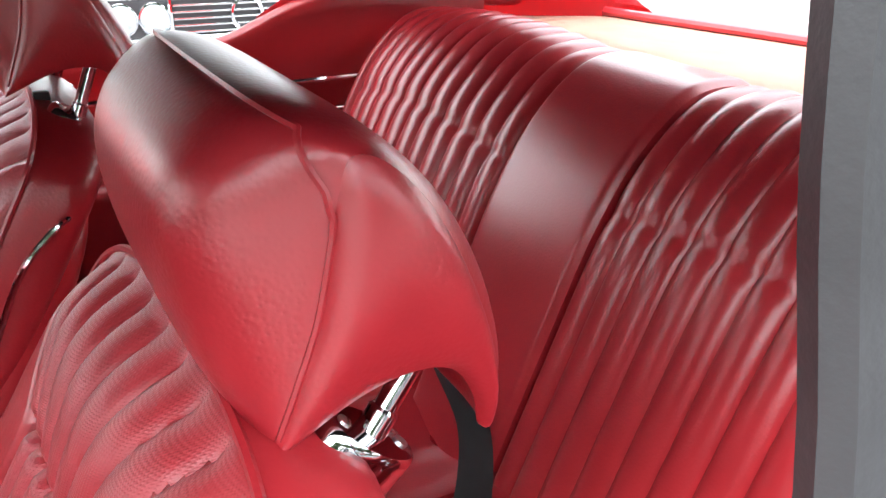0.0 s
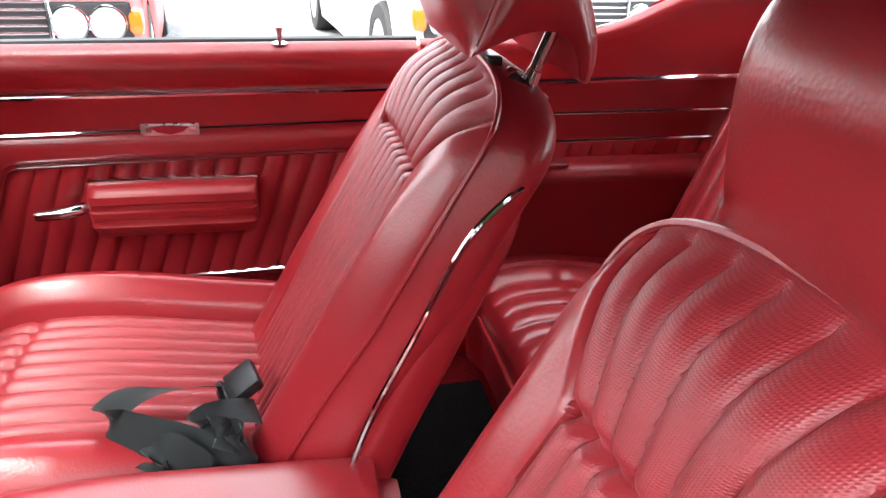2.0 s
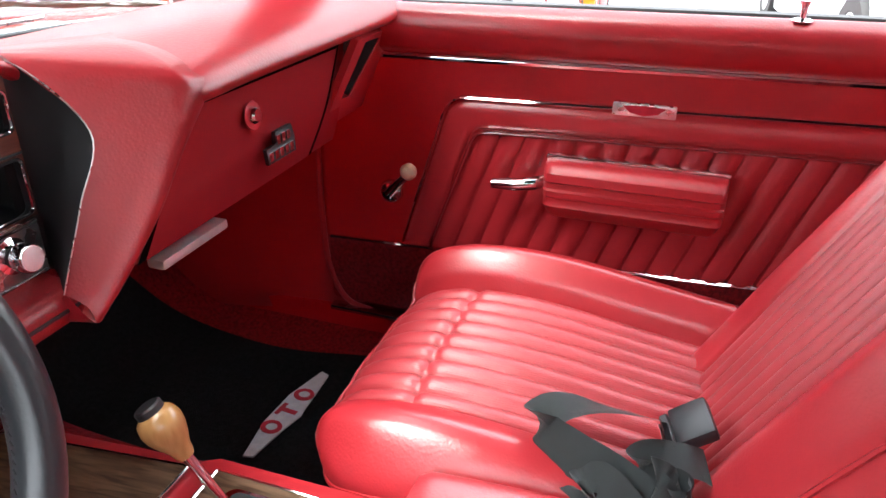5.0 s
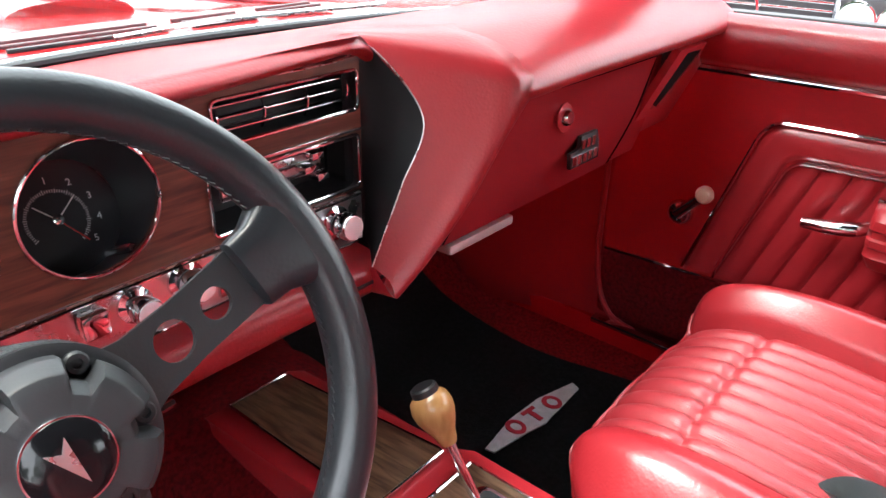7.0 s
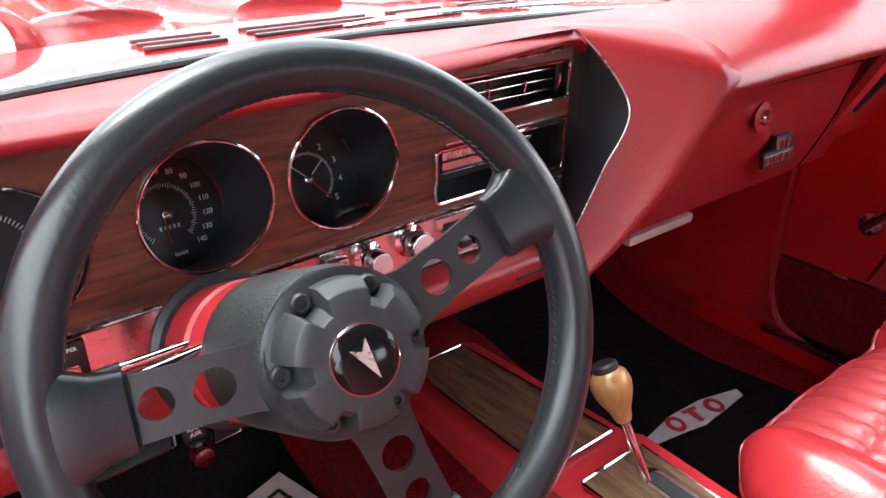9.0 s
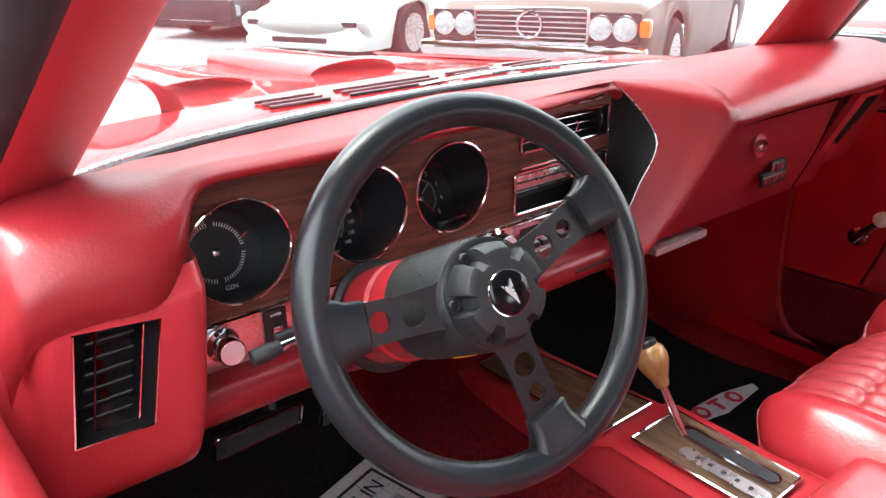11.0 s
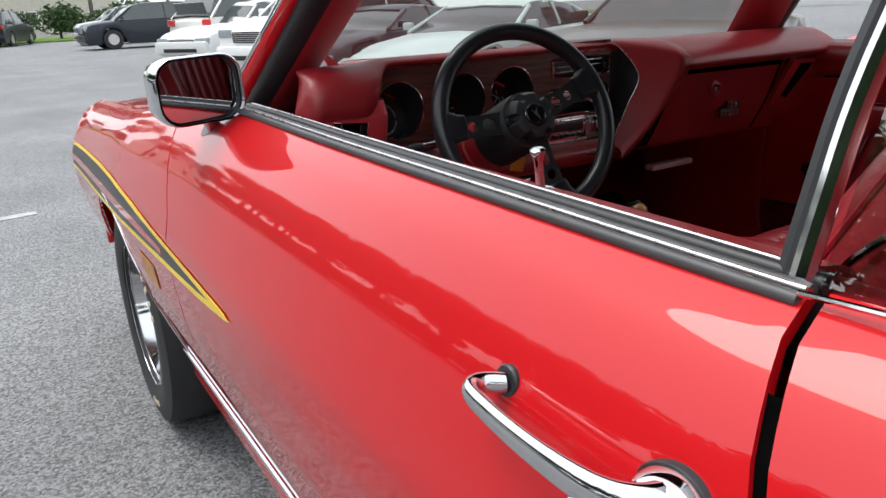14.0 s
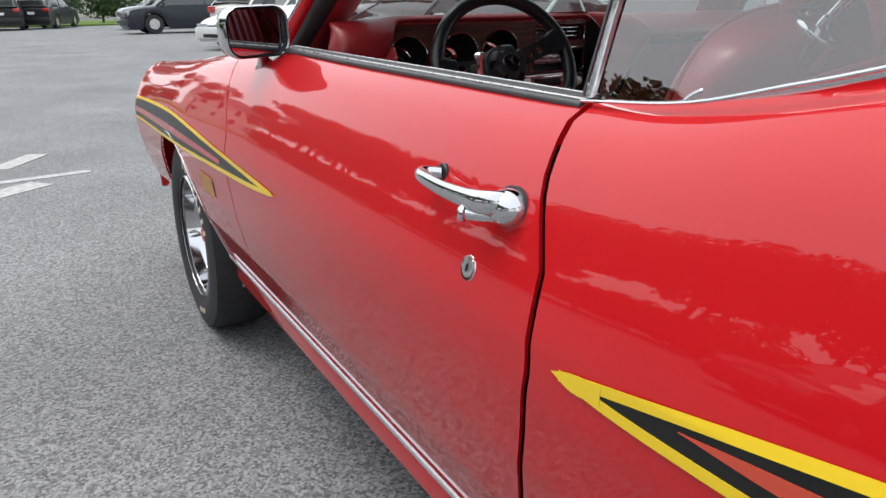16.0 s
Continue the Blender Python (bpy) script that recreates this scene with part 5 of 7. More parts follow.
# walnut plate with three instrument openings and two vent openings
PY = 1.052
GA = [(-0.499, 0.955), (-0.350, 0.959), (-0.224, 0.964)]
VENT = (-0.029, 1.005, 0.168, 0.040)
HEAT = (-0.034, 0.931, 0.178, 0.056)
outline = [(-0.562, 0.888), (0.060, 0.898), (0.060, 1.037), (-0.545, 1.037), (-0.562, 1.02)]
holes = [circle(x, z, 0.0555, 48) for x, z in GA]
for cx, cz, w, h in (VENT, HEAT):
    holes.append([(cx + a, cz + b) for a, b in rounded(w, h, 0.006, 3)])
dp("instrument_plate", holed(outline, holes, (0, PY, 0), (1, 0, 0), (0, 0, 1), 0.004), WALNUT, "dark walnut veneer instrument plate", smooth=False)
names = ("fuel_gauge", "speedometer", "clock_gauge")
for k, (gx, gz) in enumerate(GA):
    ring = dp(names[k], tube(bmesh.new(), [(gx + 0.0555 * math.cos(a), PY - 0.006, gz + 0.0555 * math.sin(a)) for a in np.linspace(0, 2 * math.pi, 57)[:-1]], 0.0017, 8, closed=True), CHROME, ("round fuel, temperature and charge gauge", "round speedometer", "round clock dial")[k])
    off = Vector(((0.0, 0.072, -0.025), (-0.013, 0.072, -0.029), (0.001, 0.072, -0.033))[k])
    rows = []
    for f in (0, 1):
        c = Vector((gx, PY - 0.003, gz)) + off * f
        rows.append([c + Vector((math.cos(a), 0, math.sin(a))) * (0.0555 - 0.003 * f) for a in np.linspace(0, 2 * math.pi, 49)[:-1]])
    dp("gauge_tunnel", skin(rows, ring=True), DIAL, "", ring)
    ax = (-off).normalized()
    u = Vector((1, 0, 0))
    u = (u - ax * u.dot(ax)).normalized()
    v = ax.cross(u)
    c = Vector((gx, PY - 0.003, gz)) + off
    dp("dial_face", turned(bmesh.new(), [(0.054, 0), (0.054, 0.001)], c, ax, 40), DIAL, "black dial", ring)
    c = c + ax * 0.0012
    bm = bmesh.new()
    if k == 0:
        for j in range(64):
            if j % 16 in (0, 15):
                continue
            a = 2 * math.pi * j / 64
            box(bm, c + (u * math.cos(a) + v * math.sin(a)) * 0.0315, (0.0045, 0.0004, 0.0009), 0, 1, Matrix((u, ax, v)).transposed() @ Matrix.Rotation(-a, 3, "Y"))
        dp("dial_scale", bm, MARK, "", ring, False)
        for s, x, y, sz in (("FUEL", -0.010, 0.035, 0.0070), ("TEMP", -0.034, -0.012, 0.0065), ("GEN", 0.008, -0.041, 0.0075), ("F", 0.006, 0.043, 0.006), ("100", -0.030, -0.038, 0.0062)):
            dp("dial_word", lettering(s, sz, c + u * x + v * y, u, v), MARK, "", ring, False)
        dp("pointer", box(bmesh.new(), c + u * 0.036 + v * 0.012 + ax * 0.001, (0.008, 0.0005, 0.0016), 0, 1, Matrix((u, ax, v)).transposed() @ Matrix.Rotation(-0.5, 3, "Y")), NEEDLE, "red pointer", ring)
    elif k == 1:
        for j in range(57):
            a = radians(228 - 276 * j / 56)
            ln = 0.005 if j % 4 == 0 else 0.003
            box(bm, c + (u * math.cos(a) + v * math.sin(a)) * 0.026, (ln, 0.0004, 0.0006), 0, 1, Matrix((u, ax, v)).transposed() @ Matrix.Rotation(-a, 3, "Y"))
        dp("dial_scale", bm, MARK, "", ring, False)
        for j in range(15):
            a = radians(228 - 276 * j / 14)
            dp("dial_number", lettering(str(j * 10), 0.0068, c + (u * math.cos(a) + v * math.sin(a)) * 0.0385, u, v), MARK, "", ring, False)
        dp("odometer", box(bmesh.new(), c + v * -0.011, (0.024, 0.0006, 0.0055), 0, 1, Matrix((u, ax, v)).transposed()), GREYBLACK, "odometer window", ring)
        for j in range(5):
            dp("odometer_bar", box(bmesh.new(), c + v * -0.011 + u * (-0.0085 + 0.0042 * j) + ax * 0.0006, (0.002, 0.0003, 0.0036), 0, 1, Matrix((u, ax, v)).transposed()), MARK, "", ring)
        dp("dial_word", lettering("BRAKE", 0.0042, c + v * -0.036 + u * 0.004, u, v), MARK, "", ring, False)
        dp("pointer", box(bmesh.new(), c + v * -0.012 - u * 0.003 + ax * 0.001, (0.0012, 0.0005, 0.026), 0, 1, Matrix((u, ax, v)).transposed()), NEEDLE, "", ring)
    else:
        for j in range(60):
            a = radians(210 - 265 * j / 59)
            ln = 0.004 if j % 5 == 0 else 0.0025
            box(bm, c + (u * math.cos(a) + v * math.sin(a)) * 0.025, (ln, 0.0004, 0.0006), 0, 1, Matrix((u, ax, v)).transposed() @ Matrix.Rotation(-a, 3, "Y"))
        dp("dial_scale", bm, MARK, "", ring, False)
        for j, s in enumerate("12345"):
            a = radians(88 - 33 * j)
            dp("dial_number", lettering(s, 0.0085, c + (u * math.cos(a) + v * math.sin(a)) * 0.034, u, v), MARK, "", ring, False)
        for a, ln, mt in ((40, 0.026, MARK), (135, 0.022, MARK), (-52, 0.030, NEEDLE)):
            a = radians(a)
            dp("pointer", box(bmesh.new(), c + (u * math.cos(a) + v * math.sin(a)) * ln / 2 + ax * 0.001, (ln, 0.0005, 0.0011), 0, 1, Matrix((u, ax, v)).transposed() @ Matrix.Rotation(-a, 3, "Y")), mt, "", ring)
        dp("setting_knob", turned(bmesh.new(), [(0.0045, 0), (0.0045, 0.05), (0.003, 0.052)], c + u * 0.030 - v * 0.040, ax, 16), CHROME, "small chrome setting knob", ring)
    if k < 3:
        dp("pivot_cap", turned(bmesh.new(), [(0.0048, 0), (0.0048, 0.003), (0.002, 0.0045)], c, ax, 16), CHROME, "", ring)
# air vent and heater control
for nm, (cx, cz, w, h) in (("air_vent", VENT), ("heater_control", HEAT)):
    fr = dp(nm, tube(bmesh.new(), [(cx + a, PY - 0.006, cz + b) for a, b in rounded(w, h, 0.006, 4)], 0.0018, 6, closed=True), CHROME, "chrome-framed " + nm.replace("_", " "))
    rows = [[(cx + a * s, PY - 0.003 + d, cz + b * s) for a, b in rounded(w, h, 0.006, 3)] for s, d in ((1, 0), (0.97, 0.045), (0.5, 0.046), (0.01, 0.046))]
    dp("recess", skin(rows, ring=True), BLACK, "black recess", fr)
    if nm == "air_vent":
        for j in range(3):
            dp("vane", block((cx, PY + 0.006, cz + 0.012 - 0.011 * j), (w - 0.012, 0.010, 0.0018), 0.0006), CHROME, "chrome vane", fr)
        for j in range(4):
            dp("vane_post", tube(bmesh.new(), [(cx - 0.075 + 0.05 * j, PY + 0.006, cz + 0.018), (cx - 0.075 + 0.05 * j, PY - 0.001, cz), (cx - 0.075 + 0.05 * j, PY + 0.006, cz - 0.016)], 0.0016, 6, 8), CHROME, "", fr)
    else:
        dp("slide_plate", block((cx + 0.0, PY + 0.020, cz + 0.006), (0.125, 0.004, 0.030), 0.001), BRUSHED, "brushed slide plate", fr)
        for j, (sx, sz) in enumerate(((0.046, 0.017), (0.036, 0.005), (0.052, -0.006))):
            dp("slide_knob", block((cx + sx - 0.01, PY + 0.004, cz + sz), (0.015, 0.016, 0.007), 0.0015), CHROME, "chrome slide knob", fr)
        for j in range(3):
            dp("slide_slot", block((cx - 0.005, PY + 0.0175, cz + 0.016 - 0.011 * j), (0.115, 0.002, 0.0025), 0), BLACK, "", fr)
dp("vent_strip", block((-0.026, PY - 0.005, 0.964), (0.17, 0.003, 0.003), 0.001), CHROME)
# silver switch strip and lower dash
dp("switch_strip", holed([(-0.562, 0.832), (0.052, 0.842), (0.052, 0.897), (-0.562, 0.887)], [], (0, 1.046, 0), (1, 0, 0), (0, 0, 1), 0.004), BRUSHED, "brushed silver switch strip", smooth=False)
for z in (0.8335, 0.8865):
    dp("strip_edge", tube(bmesh.new(), [(-0.560, 1.0405, z), (0.050, 1.0405, z + 0.010)], 0.0014, 6), CHROME)
dp("lower_dash", sheet([[(x, 1.050, 0.836), (x, 1.018, 0.832), (x, 1.006, 0.820), (x, 1.008, 0.800), (x, 1.030, 0.785), (x, 1.10, 0.775)] for x in (-0.575, -0.3, -0.05, 0.05)], 20, 20, 0.006), PADDED, "red padded lower dash roll")
dp("coin_slot", block((0.0, 1.006, 0.812), (0.09, 0.006, 0.004), 0.001), BLACK)
dp("under_dash", block((-0.25, 1.32, 0.80), (0.62, 0.42, 0.02), 0.004), BLACK, "dark underside of the dash")
dp("under_dash_right", block((0.42, 1.32, 0.82), (0.66, 0.42, 0.02), 0.004), BLACK)


def knob(x, z, r, label, y=1.042, deep=0.026):
    k = dp("dash_knob", turned(bmesh.new(), [(r * 1.25, 0), (r * 1.25, 0.003), (r * 0.62, 0.006), (r * 0.62, 0.012), (r, 0.014), (r, deep), (r * 0.9, deep + 0.002), (r * 0.3, deep + 0.0015)], (x, y, z), (0, -1, 0.08), 28), CHROME, label)
    dp("knob_face", turned(bmesh.new(), [(r * 0.86, 0), (r * 0.86, 0.0012), (r * 0.3, 0.002)], Vector((x, y, z)) + Vector((0, -1, 0.08)).normalized() * (deep + 0.0016), (0, -1, 0.08), 28), SILVER, "turned silver face", k)
    dp("knob_ring", turned(bmesh.new(), [(r * 0.8, 0), (r * 0.8, 0.0015)], (x, y - 0.006, z), (0, -1, 0.08), 24), BLACK, "", k)
    return k


knob(-0.533, 0.863, 0.0145, "round chrome headlight switch knob")
lt = knob(-0.208, 0.874, 0.0125, "round chrome cigarette lighter")
dp("lighter_word", lettering("LIGHTER", 0.0040, (-0.208, 1.0385, 0.8895), (1, 0, 0), (0, 0, 1)), INK, "", lt, False)
knob(-0.160, 0.878, 0.014, "round chrome radio knob")
knob(0.014, 0.874, 0.0145, "round chrome tuning knob")
rad = dp("radio", block((-0.075, 1.041, 0.869), (0.110, 0.006, 0.044), 0.002), CHROME, "chrome radio with dark dial")
dp("radio_dial", block((-0.075, 1.0375, 0.876), (0.09, 0.002, 0.018), 0.001), BLACK, "", rad)
for j in range(5):
    dp("radio_button", block((-0.111 + 0.018 * j, 1.036, 0.857), (0.014, 0.008, 0.008), 0.0015), BLACK, "", rad)
dp("trip_button", block((-0.246, 1.034, 0.876), (0.022, 0.012, 0.022), 0.003), CHROME, "chrome switch on the strip")
wp = dp("wiper_switch", block((-0.474, 1.040, 0.862), (0.026, 0.005, 0.045), 0.002), BLACK, "black wiper switch")
dp("wiper_word", lettering("WIPER", 0.0045, (-0.474, 1.0373, 0.879), (1, 0, 0), (0, 0, 1)), MARK, "", wp, False)
dp("wiper_button", block((-0.474, 1.036, 0.860), (0.012, 0.006, 0.014), 0.002), CHROME, "", wp)
# glovebox side
dp("glove_panel", sheet([[(x, 0.990, 0.980), (x, 0.998, 0.89), (x, 1.016, 0.815), (x, 1.03, 0.797), (x, 1.08, 0.790)] for x in (0.155, 0.4, 0.55, 0.640)], 20, 20, 0.004), HARD, "red panel round the glovebox")


def glove_pt(x, z):
    y = float(np.interp(z, [0.80, 0.815, 0.89, 0.97], [1.025, 1.016, 0.998, 0.990]))
    return (x, y, z)


def glove_sheet(tl, tr, br, bl, out, t):
    rows = []
    for f in np.linspace(0, 1, 5):
        a = (tl[0] + (bl[0] - tl[0]) * f, tl[1] + (bl[1] - tl[1]) * f)
        b = (tr[0] + (br[0] - tr[0]) * f, tr[1] + (br[1] - tr[1]) * f)
        rows.append([(lambda p: (p[0], p[1] - out, p[2]))(glove_pt(a[0] + (b[0] - a[0]) * g, a[1] + (b[1] - a[1]) * g)) for g in np.linspace(0, 1, 6)])
    return sheet(rows, 8, 10, t)


# no recess is cut: a black sheet paints the seam's shade
dp("glove_gap", glove_sheet((0.190, 0.978), (0.610, 0.978), (0.548, 0.806), (0.140, 0.806), 0.0085, 0.002), SHADOWGAP, "black sheet painted as the shaded seam round the lid")
gd = dp("glovebox_lid", glove_sheet((0.204, 0.968), (0.594, 0.966), (0.532, 0.808), (0.150, 0.808), 0.0110, 0.002), HARD, "red glovebox lid")
dp("lock_recess", turned(bmesh.new(), [(0.019, 0.0), (0.0185, 0.0012), (0.014, 0.0014)], (0.348, 0.979, 0.927), (0, -1, 0.1), 28), PADDED, "", gd)
dp("glove_lock", turned(bmesh.new(), [(0.011, 0), (0.011, 0.006), (0.008, 0.010), (0.003, 0.010)], (0.346, 0.9785, 0.928), (0, -1, 0.1), 20), CHROME, "round chrome lock button", gd)
bg = dp("lid_badge", plate(bmesh.new(), [(-0.040, -0.019), (0.032, -0.019), (0.034, 0.004), (0.030, 0.020), (-0.012, 0.020), (-0.016, 0.004), (-0.040, 0.002)], (0.410, 0.9835, 0.870), (1, 0, 0), (0, 0.1, 1), 0.006), BLACK, "small dark badge with bright unreadable figures", gd)
for j in range(3):
    dp("badge_bar", block((0.399 + 0.013 * j, 0.9765, 0.880), (0.0085, 0.003, 0.013), 0.001), CHROME, "", bg)
for j in range(5):
    dp("badge_bar", block((0.378 + 0.0135 * j, 0.9765, 0.861), (0.0095, 0.003, 0.013), 0.001), CHROME, "", bg)
# end pods with tall vents
def pod_x(z):
    return float(np.interp(z, [0.79, 0.97], [-0.716, -0.696])), float(np.interp(z, [0.785, 0.80, 0.82, 0.85, 0.96], [-0.606, -0.602, -0.597, -0.589, -0.574]))


HOLE = [(-0.694, 0.862), (-0.630, 0.858), (-0.610, 0.954), (-0.677, 0.961)]
rows = []
for z, dy in ((0.990, 0.014), (0.972, 0.004), (None, 1), (None, 0), (0.835, 0.0), (0.812, 0.002), (0.797, 0.012), (0.788, 0.034), (0.785, 0.075)):
    if z is None:
        zl, zr, xh = (HOLE[3][1], HOLE[2][1], (HOLE[3][0], HOLE[2][0])) if dy else (HOLE[0][1], HOLE[1][1], (HOLE[0][0], HOLE[1][0]))
        d = 0.0
    else:
        zl = zr = z
        f = (z - 0.86) / 0.098
        xh = (-0.694 + 0.017 * min(max(f, -0.3), 1.1), -0.630 + 0.020 * min(max(f, -0.3), 1.1))
        d = dy
    l, r = pod_x(zl)[0], pod_x(zr)[1]
    low = 0.05 if zl > 0.98 else 0.042 if zl > 0.965 else 0.03 if zl > 0.95 else 0.0
    rows.append([(l - 0.034, 1.07 + d, zl - low), (l - 0.026, 1.01 + d, zl - low), (l - 0.012, 0.970 + d, zl - low * 0.6), (l + 0.002, 0.9575 + d, zl), (xh[0], 0.9565 + d, zl), (xh[1], 0.9565 + d, zr), (r - 0.004, 0.9575 + d, zr), (r + 0.008, 0.966 + d, zr), (r + 0.013, 0.99 + d, zr), (r + 0.016, 1.06, zr)])
g = net(rows, 8 * 5, 9 * 5)
bm = bmesh.new()
grid_v = [[bm.verts.new(q) for q in r] for r in g]
for i in range(40):
    for j in range(45):
        if not (10 <= i < 15 and 20 <= j < 25):
            bm.faces.new((grid_v[i][j], grid_v[i][j + 1], grid_v[i + 1][j + 1], grid_v[i + 1][j]))
bmesh.ops.recalc_face_normals(bm, faces=bm.faces)
pods = {-1: dp("vent_pod", bm, PADDED, "red padded end pod with a tall air vent")}
base = Vector((0, 0.968, 0.972))
right_up = Vector((0, -0.40, 0.917))
RIGHT_HOLE = [(0.633, -0.100), (0.668, -0.106), (0.716, -0.003), (0.653, -0.001)]
pods[1] = dp("vent_pod", holed([(0.598, -0.150), (0.752, -0.150), (0.752, 0.008), (0.618, 0.008)], [RIGHT_HOLE], base, (1, 0, 0), right_up, 0.012), PADDED, "red end pod with a tall air vent")
for sgn in (-1, 1):
    pod, hole = pods[sgn], HOLE if sgn < 0 else RIGHT_HOLE
    up = Vector((0, 0, 1)) if sgn < 0 else right_up
    root = Vector((0, 0.968, 0)) if sgn < 0 else base
    out = Vector((1, 0, 0)).cross(up)
    cxm = sum(p[0] for p in hole) / 4
    at_ = lambda a, b, dd: root + Vector((a, 0, 0)) + up * b + out * dd
    rows = [[at_(cxm + (a - cxm) * s, b, dd) for a, b in hole] for s, dd in ((1.0, 0.0115), (0.92, -0.05), (0.1, -0.05))]
    dp("vent_recess", skin(rows, ring=True), BLACK, "dark vent recess", pod, False)
    dp("vent_rim", tube(bmesh.new(), [at_(a, b, 0.011) for a, b in hole], 0.0016, 6, closed=True), CHROME if sgn < 0 else PADDED, "", pod)
    for j in range(7):
        f = (j + 0.6) / 7.3
        ca = (hole[0][0] + hole[1][0]) / 2 * (1 - f) + (hole[2][0] + hole[3][0]) / 2 * f
        hb = hole[0][1] * (1 - f) + hole[3][1] * f
        dp("louvre", block(at_(ca, hb, -0.012), (0.040 if sgn < 0 else 0.026, 0.018, 0.003), 0.001, 1, Matrix.Rotation(-0.6, 3, "X")), BLACK, "dark louvre", pod)
    if sgn < 0:
        dp("vent_barrel", tube(bmesh.new(), [at_(a, b, 0.004) for a, b in ((-0.676, 0.868), (-0.640, 0.865), (-0.622, 0.950), (-0.659, 0.956))], 0.0011, 6, closed=True), CHROME, "thin bright barrel frame", pod)
dp("pod_trim", tube(bmesh.new(), [(-0.5635, 1.028, 1.015), (-0.562, 1.034, 0.93), (-0.562, 1.034, 0.832)], 0.0025, 6, 20), CHROME, "bright edge strip")
dp("courtesy_lamp", block((0.362, 1.122, 0.716), (0.155, 0.030, 0.016), 0.005, 2), SILVER, "slim chrome courtesy lamp under the dash")
# ram air knob, tag, bracket
rk = dp("pull_knob", turned(bmesh.new(), [(0.006, 0), (0.006, 0.02), (0.011, 0.022), (0.0125, 0.03), (0.010, 0.036), (0.003, 0.037)], (-0.382, 1.10, 0.704), (0, -1, 0), 20), CHROME, "chrome pull knob with a black tag")
dp("knob_tag", block((-0.382, 1.082, 0.726), (0.022, 0.002, 0.026), 0.004), BLACK, "black tag", rk)
dp("tag_word", lettering("RAM\nAIR", 0.0075, (-0.382, 1.0806, 0.726), (1, 0, 0), (0, 0, 1)), MARK, "", rk, False)
dp("dash_bracket", tube(bmesh.new(), [(-0.30, 1.02, 0.775), (-0.20, 1.02, 0.780)], 0.004, 6), CHROME, "chrome rail under the dash")

# ---- steering column and wheel ----
WC = Vector((-0.346, 0.8565, 0.933))
WN = Vector((-0.128, -0.9085, 0.398)).normalized()
WU = Vector((0, 0, 1)).cross(WN).normalized()
if WU.x < 0:
    WU = -WU
WV = WN.cross(WU)
if WV.z < 0:
    WV = -WV
HC = Vector((-0.355, 0.832, 0.943))
col = thing("steering_column", "red steering column with black crackle shroud and two stalks", "steering column", tuple(WC - WN * 0.2))


def cp(name, bm, mat, label="", smooth=True):
    return put(part(name, bm, mat, None, label, smooth), col)


back = Vector((-0.05, 0.887, -0.459)).normalized()
cp("column_tube", turned(bmesh.new(), [(0.049, 0.092), (0.0525, 0.096), (0.0525, 0.130), (0.050, 0.132), (0.050, 0.135), (0.054, 0.138), (0.054, 0.20), (0.060, 0.31)], HC, back, 48), HARD, "red column housing")
cp("column_shroud", turned(bmesh.new(), [(0.050, 0.002), (0.0535, 0.008), (0.0545, 0.095), (0.052, 0.098)], HC, back, 48), CRACKLE, "black crackle-finish shroud")
cp("column_collar", turned(bmesh.new(), [(0.063, 0), (0.063, 0.008), (0.058, 0.012)], HC + back * 0.195, -back, 40), BLACK, "dark collar at the dash")
s0 = HC + back * 0.098 - WU * 0.045 + WV * 0.015
cp("turn_stalk", tube(bmesh.new(), [s0, s0 - WU * 0.07 - WV * 0.008 + WN * 0.008, s0 - WU * 0.122 - WV * 0.014 + WN * 0.013], [0.0042, 0.0042, 0.005], 10, 10), CHROME, "chrome turn signal stalk")
s1 = HC + back * 0.132 - WU * 0.045 + WV * 0.018
cp("tilt_stalk", tube(bmesh.new(), [s1, s1 - WU * 0.05 - WV * 0.004], 0.0036, 10, 6), CHROME, "thin chrome stalk")
cp("stalk_grip", tube(bmesh.new(), [s1 - WU * 0.048 - WV * 0.0038, s1 - WU * 0.100 - WV * 0.011], [0.0045, 0.0065], 12, 6), BLACK, "black stalk grip")
cp("stalk_end", tube(bmesh.new(), [s0 - WU * 0.114 - WV * 0.013 + WN * 0.0125, s0 - WU * 0.141 - WV * 0.0165 + WN * 0.0145], [0.0065, 0.0085, 0.0075], 14, 6), GREYBLACK, "dark stalk end")
cp("key_tag", block((-0.325, 0.900, 0.848), (0.034, 0.002, 0.028), 0.001, 1, Matrix.Rotation(0.25, 3, "Y")), ORANGE, "orange paper tag on the key")
cp("key", tube(bmesh.new(), [(-0.318, 0.900, 0.890), (-0.320, 0.899, 0.87), (-0.323, 0.8985, 0.858)], 0.002, 8, 6), CHROME, "small key")

sw = thing("steering_wheel", "black leather three-spoke steering wheel with drilled spokes", "steering wheel", tuple(WC))


def wp_(name, bm, mat, label="", host=None, smooth=True):
    o = part(name, bm, mat, None, label, smooth)
    o.parent = host or sw
    if not host:
        o.matrix_parent_inverse = Matrix.Translation(-sw.location)
    return o


def W(a, r, h=0.0):
    return WC + (WU * math.cos(a) + WV * math.sin(a)) * r + WN * h


rim_h = 0.018
rim = wp_("rim", tube(bmesh.new(), [W(a, 0.1695, rim_h) for a in np.linspace(0, 2 * math.pi, 121)[:-1]], 0.0158, 24, closed=True), LEATHER, "thick black leather rim")
bm = bmesh.new()
for k in range(170):
    a0 = 2 * math.pi * k / 170
    tube(bm, [W(a0, 0.1540, rim_h + 0.0035), W(a0 + 0.022, 0.1538, rim_h + 0.001)], 0.0007, 5)
tagged(wp_("stitching", bm, BLACK, "black stitches along the rim's inside", rim), kind="stuff")
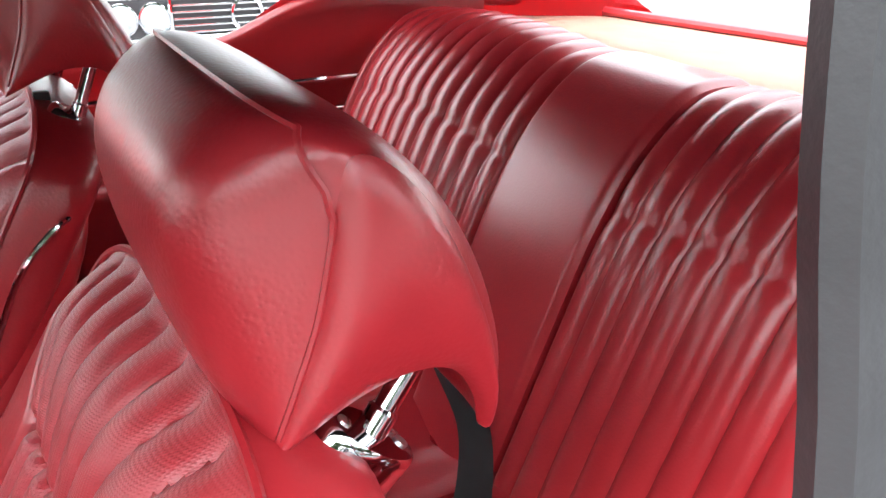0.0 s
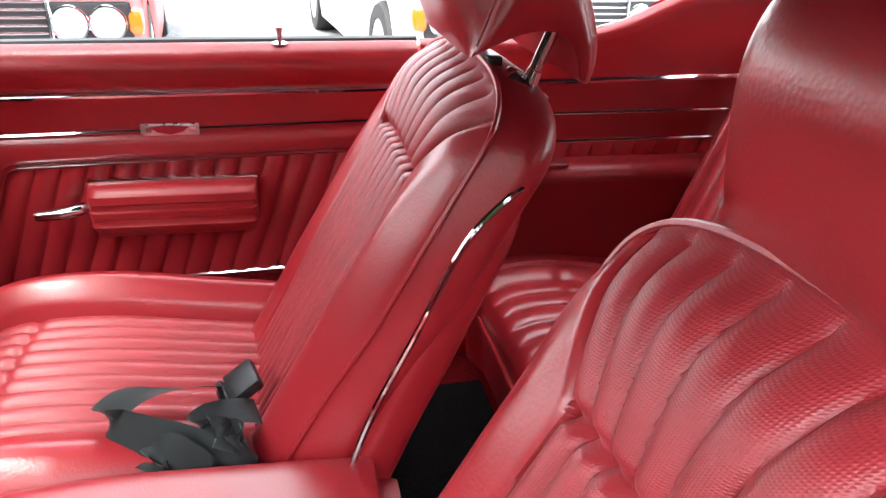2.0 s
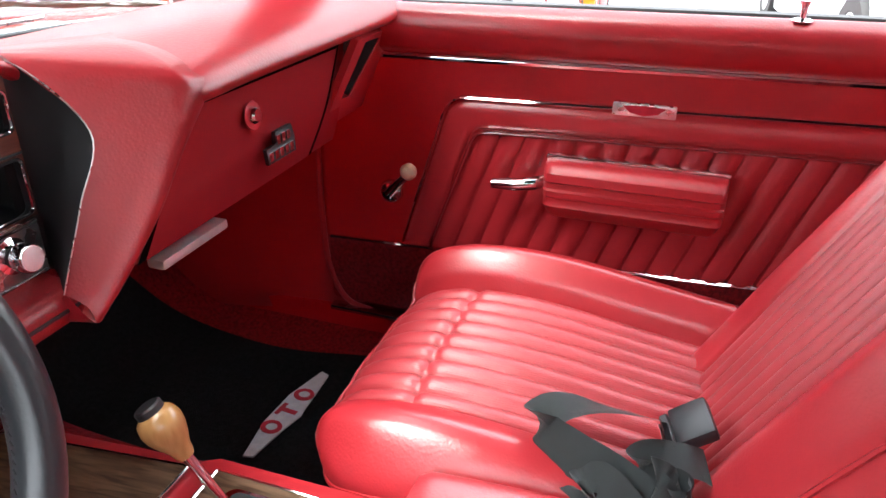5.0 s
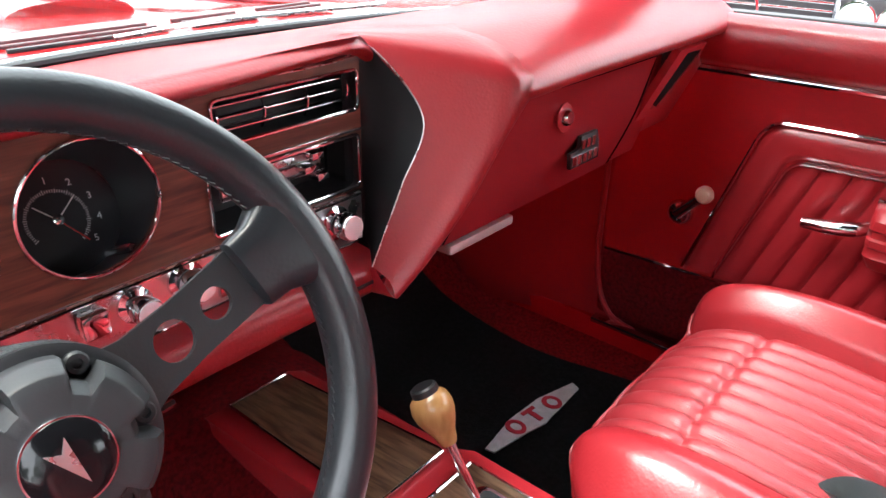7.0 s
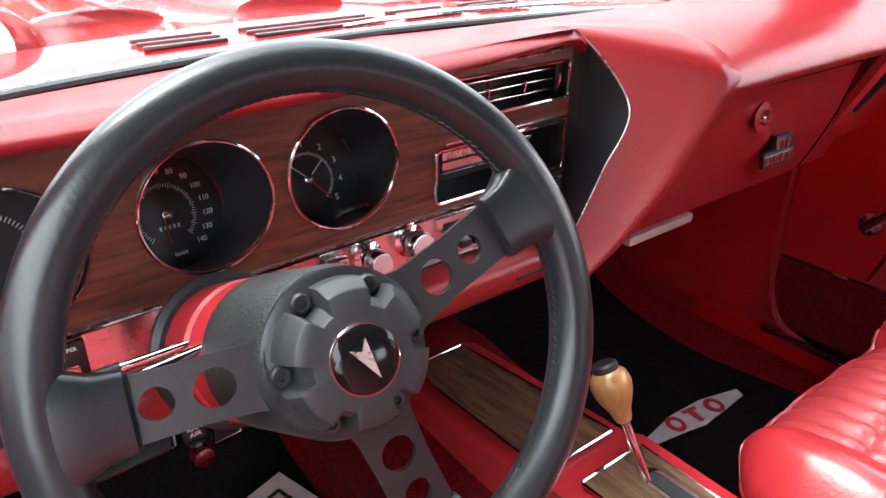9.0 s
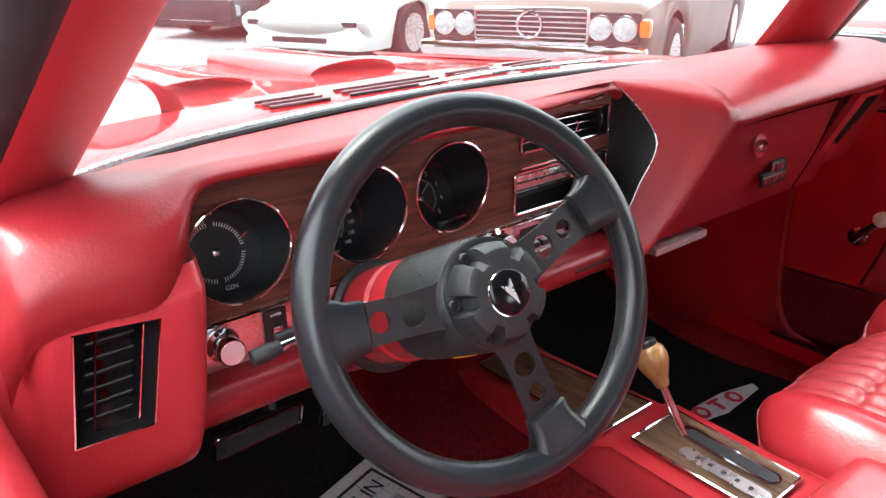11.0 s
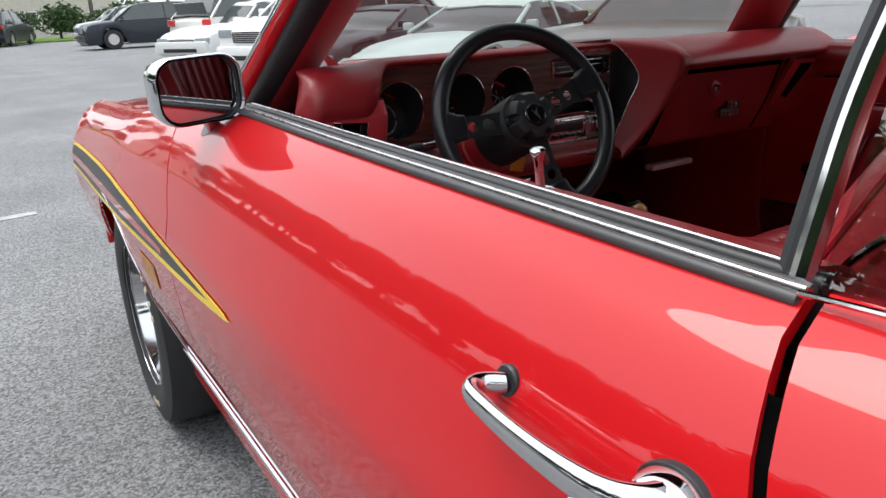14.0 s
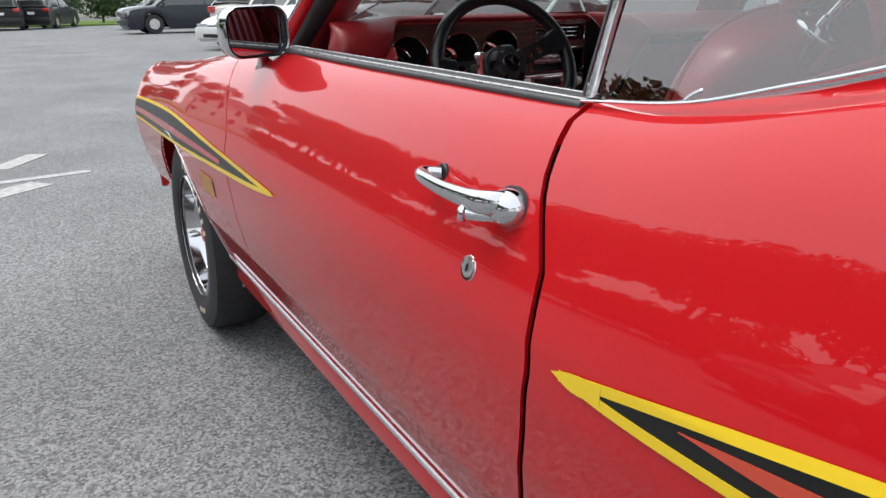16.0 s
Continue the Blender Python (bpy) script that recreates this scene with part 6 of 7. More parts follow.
def H(a, r, h=0.0):
    return HC + (WU * math.cos(a) + WV * math.sin(a)) * r + WN * h


for ang in (180.0, 22.5, -75.5):
    a = radians(ang)
    u = (W(a, 0.1695, rim_h - 0.004) - HC).normalized()
    v = (WV * math.cos(a) - WU * math.sin(a))
    v = (v - u * v.dot(u)).normalized()
    reach = (W(a, 0.1695, rim_h - 0.004) - HC).length
    nn_ = u.cross(v)
    ol = [(0.034, -0.026), (0.055, -0.020), (0.085, -0.0185), (reach - 0.03, -0.0200), (reach - 0.03, 0.0200), (0.085, 0.0185), (0.055, 0.020), (0.034, 0.026)]
    sp_ = wp_("spoke", holed(ol, [circle(0.076, 0, 0.0118, 28), circle(0.107, 0, 0.0095, 28)], tuple(HC), u, v, 0.004), BLACK, "black drilled metal spoke", smooth=False)
    rows = []
    for f, w_, h_ in ((0.046, 0.0205, 0.004), (0.044, 0.0225, 0.008), (0.029, 0.0240, 0.011), (0.016, 0.0300, 0.0145), (0.006, 0.0370, 0.0150)):
        c = HC + u * (reach - f) + nn_ * 0.003
        rows.append([c + v * (w_ * x) + nn_ * (h_ * y) for x, y in rounded(2, 2, 0.55, 4)])
    wp_("spoke_pad", skin(rows, ring=True, caps=True), LEATHER, "leather-wrapped spoke end", sp_)
wp_("hub_plate", turned(bmesh.new(), [(0.0515, -0.004), (0.0515, 0.004), (0.048, 0.006)], HC, WN, 48), BLACK, "black hub plate")
rows = []
for h_, s_, deep in ((0.005, 1.0, 1), (0.019, 1.0, 1), (0.0225, 0.985, 1), (0.0300, 0.885, 1.0), (0.0318, 0.868, 1.0), (0.0327, 0.845, 0.97), (0.0333, 0.70, 0.6), (0.0335, 0.42, 0)):
    row = []
    for k in range(216):
        a = 2 * math.pi * k / 216
        m_ = abs(((a - radians(62)) / (math.pi / 3) + 0.5) % 1.0 - 0.5) * math.pi / 3
        r = 0.0460 - 0.0112 * deep * (1 - smooth01(0.13, 0.215, m_))
        row.append(H(a, r * s_, h_))
    rows.append(row)
pad = wp_("hub_pad", skin(rows, ring=True, caps=True), GREYBLACK, "dark grey six-lobed hub cap")
for k in range(6):
    a = radians(62 + 60 * k)
    wp_("hub_bolt", turned(bmesh.new(), [(0.0062, 0), (0.0062, 0.004), (0.005, 0.0055), (0.0028, 0.0055), (0.0025, 0.003)], H(a, 0.0420, 0.006), WN, 16), BLACK, "black hub bolt")
em = wp_("hub_emblem", turned(bmesh.new(), [(0.0205, 0.0), (0.0205, 0.0022), (0.0200, 0.0030), (0.0185, 0.0040), (0.015, 0.0050), (0.010, 0.0057), (0.005, 0.0060), (0.001, 0.0061)], H(0, 0, 0.0325), WN, 40), ENAMEL, "round glossy black emblem")
wp_("emblem_ring", tube(bmesh.new(), [H(a, 0.0205, 0.0345) for a in np.linspace(0, 2 * math.pi, 41)[:-1]], 0.0009, 6, closed=True), CHROME, "thin bright ring", em)
ea = radians(25)
eu, ev = WU * math.cos(ea) + WV * math.sin(ea), WV * math.cos(ea) - WU * math.sin(ea)
wp_("emblem_dart", plate(bmesh.new(), [(0.0, -0.0125), (0.0057, 0.0112), (0.0, 0.0060), (-0.0057, 0.0112)], tuple(HC + WN * 0.0385), eu, ev, 0.0014), BRUSHED, "plain silver dart", em, False)

# ---- centre console ----
con = thing("centre_console", "red centre console with walnut plates and a padded lid", "console", (0.045, 0.8, 0.5))
CX = 0.045


def kp(name, bm, mat, label="", host=None, smooth=True):
    o = part(name, bm, mat, None, label, smooth)
    o.parent = host or con
    if not host:
        o.matrix_parent_inverse = Matrix.Translation(-con.location)
    return o


rows = []
for y, w, z in ((1.30, 0.072, 0.505), (1.26, 0.078, 0.522), (1.10, 0.080, 0.533), (0.96, 0.080, 0.545), (0.93, 0.078, 0.560), (0.70, 0.078, 0.562), (0.67, 0.080, 0.575), (0.64, 0.082, 0.590), (0.25, 0.082, 0.60), (0.20, 0.078, 0.58)):
    rows.append([(CX - w - 0.022, y, 0.36), (CX - w - 0.010, y, z - 0.05), (CX - w, y, z - 0.008), (CX - w + 0.010, y, z), (CX + w - 0.010, y, z), (CX + w, y, z - 0.008), (CX + w + 0.010, y, z - 0.05), (CX + w + 0.022, y, 0.36)])
bm = skin([[tuple(p) for p in curve(r, 28)] for r in rows])
bmesh.ops.recalc_face_normals(bm, faces=bm.faces)
kp("console_body", bm, HARD, "red moulded console body")


def top_plate(name, y0, y1, w0, w1, z0, z1, mat, label, rim=0.004):
    """A veneered plate with a bright rim, lying along the console's top."""
    rows = [[(CX + (w0 + (w1 - w0) * f) * s, y0 + (y1 - y0) * f, z0 + (z1 - z0) * f) for s in (-1, 1)] for f in (0, 1)]
    bm = skin(rows)
    bmesh.ops.solidify(bm, geom=bm.faces, thickness=0.004)
    bmesh.ops.recalc_face_normals(bm, faces=bm.faces)
    p = kp(name, bm, mat, label, None, False)
    loop = [rows[0][0], rows[0][1], rows[1][1], rows[1][0]]
    pts = []
    for a, b in zip(loop, loop[1:] + loop[:1]):
        pts += [tuple(np.array(a) * (1 - f) + np.array(b) * f) for f in np.linspace(0.02, 0.98, 5)]
    kp("plate_rim", tube(bmesh.new(), pts, 0.0022, 6, closed=True), CHROME, "bright rim", p)
    return p


top_plate("front_plate", 1.262, 0.965, 0.050, 0.062, 0.530, 0.552, WALNUT_LIGHT, "light walnut plate on the console")
sh = top_plate("shifter_plate", 0.915, 0.715, 0.054, 0.050, 0.569, 0.570, WALNUT_LIGHT, "walnut shifter plate with chrome rim")
bm = plate(bmesh.new(), [(x, y) for x, y in rounded(0.030, 0.155, 0.014, 6)], (CX + 0.018, 0.805, 0.5712), (1, 0, 0), (0, 1, 0), 0.0014)
kp("shifter_gate", bm, CHROME, "chrome shifter gate", sh)
bm = plate(bmesh.new(), [(x, y) for x, y in rounded(0.020, 0.142, 0.009, 6)], (CX + 0.018, 0.802, 0.5728), (1, 0, 0), (0, 1, 0), 0.0008)
kp("gate_slot", bm, BLACK, "dark slot", sh)
bm = plate(bmesh.new(), [(x, y) for x, y in rounded(0.024, 0.135, 0.012, 6)], (CX - 0.022, 0.785, 0.5712), (1, 0, 0), (0, 1, 0), 0.0014)
kp("gear_indicator", bm, BRUSHED, "brushed gear indicator strip", sh)
for j in range(5):
    kp("indicator_bar", block((CX - 0.022, 0.745 + 0.02 * j, 0.5728), (0.007, 0.006, 0.0006), 0), INK, "", sh)
lid = upholstery([(0.225, 0.605), (0.35, 0.612), (0.52, 0.618), (0.672, 0.612)], (0.080, 0.080, 0.080, 0.078), (0.024, 0.024, 0.024, 0.022), (0.01, 0.01), 1, -1.0, (0.04, 0.06), 4.5, xc=CX + 0.004, bolster=0.0, groove=0.0, levels=40, around=80)
kp("console_lid", lid, VINYL, "padded red vinyl lid")

shifter = thing("gear_shifter", "chrome gear stick with a turned wooden knob", "gear stick", (0.054, 0.872, 0.566))
A0, A1 = Vector((0.054, 0.868, 0.566)), Vector((0.045, 0.914, 0.650))
put(part("stick", tube(bmesh.new(), [A0, A1], 0.0062, 14), CHROME, None, "chrome stick"), shifter)
d = (A1 - A0).normalized()
put(part("knob", turned(bmesh.new(), [(0.009, -0.004), (0.0115, 0.002), (0.013, 0.010), (0.019, 0.022), (0.0235, 0.034), (0.0245, 0.044), (0.0215, 0.055), (0.0155, 0.060)], A1 - d * 0.010, d, 32), KNOBWOOD, None, "turned light wood knob"), shifter)
put(part("knob_cap", turned(bmesh.new(), [(0.0155, 0), (0.0155, 0.008), (0.013, 0.010), (0.003, 0.0095)], A1 + d * 0.049, d, 28), BLACK, None, "black shift pattern cap"), shifter)

# ---- floor mats, paper, pedals, belts ----


def draped(name, pts, lift, t, mat, label, cat, nu=30, nv=30, wave=0.0):
    """A mat lying over the floor."""
    g = net(pts, nu, nv)
    for i, r in enumerate(g):
        for p in r:
            p[2] += lift + wave * noise.noise(Vector((p[0] * 7, p[1] * 7, 1.3)))
    bm = skin(g)
    bmesh.ops.solidify(bm, geom=bm.faces, thickness=t)
    bmesh.ops.recalc_face_normals(bm, faces=bm.faces)
    return tagged(part(name, bm, mat, None, label), category=cat)


FL = {0.88: 0.328, 1.0: 0.328, 1.15: 0.329, 1.30: 0.338, 1.42: 0.385, 1.50: 0.52}
draped("floor_mat", [[(xa + (xb_ - xa) * f, y, z) for f in (0, 0.33, 0.66, 1)] for (y, z), (xa, xb_) in zip(FL.items(), ((0.215, 0.69), (0.215, 0.665), (0.205, 0.635), (0.19, 0.635), (0.18, 0.62), (0.18, 0.56)))], 0.016, 0.010, MAT, "black looped floor mat with a pale patch on the passenger side", "floor mat")
draped("floor_mat", [[(xa + (xb_ - xa) * f, y, z) for f in (0, 0.33, 0.66, 1)] for (y, z), (xa, xb_) in zip(FL.items(), ((-0.70, -0.17), (-0.70, -0.165), (-0.70, -0.165), (-0.68, -0.165), (-0.66, -0.17), (-0.62, -0.18)))], 0.016, 0.010, MAT, "black looped floor mat on the driver's side", "floor mat")
draped("floor_mat", [[(x, y, z) for x in (0.22, 0.4, 0.62)] for y, z in ((-0.05, 0.35), (0.1, 0.345), (0.30, 0.345))], 0.012, 0.010, MAT, "black floor mat behind the passenger seat", "floor mat")
patch = thing("mat_patch", "pale grey woven patch with red letter shapes on the floor mat", "patch", (0.448, 1.045, 0.352))
pu, pv = Vector((0.255, -0.026, 0)).normalized(), Vector((0.026, 0.255, 0)).normalized()
put(part("patch_cloth", plate(bmesh.new(), [(-0.125, -0.004), (-0.120, -0.020), (-0.04, -0.025), (0.0, -0.031), (0.02, -0.026), (0.05, -0.022), (0.120, -0.010), (0.125, 0.008), (0.04, 0.022), (-0.04, 0.018)], (0.448, 1.045, 0.3545), pu, pv, 0.003), PALEGREY, None, "pale grey cloth", False), patch)
for cx, shape in ((-0.048, "g"), (0.0, "t"), (0.050, "o")):
    at = Vector((0.448, 1.045, 0.358)) + pu * cx - pv * 0.003
    if shape == "t":
        bm = bmesh.new()
        plate(bm, [(-0.016, 0.010), (0.016, 0.010), (0.016, 0.018), (-0.016, 0.018)], at, pu, pv, 0.001)
        plate(bm, [(-0.005, -0.018), (0.005, -0.018), (0.005, 0.010), (-0.005, 0.010)], at, pu, pv, 0.001)
    else:
        bm = holed([(x, y * 1.15) for x, y in circle(0, 0, 0.017, 24)], [[(x, y * 1.2) for x, y in circle(0.001, 0, 0.009, 20)]], at, pu, pv, 0.001)
    put(part("letter_shape", bm, PATCHRED, None, "red letter shape", False), patch)

paper = thing("paper_mat", "printed white paper mat with a black border, lying on carpet", "paper mat", (-0.26, 1.2, 0.35))
PO, PU, PV = Vector((-0.205, 1.327, 0.386)), Vector((-0.242, -0.075, -0.004)).normalized(), Vector((0.045, -0.32, -0.028)).normalized()
PV = (PV - PU * PV.dot(PU)).normalized()


def paper_sheet(a0, a1, b0, b1, lift, t=0.0006):
    g = [[PO + PU * a + PV * b + Vector((0, 0, lift + 0.0015 * math.sin(a * 16 + b * 5) + 0.001 * math.sin(b * 21))) for b in np.linspace(b0, b1, 24)] for a in np.linspace(a0, a1, 24)]
    bm = skin(g)
    bmesh.ops.solidify(bm, geom=bm.faces, thickness=t)
    bmesh.ops.recalc_face_normals(bm, faces=bm.faces)
    return bm


put(part("sheet", paper_sheet(0, 0.38, 0, 0.42, 0.0), PAPER, None, "white paper"), paper)
for a0, a1, b0, b1 in ((0.024, 0.030, 0.024, 0.40), (0.030, 0.36, 0.024, 0.030)):
    put(part("border_line", paper_sheet(a0, a1, b0, b1, 0.0014), INK, None, "black border line"), paper)
for k in range(1, 14):
    put(part("grid_line", paper_sheet(0.03 + 0.022 * k, 0.0306 + 0.022 * k, 0.03, 0.38, 0.0012), GREYBLACK, None), paper)
for k in range(1, 12):
    put(part("grid_line", paper_sheet(0.03, 0.35, 0.03 + 0.022 * k, 0.0306 + 0.022 * k, 0.0012), GREYBLACK, None), paper)
bm = lettering("THANKS FOR COMING IN", 0.040, PO + PU * 0.268 + PV * 0.060 + Vector((0, 0, 0.0042)), -PU, -PV, 0.0, 0.95)
put(part("words", bm, INK, None, "bold black words", False), paper)
put(part("printed_map", paper_sheet(0.045, 0.18, 0.10, 0.36, 0.0016), PALEGREY, None, "grey speckled print"), paper)

ped = thing("brake_pedal", "wide black rubber brake pedal with a bright rim", "pedal", (-0.43, 1.30, 0.59))
rt = Matrix.Rotation(radians(28), 3, "X") @ Matrix.Rotation(radians(-4), 3, "Y")
put(part("pedal_pad", block((-0.430, 1.255, 0.588), (0.128, 0.012, 0.054), 0.005, 2, rt), RUBBER, None, "black rubber pad"), ped)
put(part("pedal_rim", tube(bmesh.new(), [Vector((-0.430, 1.250, 0.588)) + rt @ Vector((a, 0, b)) for a, b in rounded(0.134, 0.060, 0.010, 4)], 0.003, 8, closed=True), CHROME, None, "bright rim"), ped)
put(part("pedal_arm", tube(bmesh.new(), [(-0.40, 1.27, 0.60), (-0.37, 1.33, 0.72), (-0.36, 1.36, 0.82)], 0.008, 8, 8), BLACK, None), ped)
gas = thing("accelerator_pedal", "tall black accelerator pedal with a bright rim", "pedal", (-0.278, 1.33, 0.5))
put(part("pedal_pad", block((-0.279, 1.305, 0.543), (0.040, 0.010, 0.112), 0.004, 2, rt), RUBBER, None, "black rubber pad"), gas)
put(part("pedal_rim", tube(bmesh.new(), [Vector((-0.279, 1.300, 0.543)) + rt @ Vector((a, 0, b)) for a, b in ((-0.018, -0.058), (0.022, -0.058), (0.018, 0.058), (-0.024, 0.058))], 0.0028, 8, closed=True), CHROME, None, "bright rim"), gas)


def ribbon(pts, w, ups, n=60, t=0.0014):
    """A strap along places, its width turned to ups at each."""
    p, q = curve(pts, n), curve(ups, n)
    g = []
    for k in range(n + 1):
        d = Vector(p[min(k + 1, n)] - p[max(k - 1, 0)]).normalized()
        s = Vector(q[k])
        s = (s - d * s.dot(d)).normalized() * w / 2
        g.append([Vector(p[k]) - s, Vector(p[k]) - s * 0.4, Vector(p[k]) + s * 0.4, Vector(p[k]) + s])
    bm = skin(g)
    bmesh.ops.solidify(bm, geom=bm.faces, thickness=t)
    bmesh.ops.recalc_face_normals(bm, faces=bm.faces)
    return bm


belt_p = thing("seat_belt", "black lap belt lying in loops on the passenger cushion", "seat belt", (0.280, 0.440, 0.588))
FLAT, TALL = (0.76, 0.13, -0.55), (0.60, 0.10, 0.78)
for pts, ups, w in (([(0.248, 0.419, 0.662), (0.242, 0.452, 0.668), (0.239, 0.497, 0.668), (0.236, 0.533, 0.662), (0.228, 0.553, 0.652), (0.208, 0.549, 0.643), (0.191, 0.512, 0.638), (0.173, 0.471, 0.636), (0.152, 0.431, 0.632), (0.140, 0.404, 0.632), (0.152, 0.385, 0.636), (0.172, 0.392, 0.640)],
                     [FLAT, FLAT, (0.8, 0.1, -0.35), (0.85, 0.1, 0.1), (0.8, 0.2, 0.5), TALL, TALL, TALL, TALL, (0.5, 0.3, 0.8), (0.3, 0.4, 0.9), (0.2, 0.2, 1)], 0.050),
                    ([(0.129, 0.433, 0.620), (0.140, 0.454, 0.632), (0.152, 0.478, 0.640), (0.150, 0.491, 0.632), (0.138, 0.500, 0.622)],
                     [(0.45, 0.35, 0.85), (0.5, 0.2, 0.8), (0.6, -0.2, 0.7), (0.55, -0.45, 0.6), (0.5, -0.6, 0.5)], 0.046),
                    ([(0.215, 0.372, 0.640), (0.205, 0.392, 0.652), (0.197, 0.424, 0.654), (0.186, 0.440, 0.646), (0.172, 0.424, 0.640), (0.166, 0.400, 0.642), (0.150, 0.388, 0.634)],
                     [(0.8, 0.3, 0.3), (0.85, 0.3, 0.2), (0.8, 0.4, 0.3), TALL, TALL, (0.6, 0.3, 0.7), (0.5, 0.5, 0.6)], 0.044),
                    ([(0.176, 0.412, 0.646), (0.168, 0.424, 0.654), (0.158, 0.416, 0.656), (0.156, 0.402, 0.648), (0.166, 0.396, 0.642)],
                     [(0.7, 0.3, 0.5)] * 5, 0.040)):
    put(part("strap", ribbon(pts, w, ups, 90), WEB, None, "black webbing"), belt_p)
turn = Matrix.Rotation(0.25, 3, "Z") @ Matrix.Rotation(-0.55, 3, "X")
put(part("buckle", block((0.262, 0.392, 0.656), (0.060, 0.046, 0.017), 0.005, 2, turn), BLACK, None, "black plastic buckle"), belt_p)
put(part("buckle_plate", block((0.242, 0.416, 0.651), (0.058, 0.010, 0.012), 0.002, 1, turn), BLACK, None, "black buckle slot"), belt_p)
put(part("buckle_tongue", block((0.236, 0.421, 0.648), (0.048, 0.003, 0.004), 0.001, 1, turn), BRUSHED, None, "metal buckle tongue"), belt_p)
belt_r = thing("seat_belt", "black rear lap belt with its buckle hanging over the bench edge", "seat belt", (0.2, -0.1, 0.58))
put(part("strap", ribbon([(0.30, -0.46, 0.640), (0.27, -0.32, 0.610), (0.26, -0.18, 0.612), (0.255, -0.07, 0.600), (0.25, -0.030, 0.555)], 0.046, [(1, 0, 0.1)] * 5), WEB, None, "black webbing"), belt_r)
put(part("buckle", block((0.25, -0.018, 0.535), (0.058, 0.030, 0.075), 0.008, 2), BLACK, None, "black plastic buckle"), belt_r)
belt_s = thing("seat_belt", "black belt strap lying on the rear bench", "seat belt", (0.5, -0.35, 0.6))
put(part("strap", ribbon([(0.42, -0.44, 0.62), (0.52, -0.40, 0.612), (0.60, -0.34, 0.60)], 0.046, [(0.3, 1, 0.1)] * 3), WEB, None, "black webbing"), belt_s)
belt_d = thing("seat_belt", "black belt strap on the floor behind the driver's seat", "seat belt", (-0.2, -0.3, 0.6))
put(part("strap", ribbon([(0.05, -0.43, 0.66), (-0.08, -0.40, 0.625), (-0.22, -0.30, 0.620), (-0.34, -0.18, 0.625)], 0.050, [(0.5, 0.8, 0.1)] * 4), WEB, None, "black webbing"), belt_d)

# ---- painted stripes on the body side ----


def on_side(y, z, out=0.0016):
    """A place on the outer left body side."""
    k = min(max((z - 0.36) / 0.624, 0), 1)
    z0 = z
    for _ in range(6):
        k = (z0 - 0.36) / 0.624
        z0 = z - (belt(y) - 0.984) * max(k, 0) ** 1.5
    k = (z0 - 0.36) / 0.624
    x = side(z0) - 0.030 * smooth01(1.6, 2.8, y) * (0.4 + 0.6 * k) - 0.02 * smooth01(-0.8, -2.0, y)
    x += 0.010 * math.exp(-((y + 0.75) / 0.45) ** 2) * math.exp(-((z0 - 0.72) / 0.14) ** 2)
    return (-x - out, y, z)


def band(name, upper, lower, mat, parent, label, out=0.0016, n=60, m=6):
    """A painted band between two lines of (y, z) places."""
    a, b = curve(upper, n), curve(lower, n)
    bm = skin([[on_side(*(a[k] * (1 - f) + b[k] * f), out) for f in np.linspace(0, 1, m + 1)] for k in range(n + 1)])
    bmesh.ops.recalc_face_normals(bm, faces=bm.faces)
    bmesh.ops.solidify(bm, geom=bm.faces, thickness=0.0006)
    bmesh.ops.recalc_face_normals(bm, faces=bm.faces)
    return part(name, bm, mat, parent, label)


def inset(a, b, f):
    return [tuple(np.array(p) * (1 - f) + np.array(q) * f) for p, q in zip(a, b)]


U = [(0.786, 0.731), (0.95, 0.738), (1.20, 0.748), (1.55, 0.762), (1.90, 0.767), (2.40, 0.748), (2.74, 0.730)]
L = [(0.786, 0.729), (0.95, 0.716), (1.20, 0.704), (1.55, 0.689), (1.90, 0.677), (2.40, 0.660), (2.74, 0.650)]
band("stripe_fill", inset(U, L, 0.46)[2:], inset(U, L, 0.72)[2:], PAINT, car, "red core between the black bands", 0.0022)
band("stripe", U, L, STRIPE, car, "black stripe with yellow edges", 0.0018)
band("stripe_edge", [(y, z + 0.004) for y, z in U], [(y, z - 0.006) for y, z in U], YELLOW, car, "yellow stripe edge", 0.0026)
band("stripe_edge", [(y, z + 0.006) for y, z in L], [(y, z - 0.004) for y, z in L], YELLOW, car, "yellow stripe edge", 0.0026)
band("stripe_tip", [(0.766, 0.7302), (0.80, 0.735), (0.86, 0.738)], [(0.766, 0.7295), (0.80, 0.726), (0.86, 0.726)], YELLOW, car, "yellow stripe tip", 0.0030, 12, 3)
U2 = [(-0.131, 0.751), (-0.22, 0.770), (-0.34, 0.795), (-0.48, 0.822), (-0.65, 0.848), (-0.9, 0.87)]
L2 = [(-0.131, 0.749), (-0.22, 0.745), (-0.34, 0.748), (-0.48, 0.756), (-0.65, 0.77), (-0.9, 0.79)]
band("stripe", U2, L2, STRIPE, car, "black rear stripe with yellow edges", 0.0018)
band("stripe_edge", [(y, z + 0.004) for y, z in U2], [(y, z - 0.007) for y, z in U2], YELLOW, car, "yellow stripe edge", 0.0026)
band("stripe_edge", [(y, z + 0.007) for y, z in L2], [(y, z - 0.004) for y, z in L2], YELLOW, car, "yellow stripe edge", 0.0026)
band("stripe_tip", [(-0.120, 0.7503), (-0.15, 0.760), (-0.19, 0.766)], [(-0.120, 0.7497), (-0.15, 0.742), (-0.19, 0.746)], YELLOW, car, "yellow stripe tip", 0.0030, 12, 3)
ORED = material("orange red stripe fill", (0.55, 0.05, 0.015), 0.3, coat=1.0)
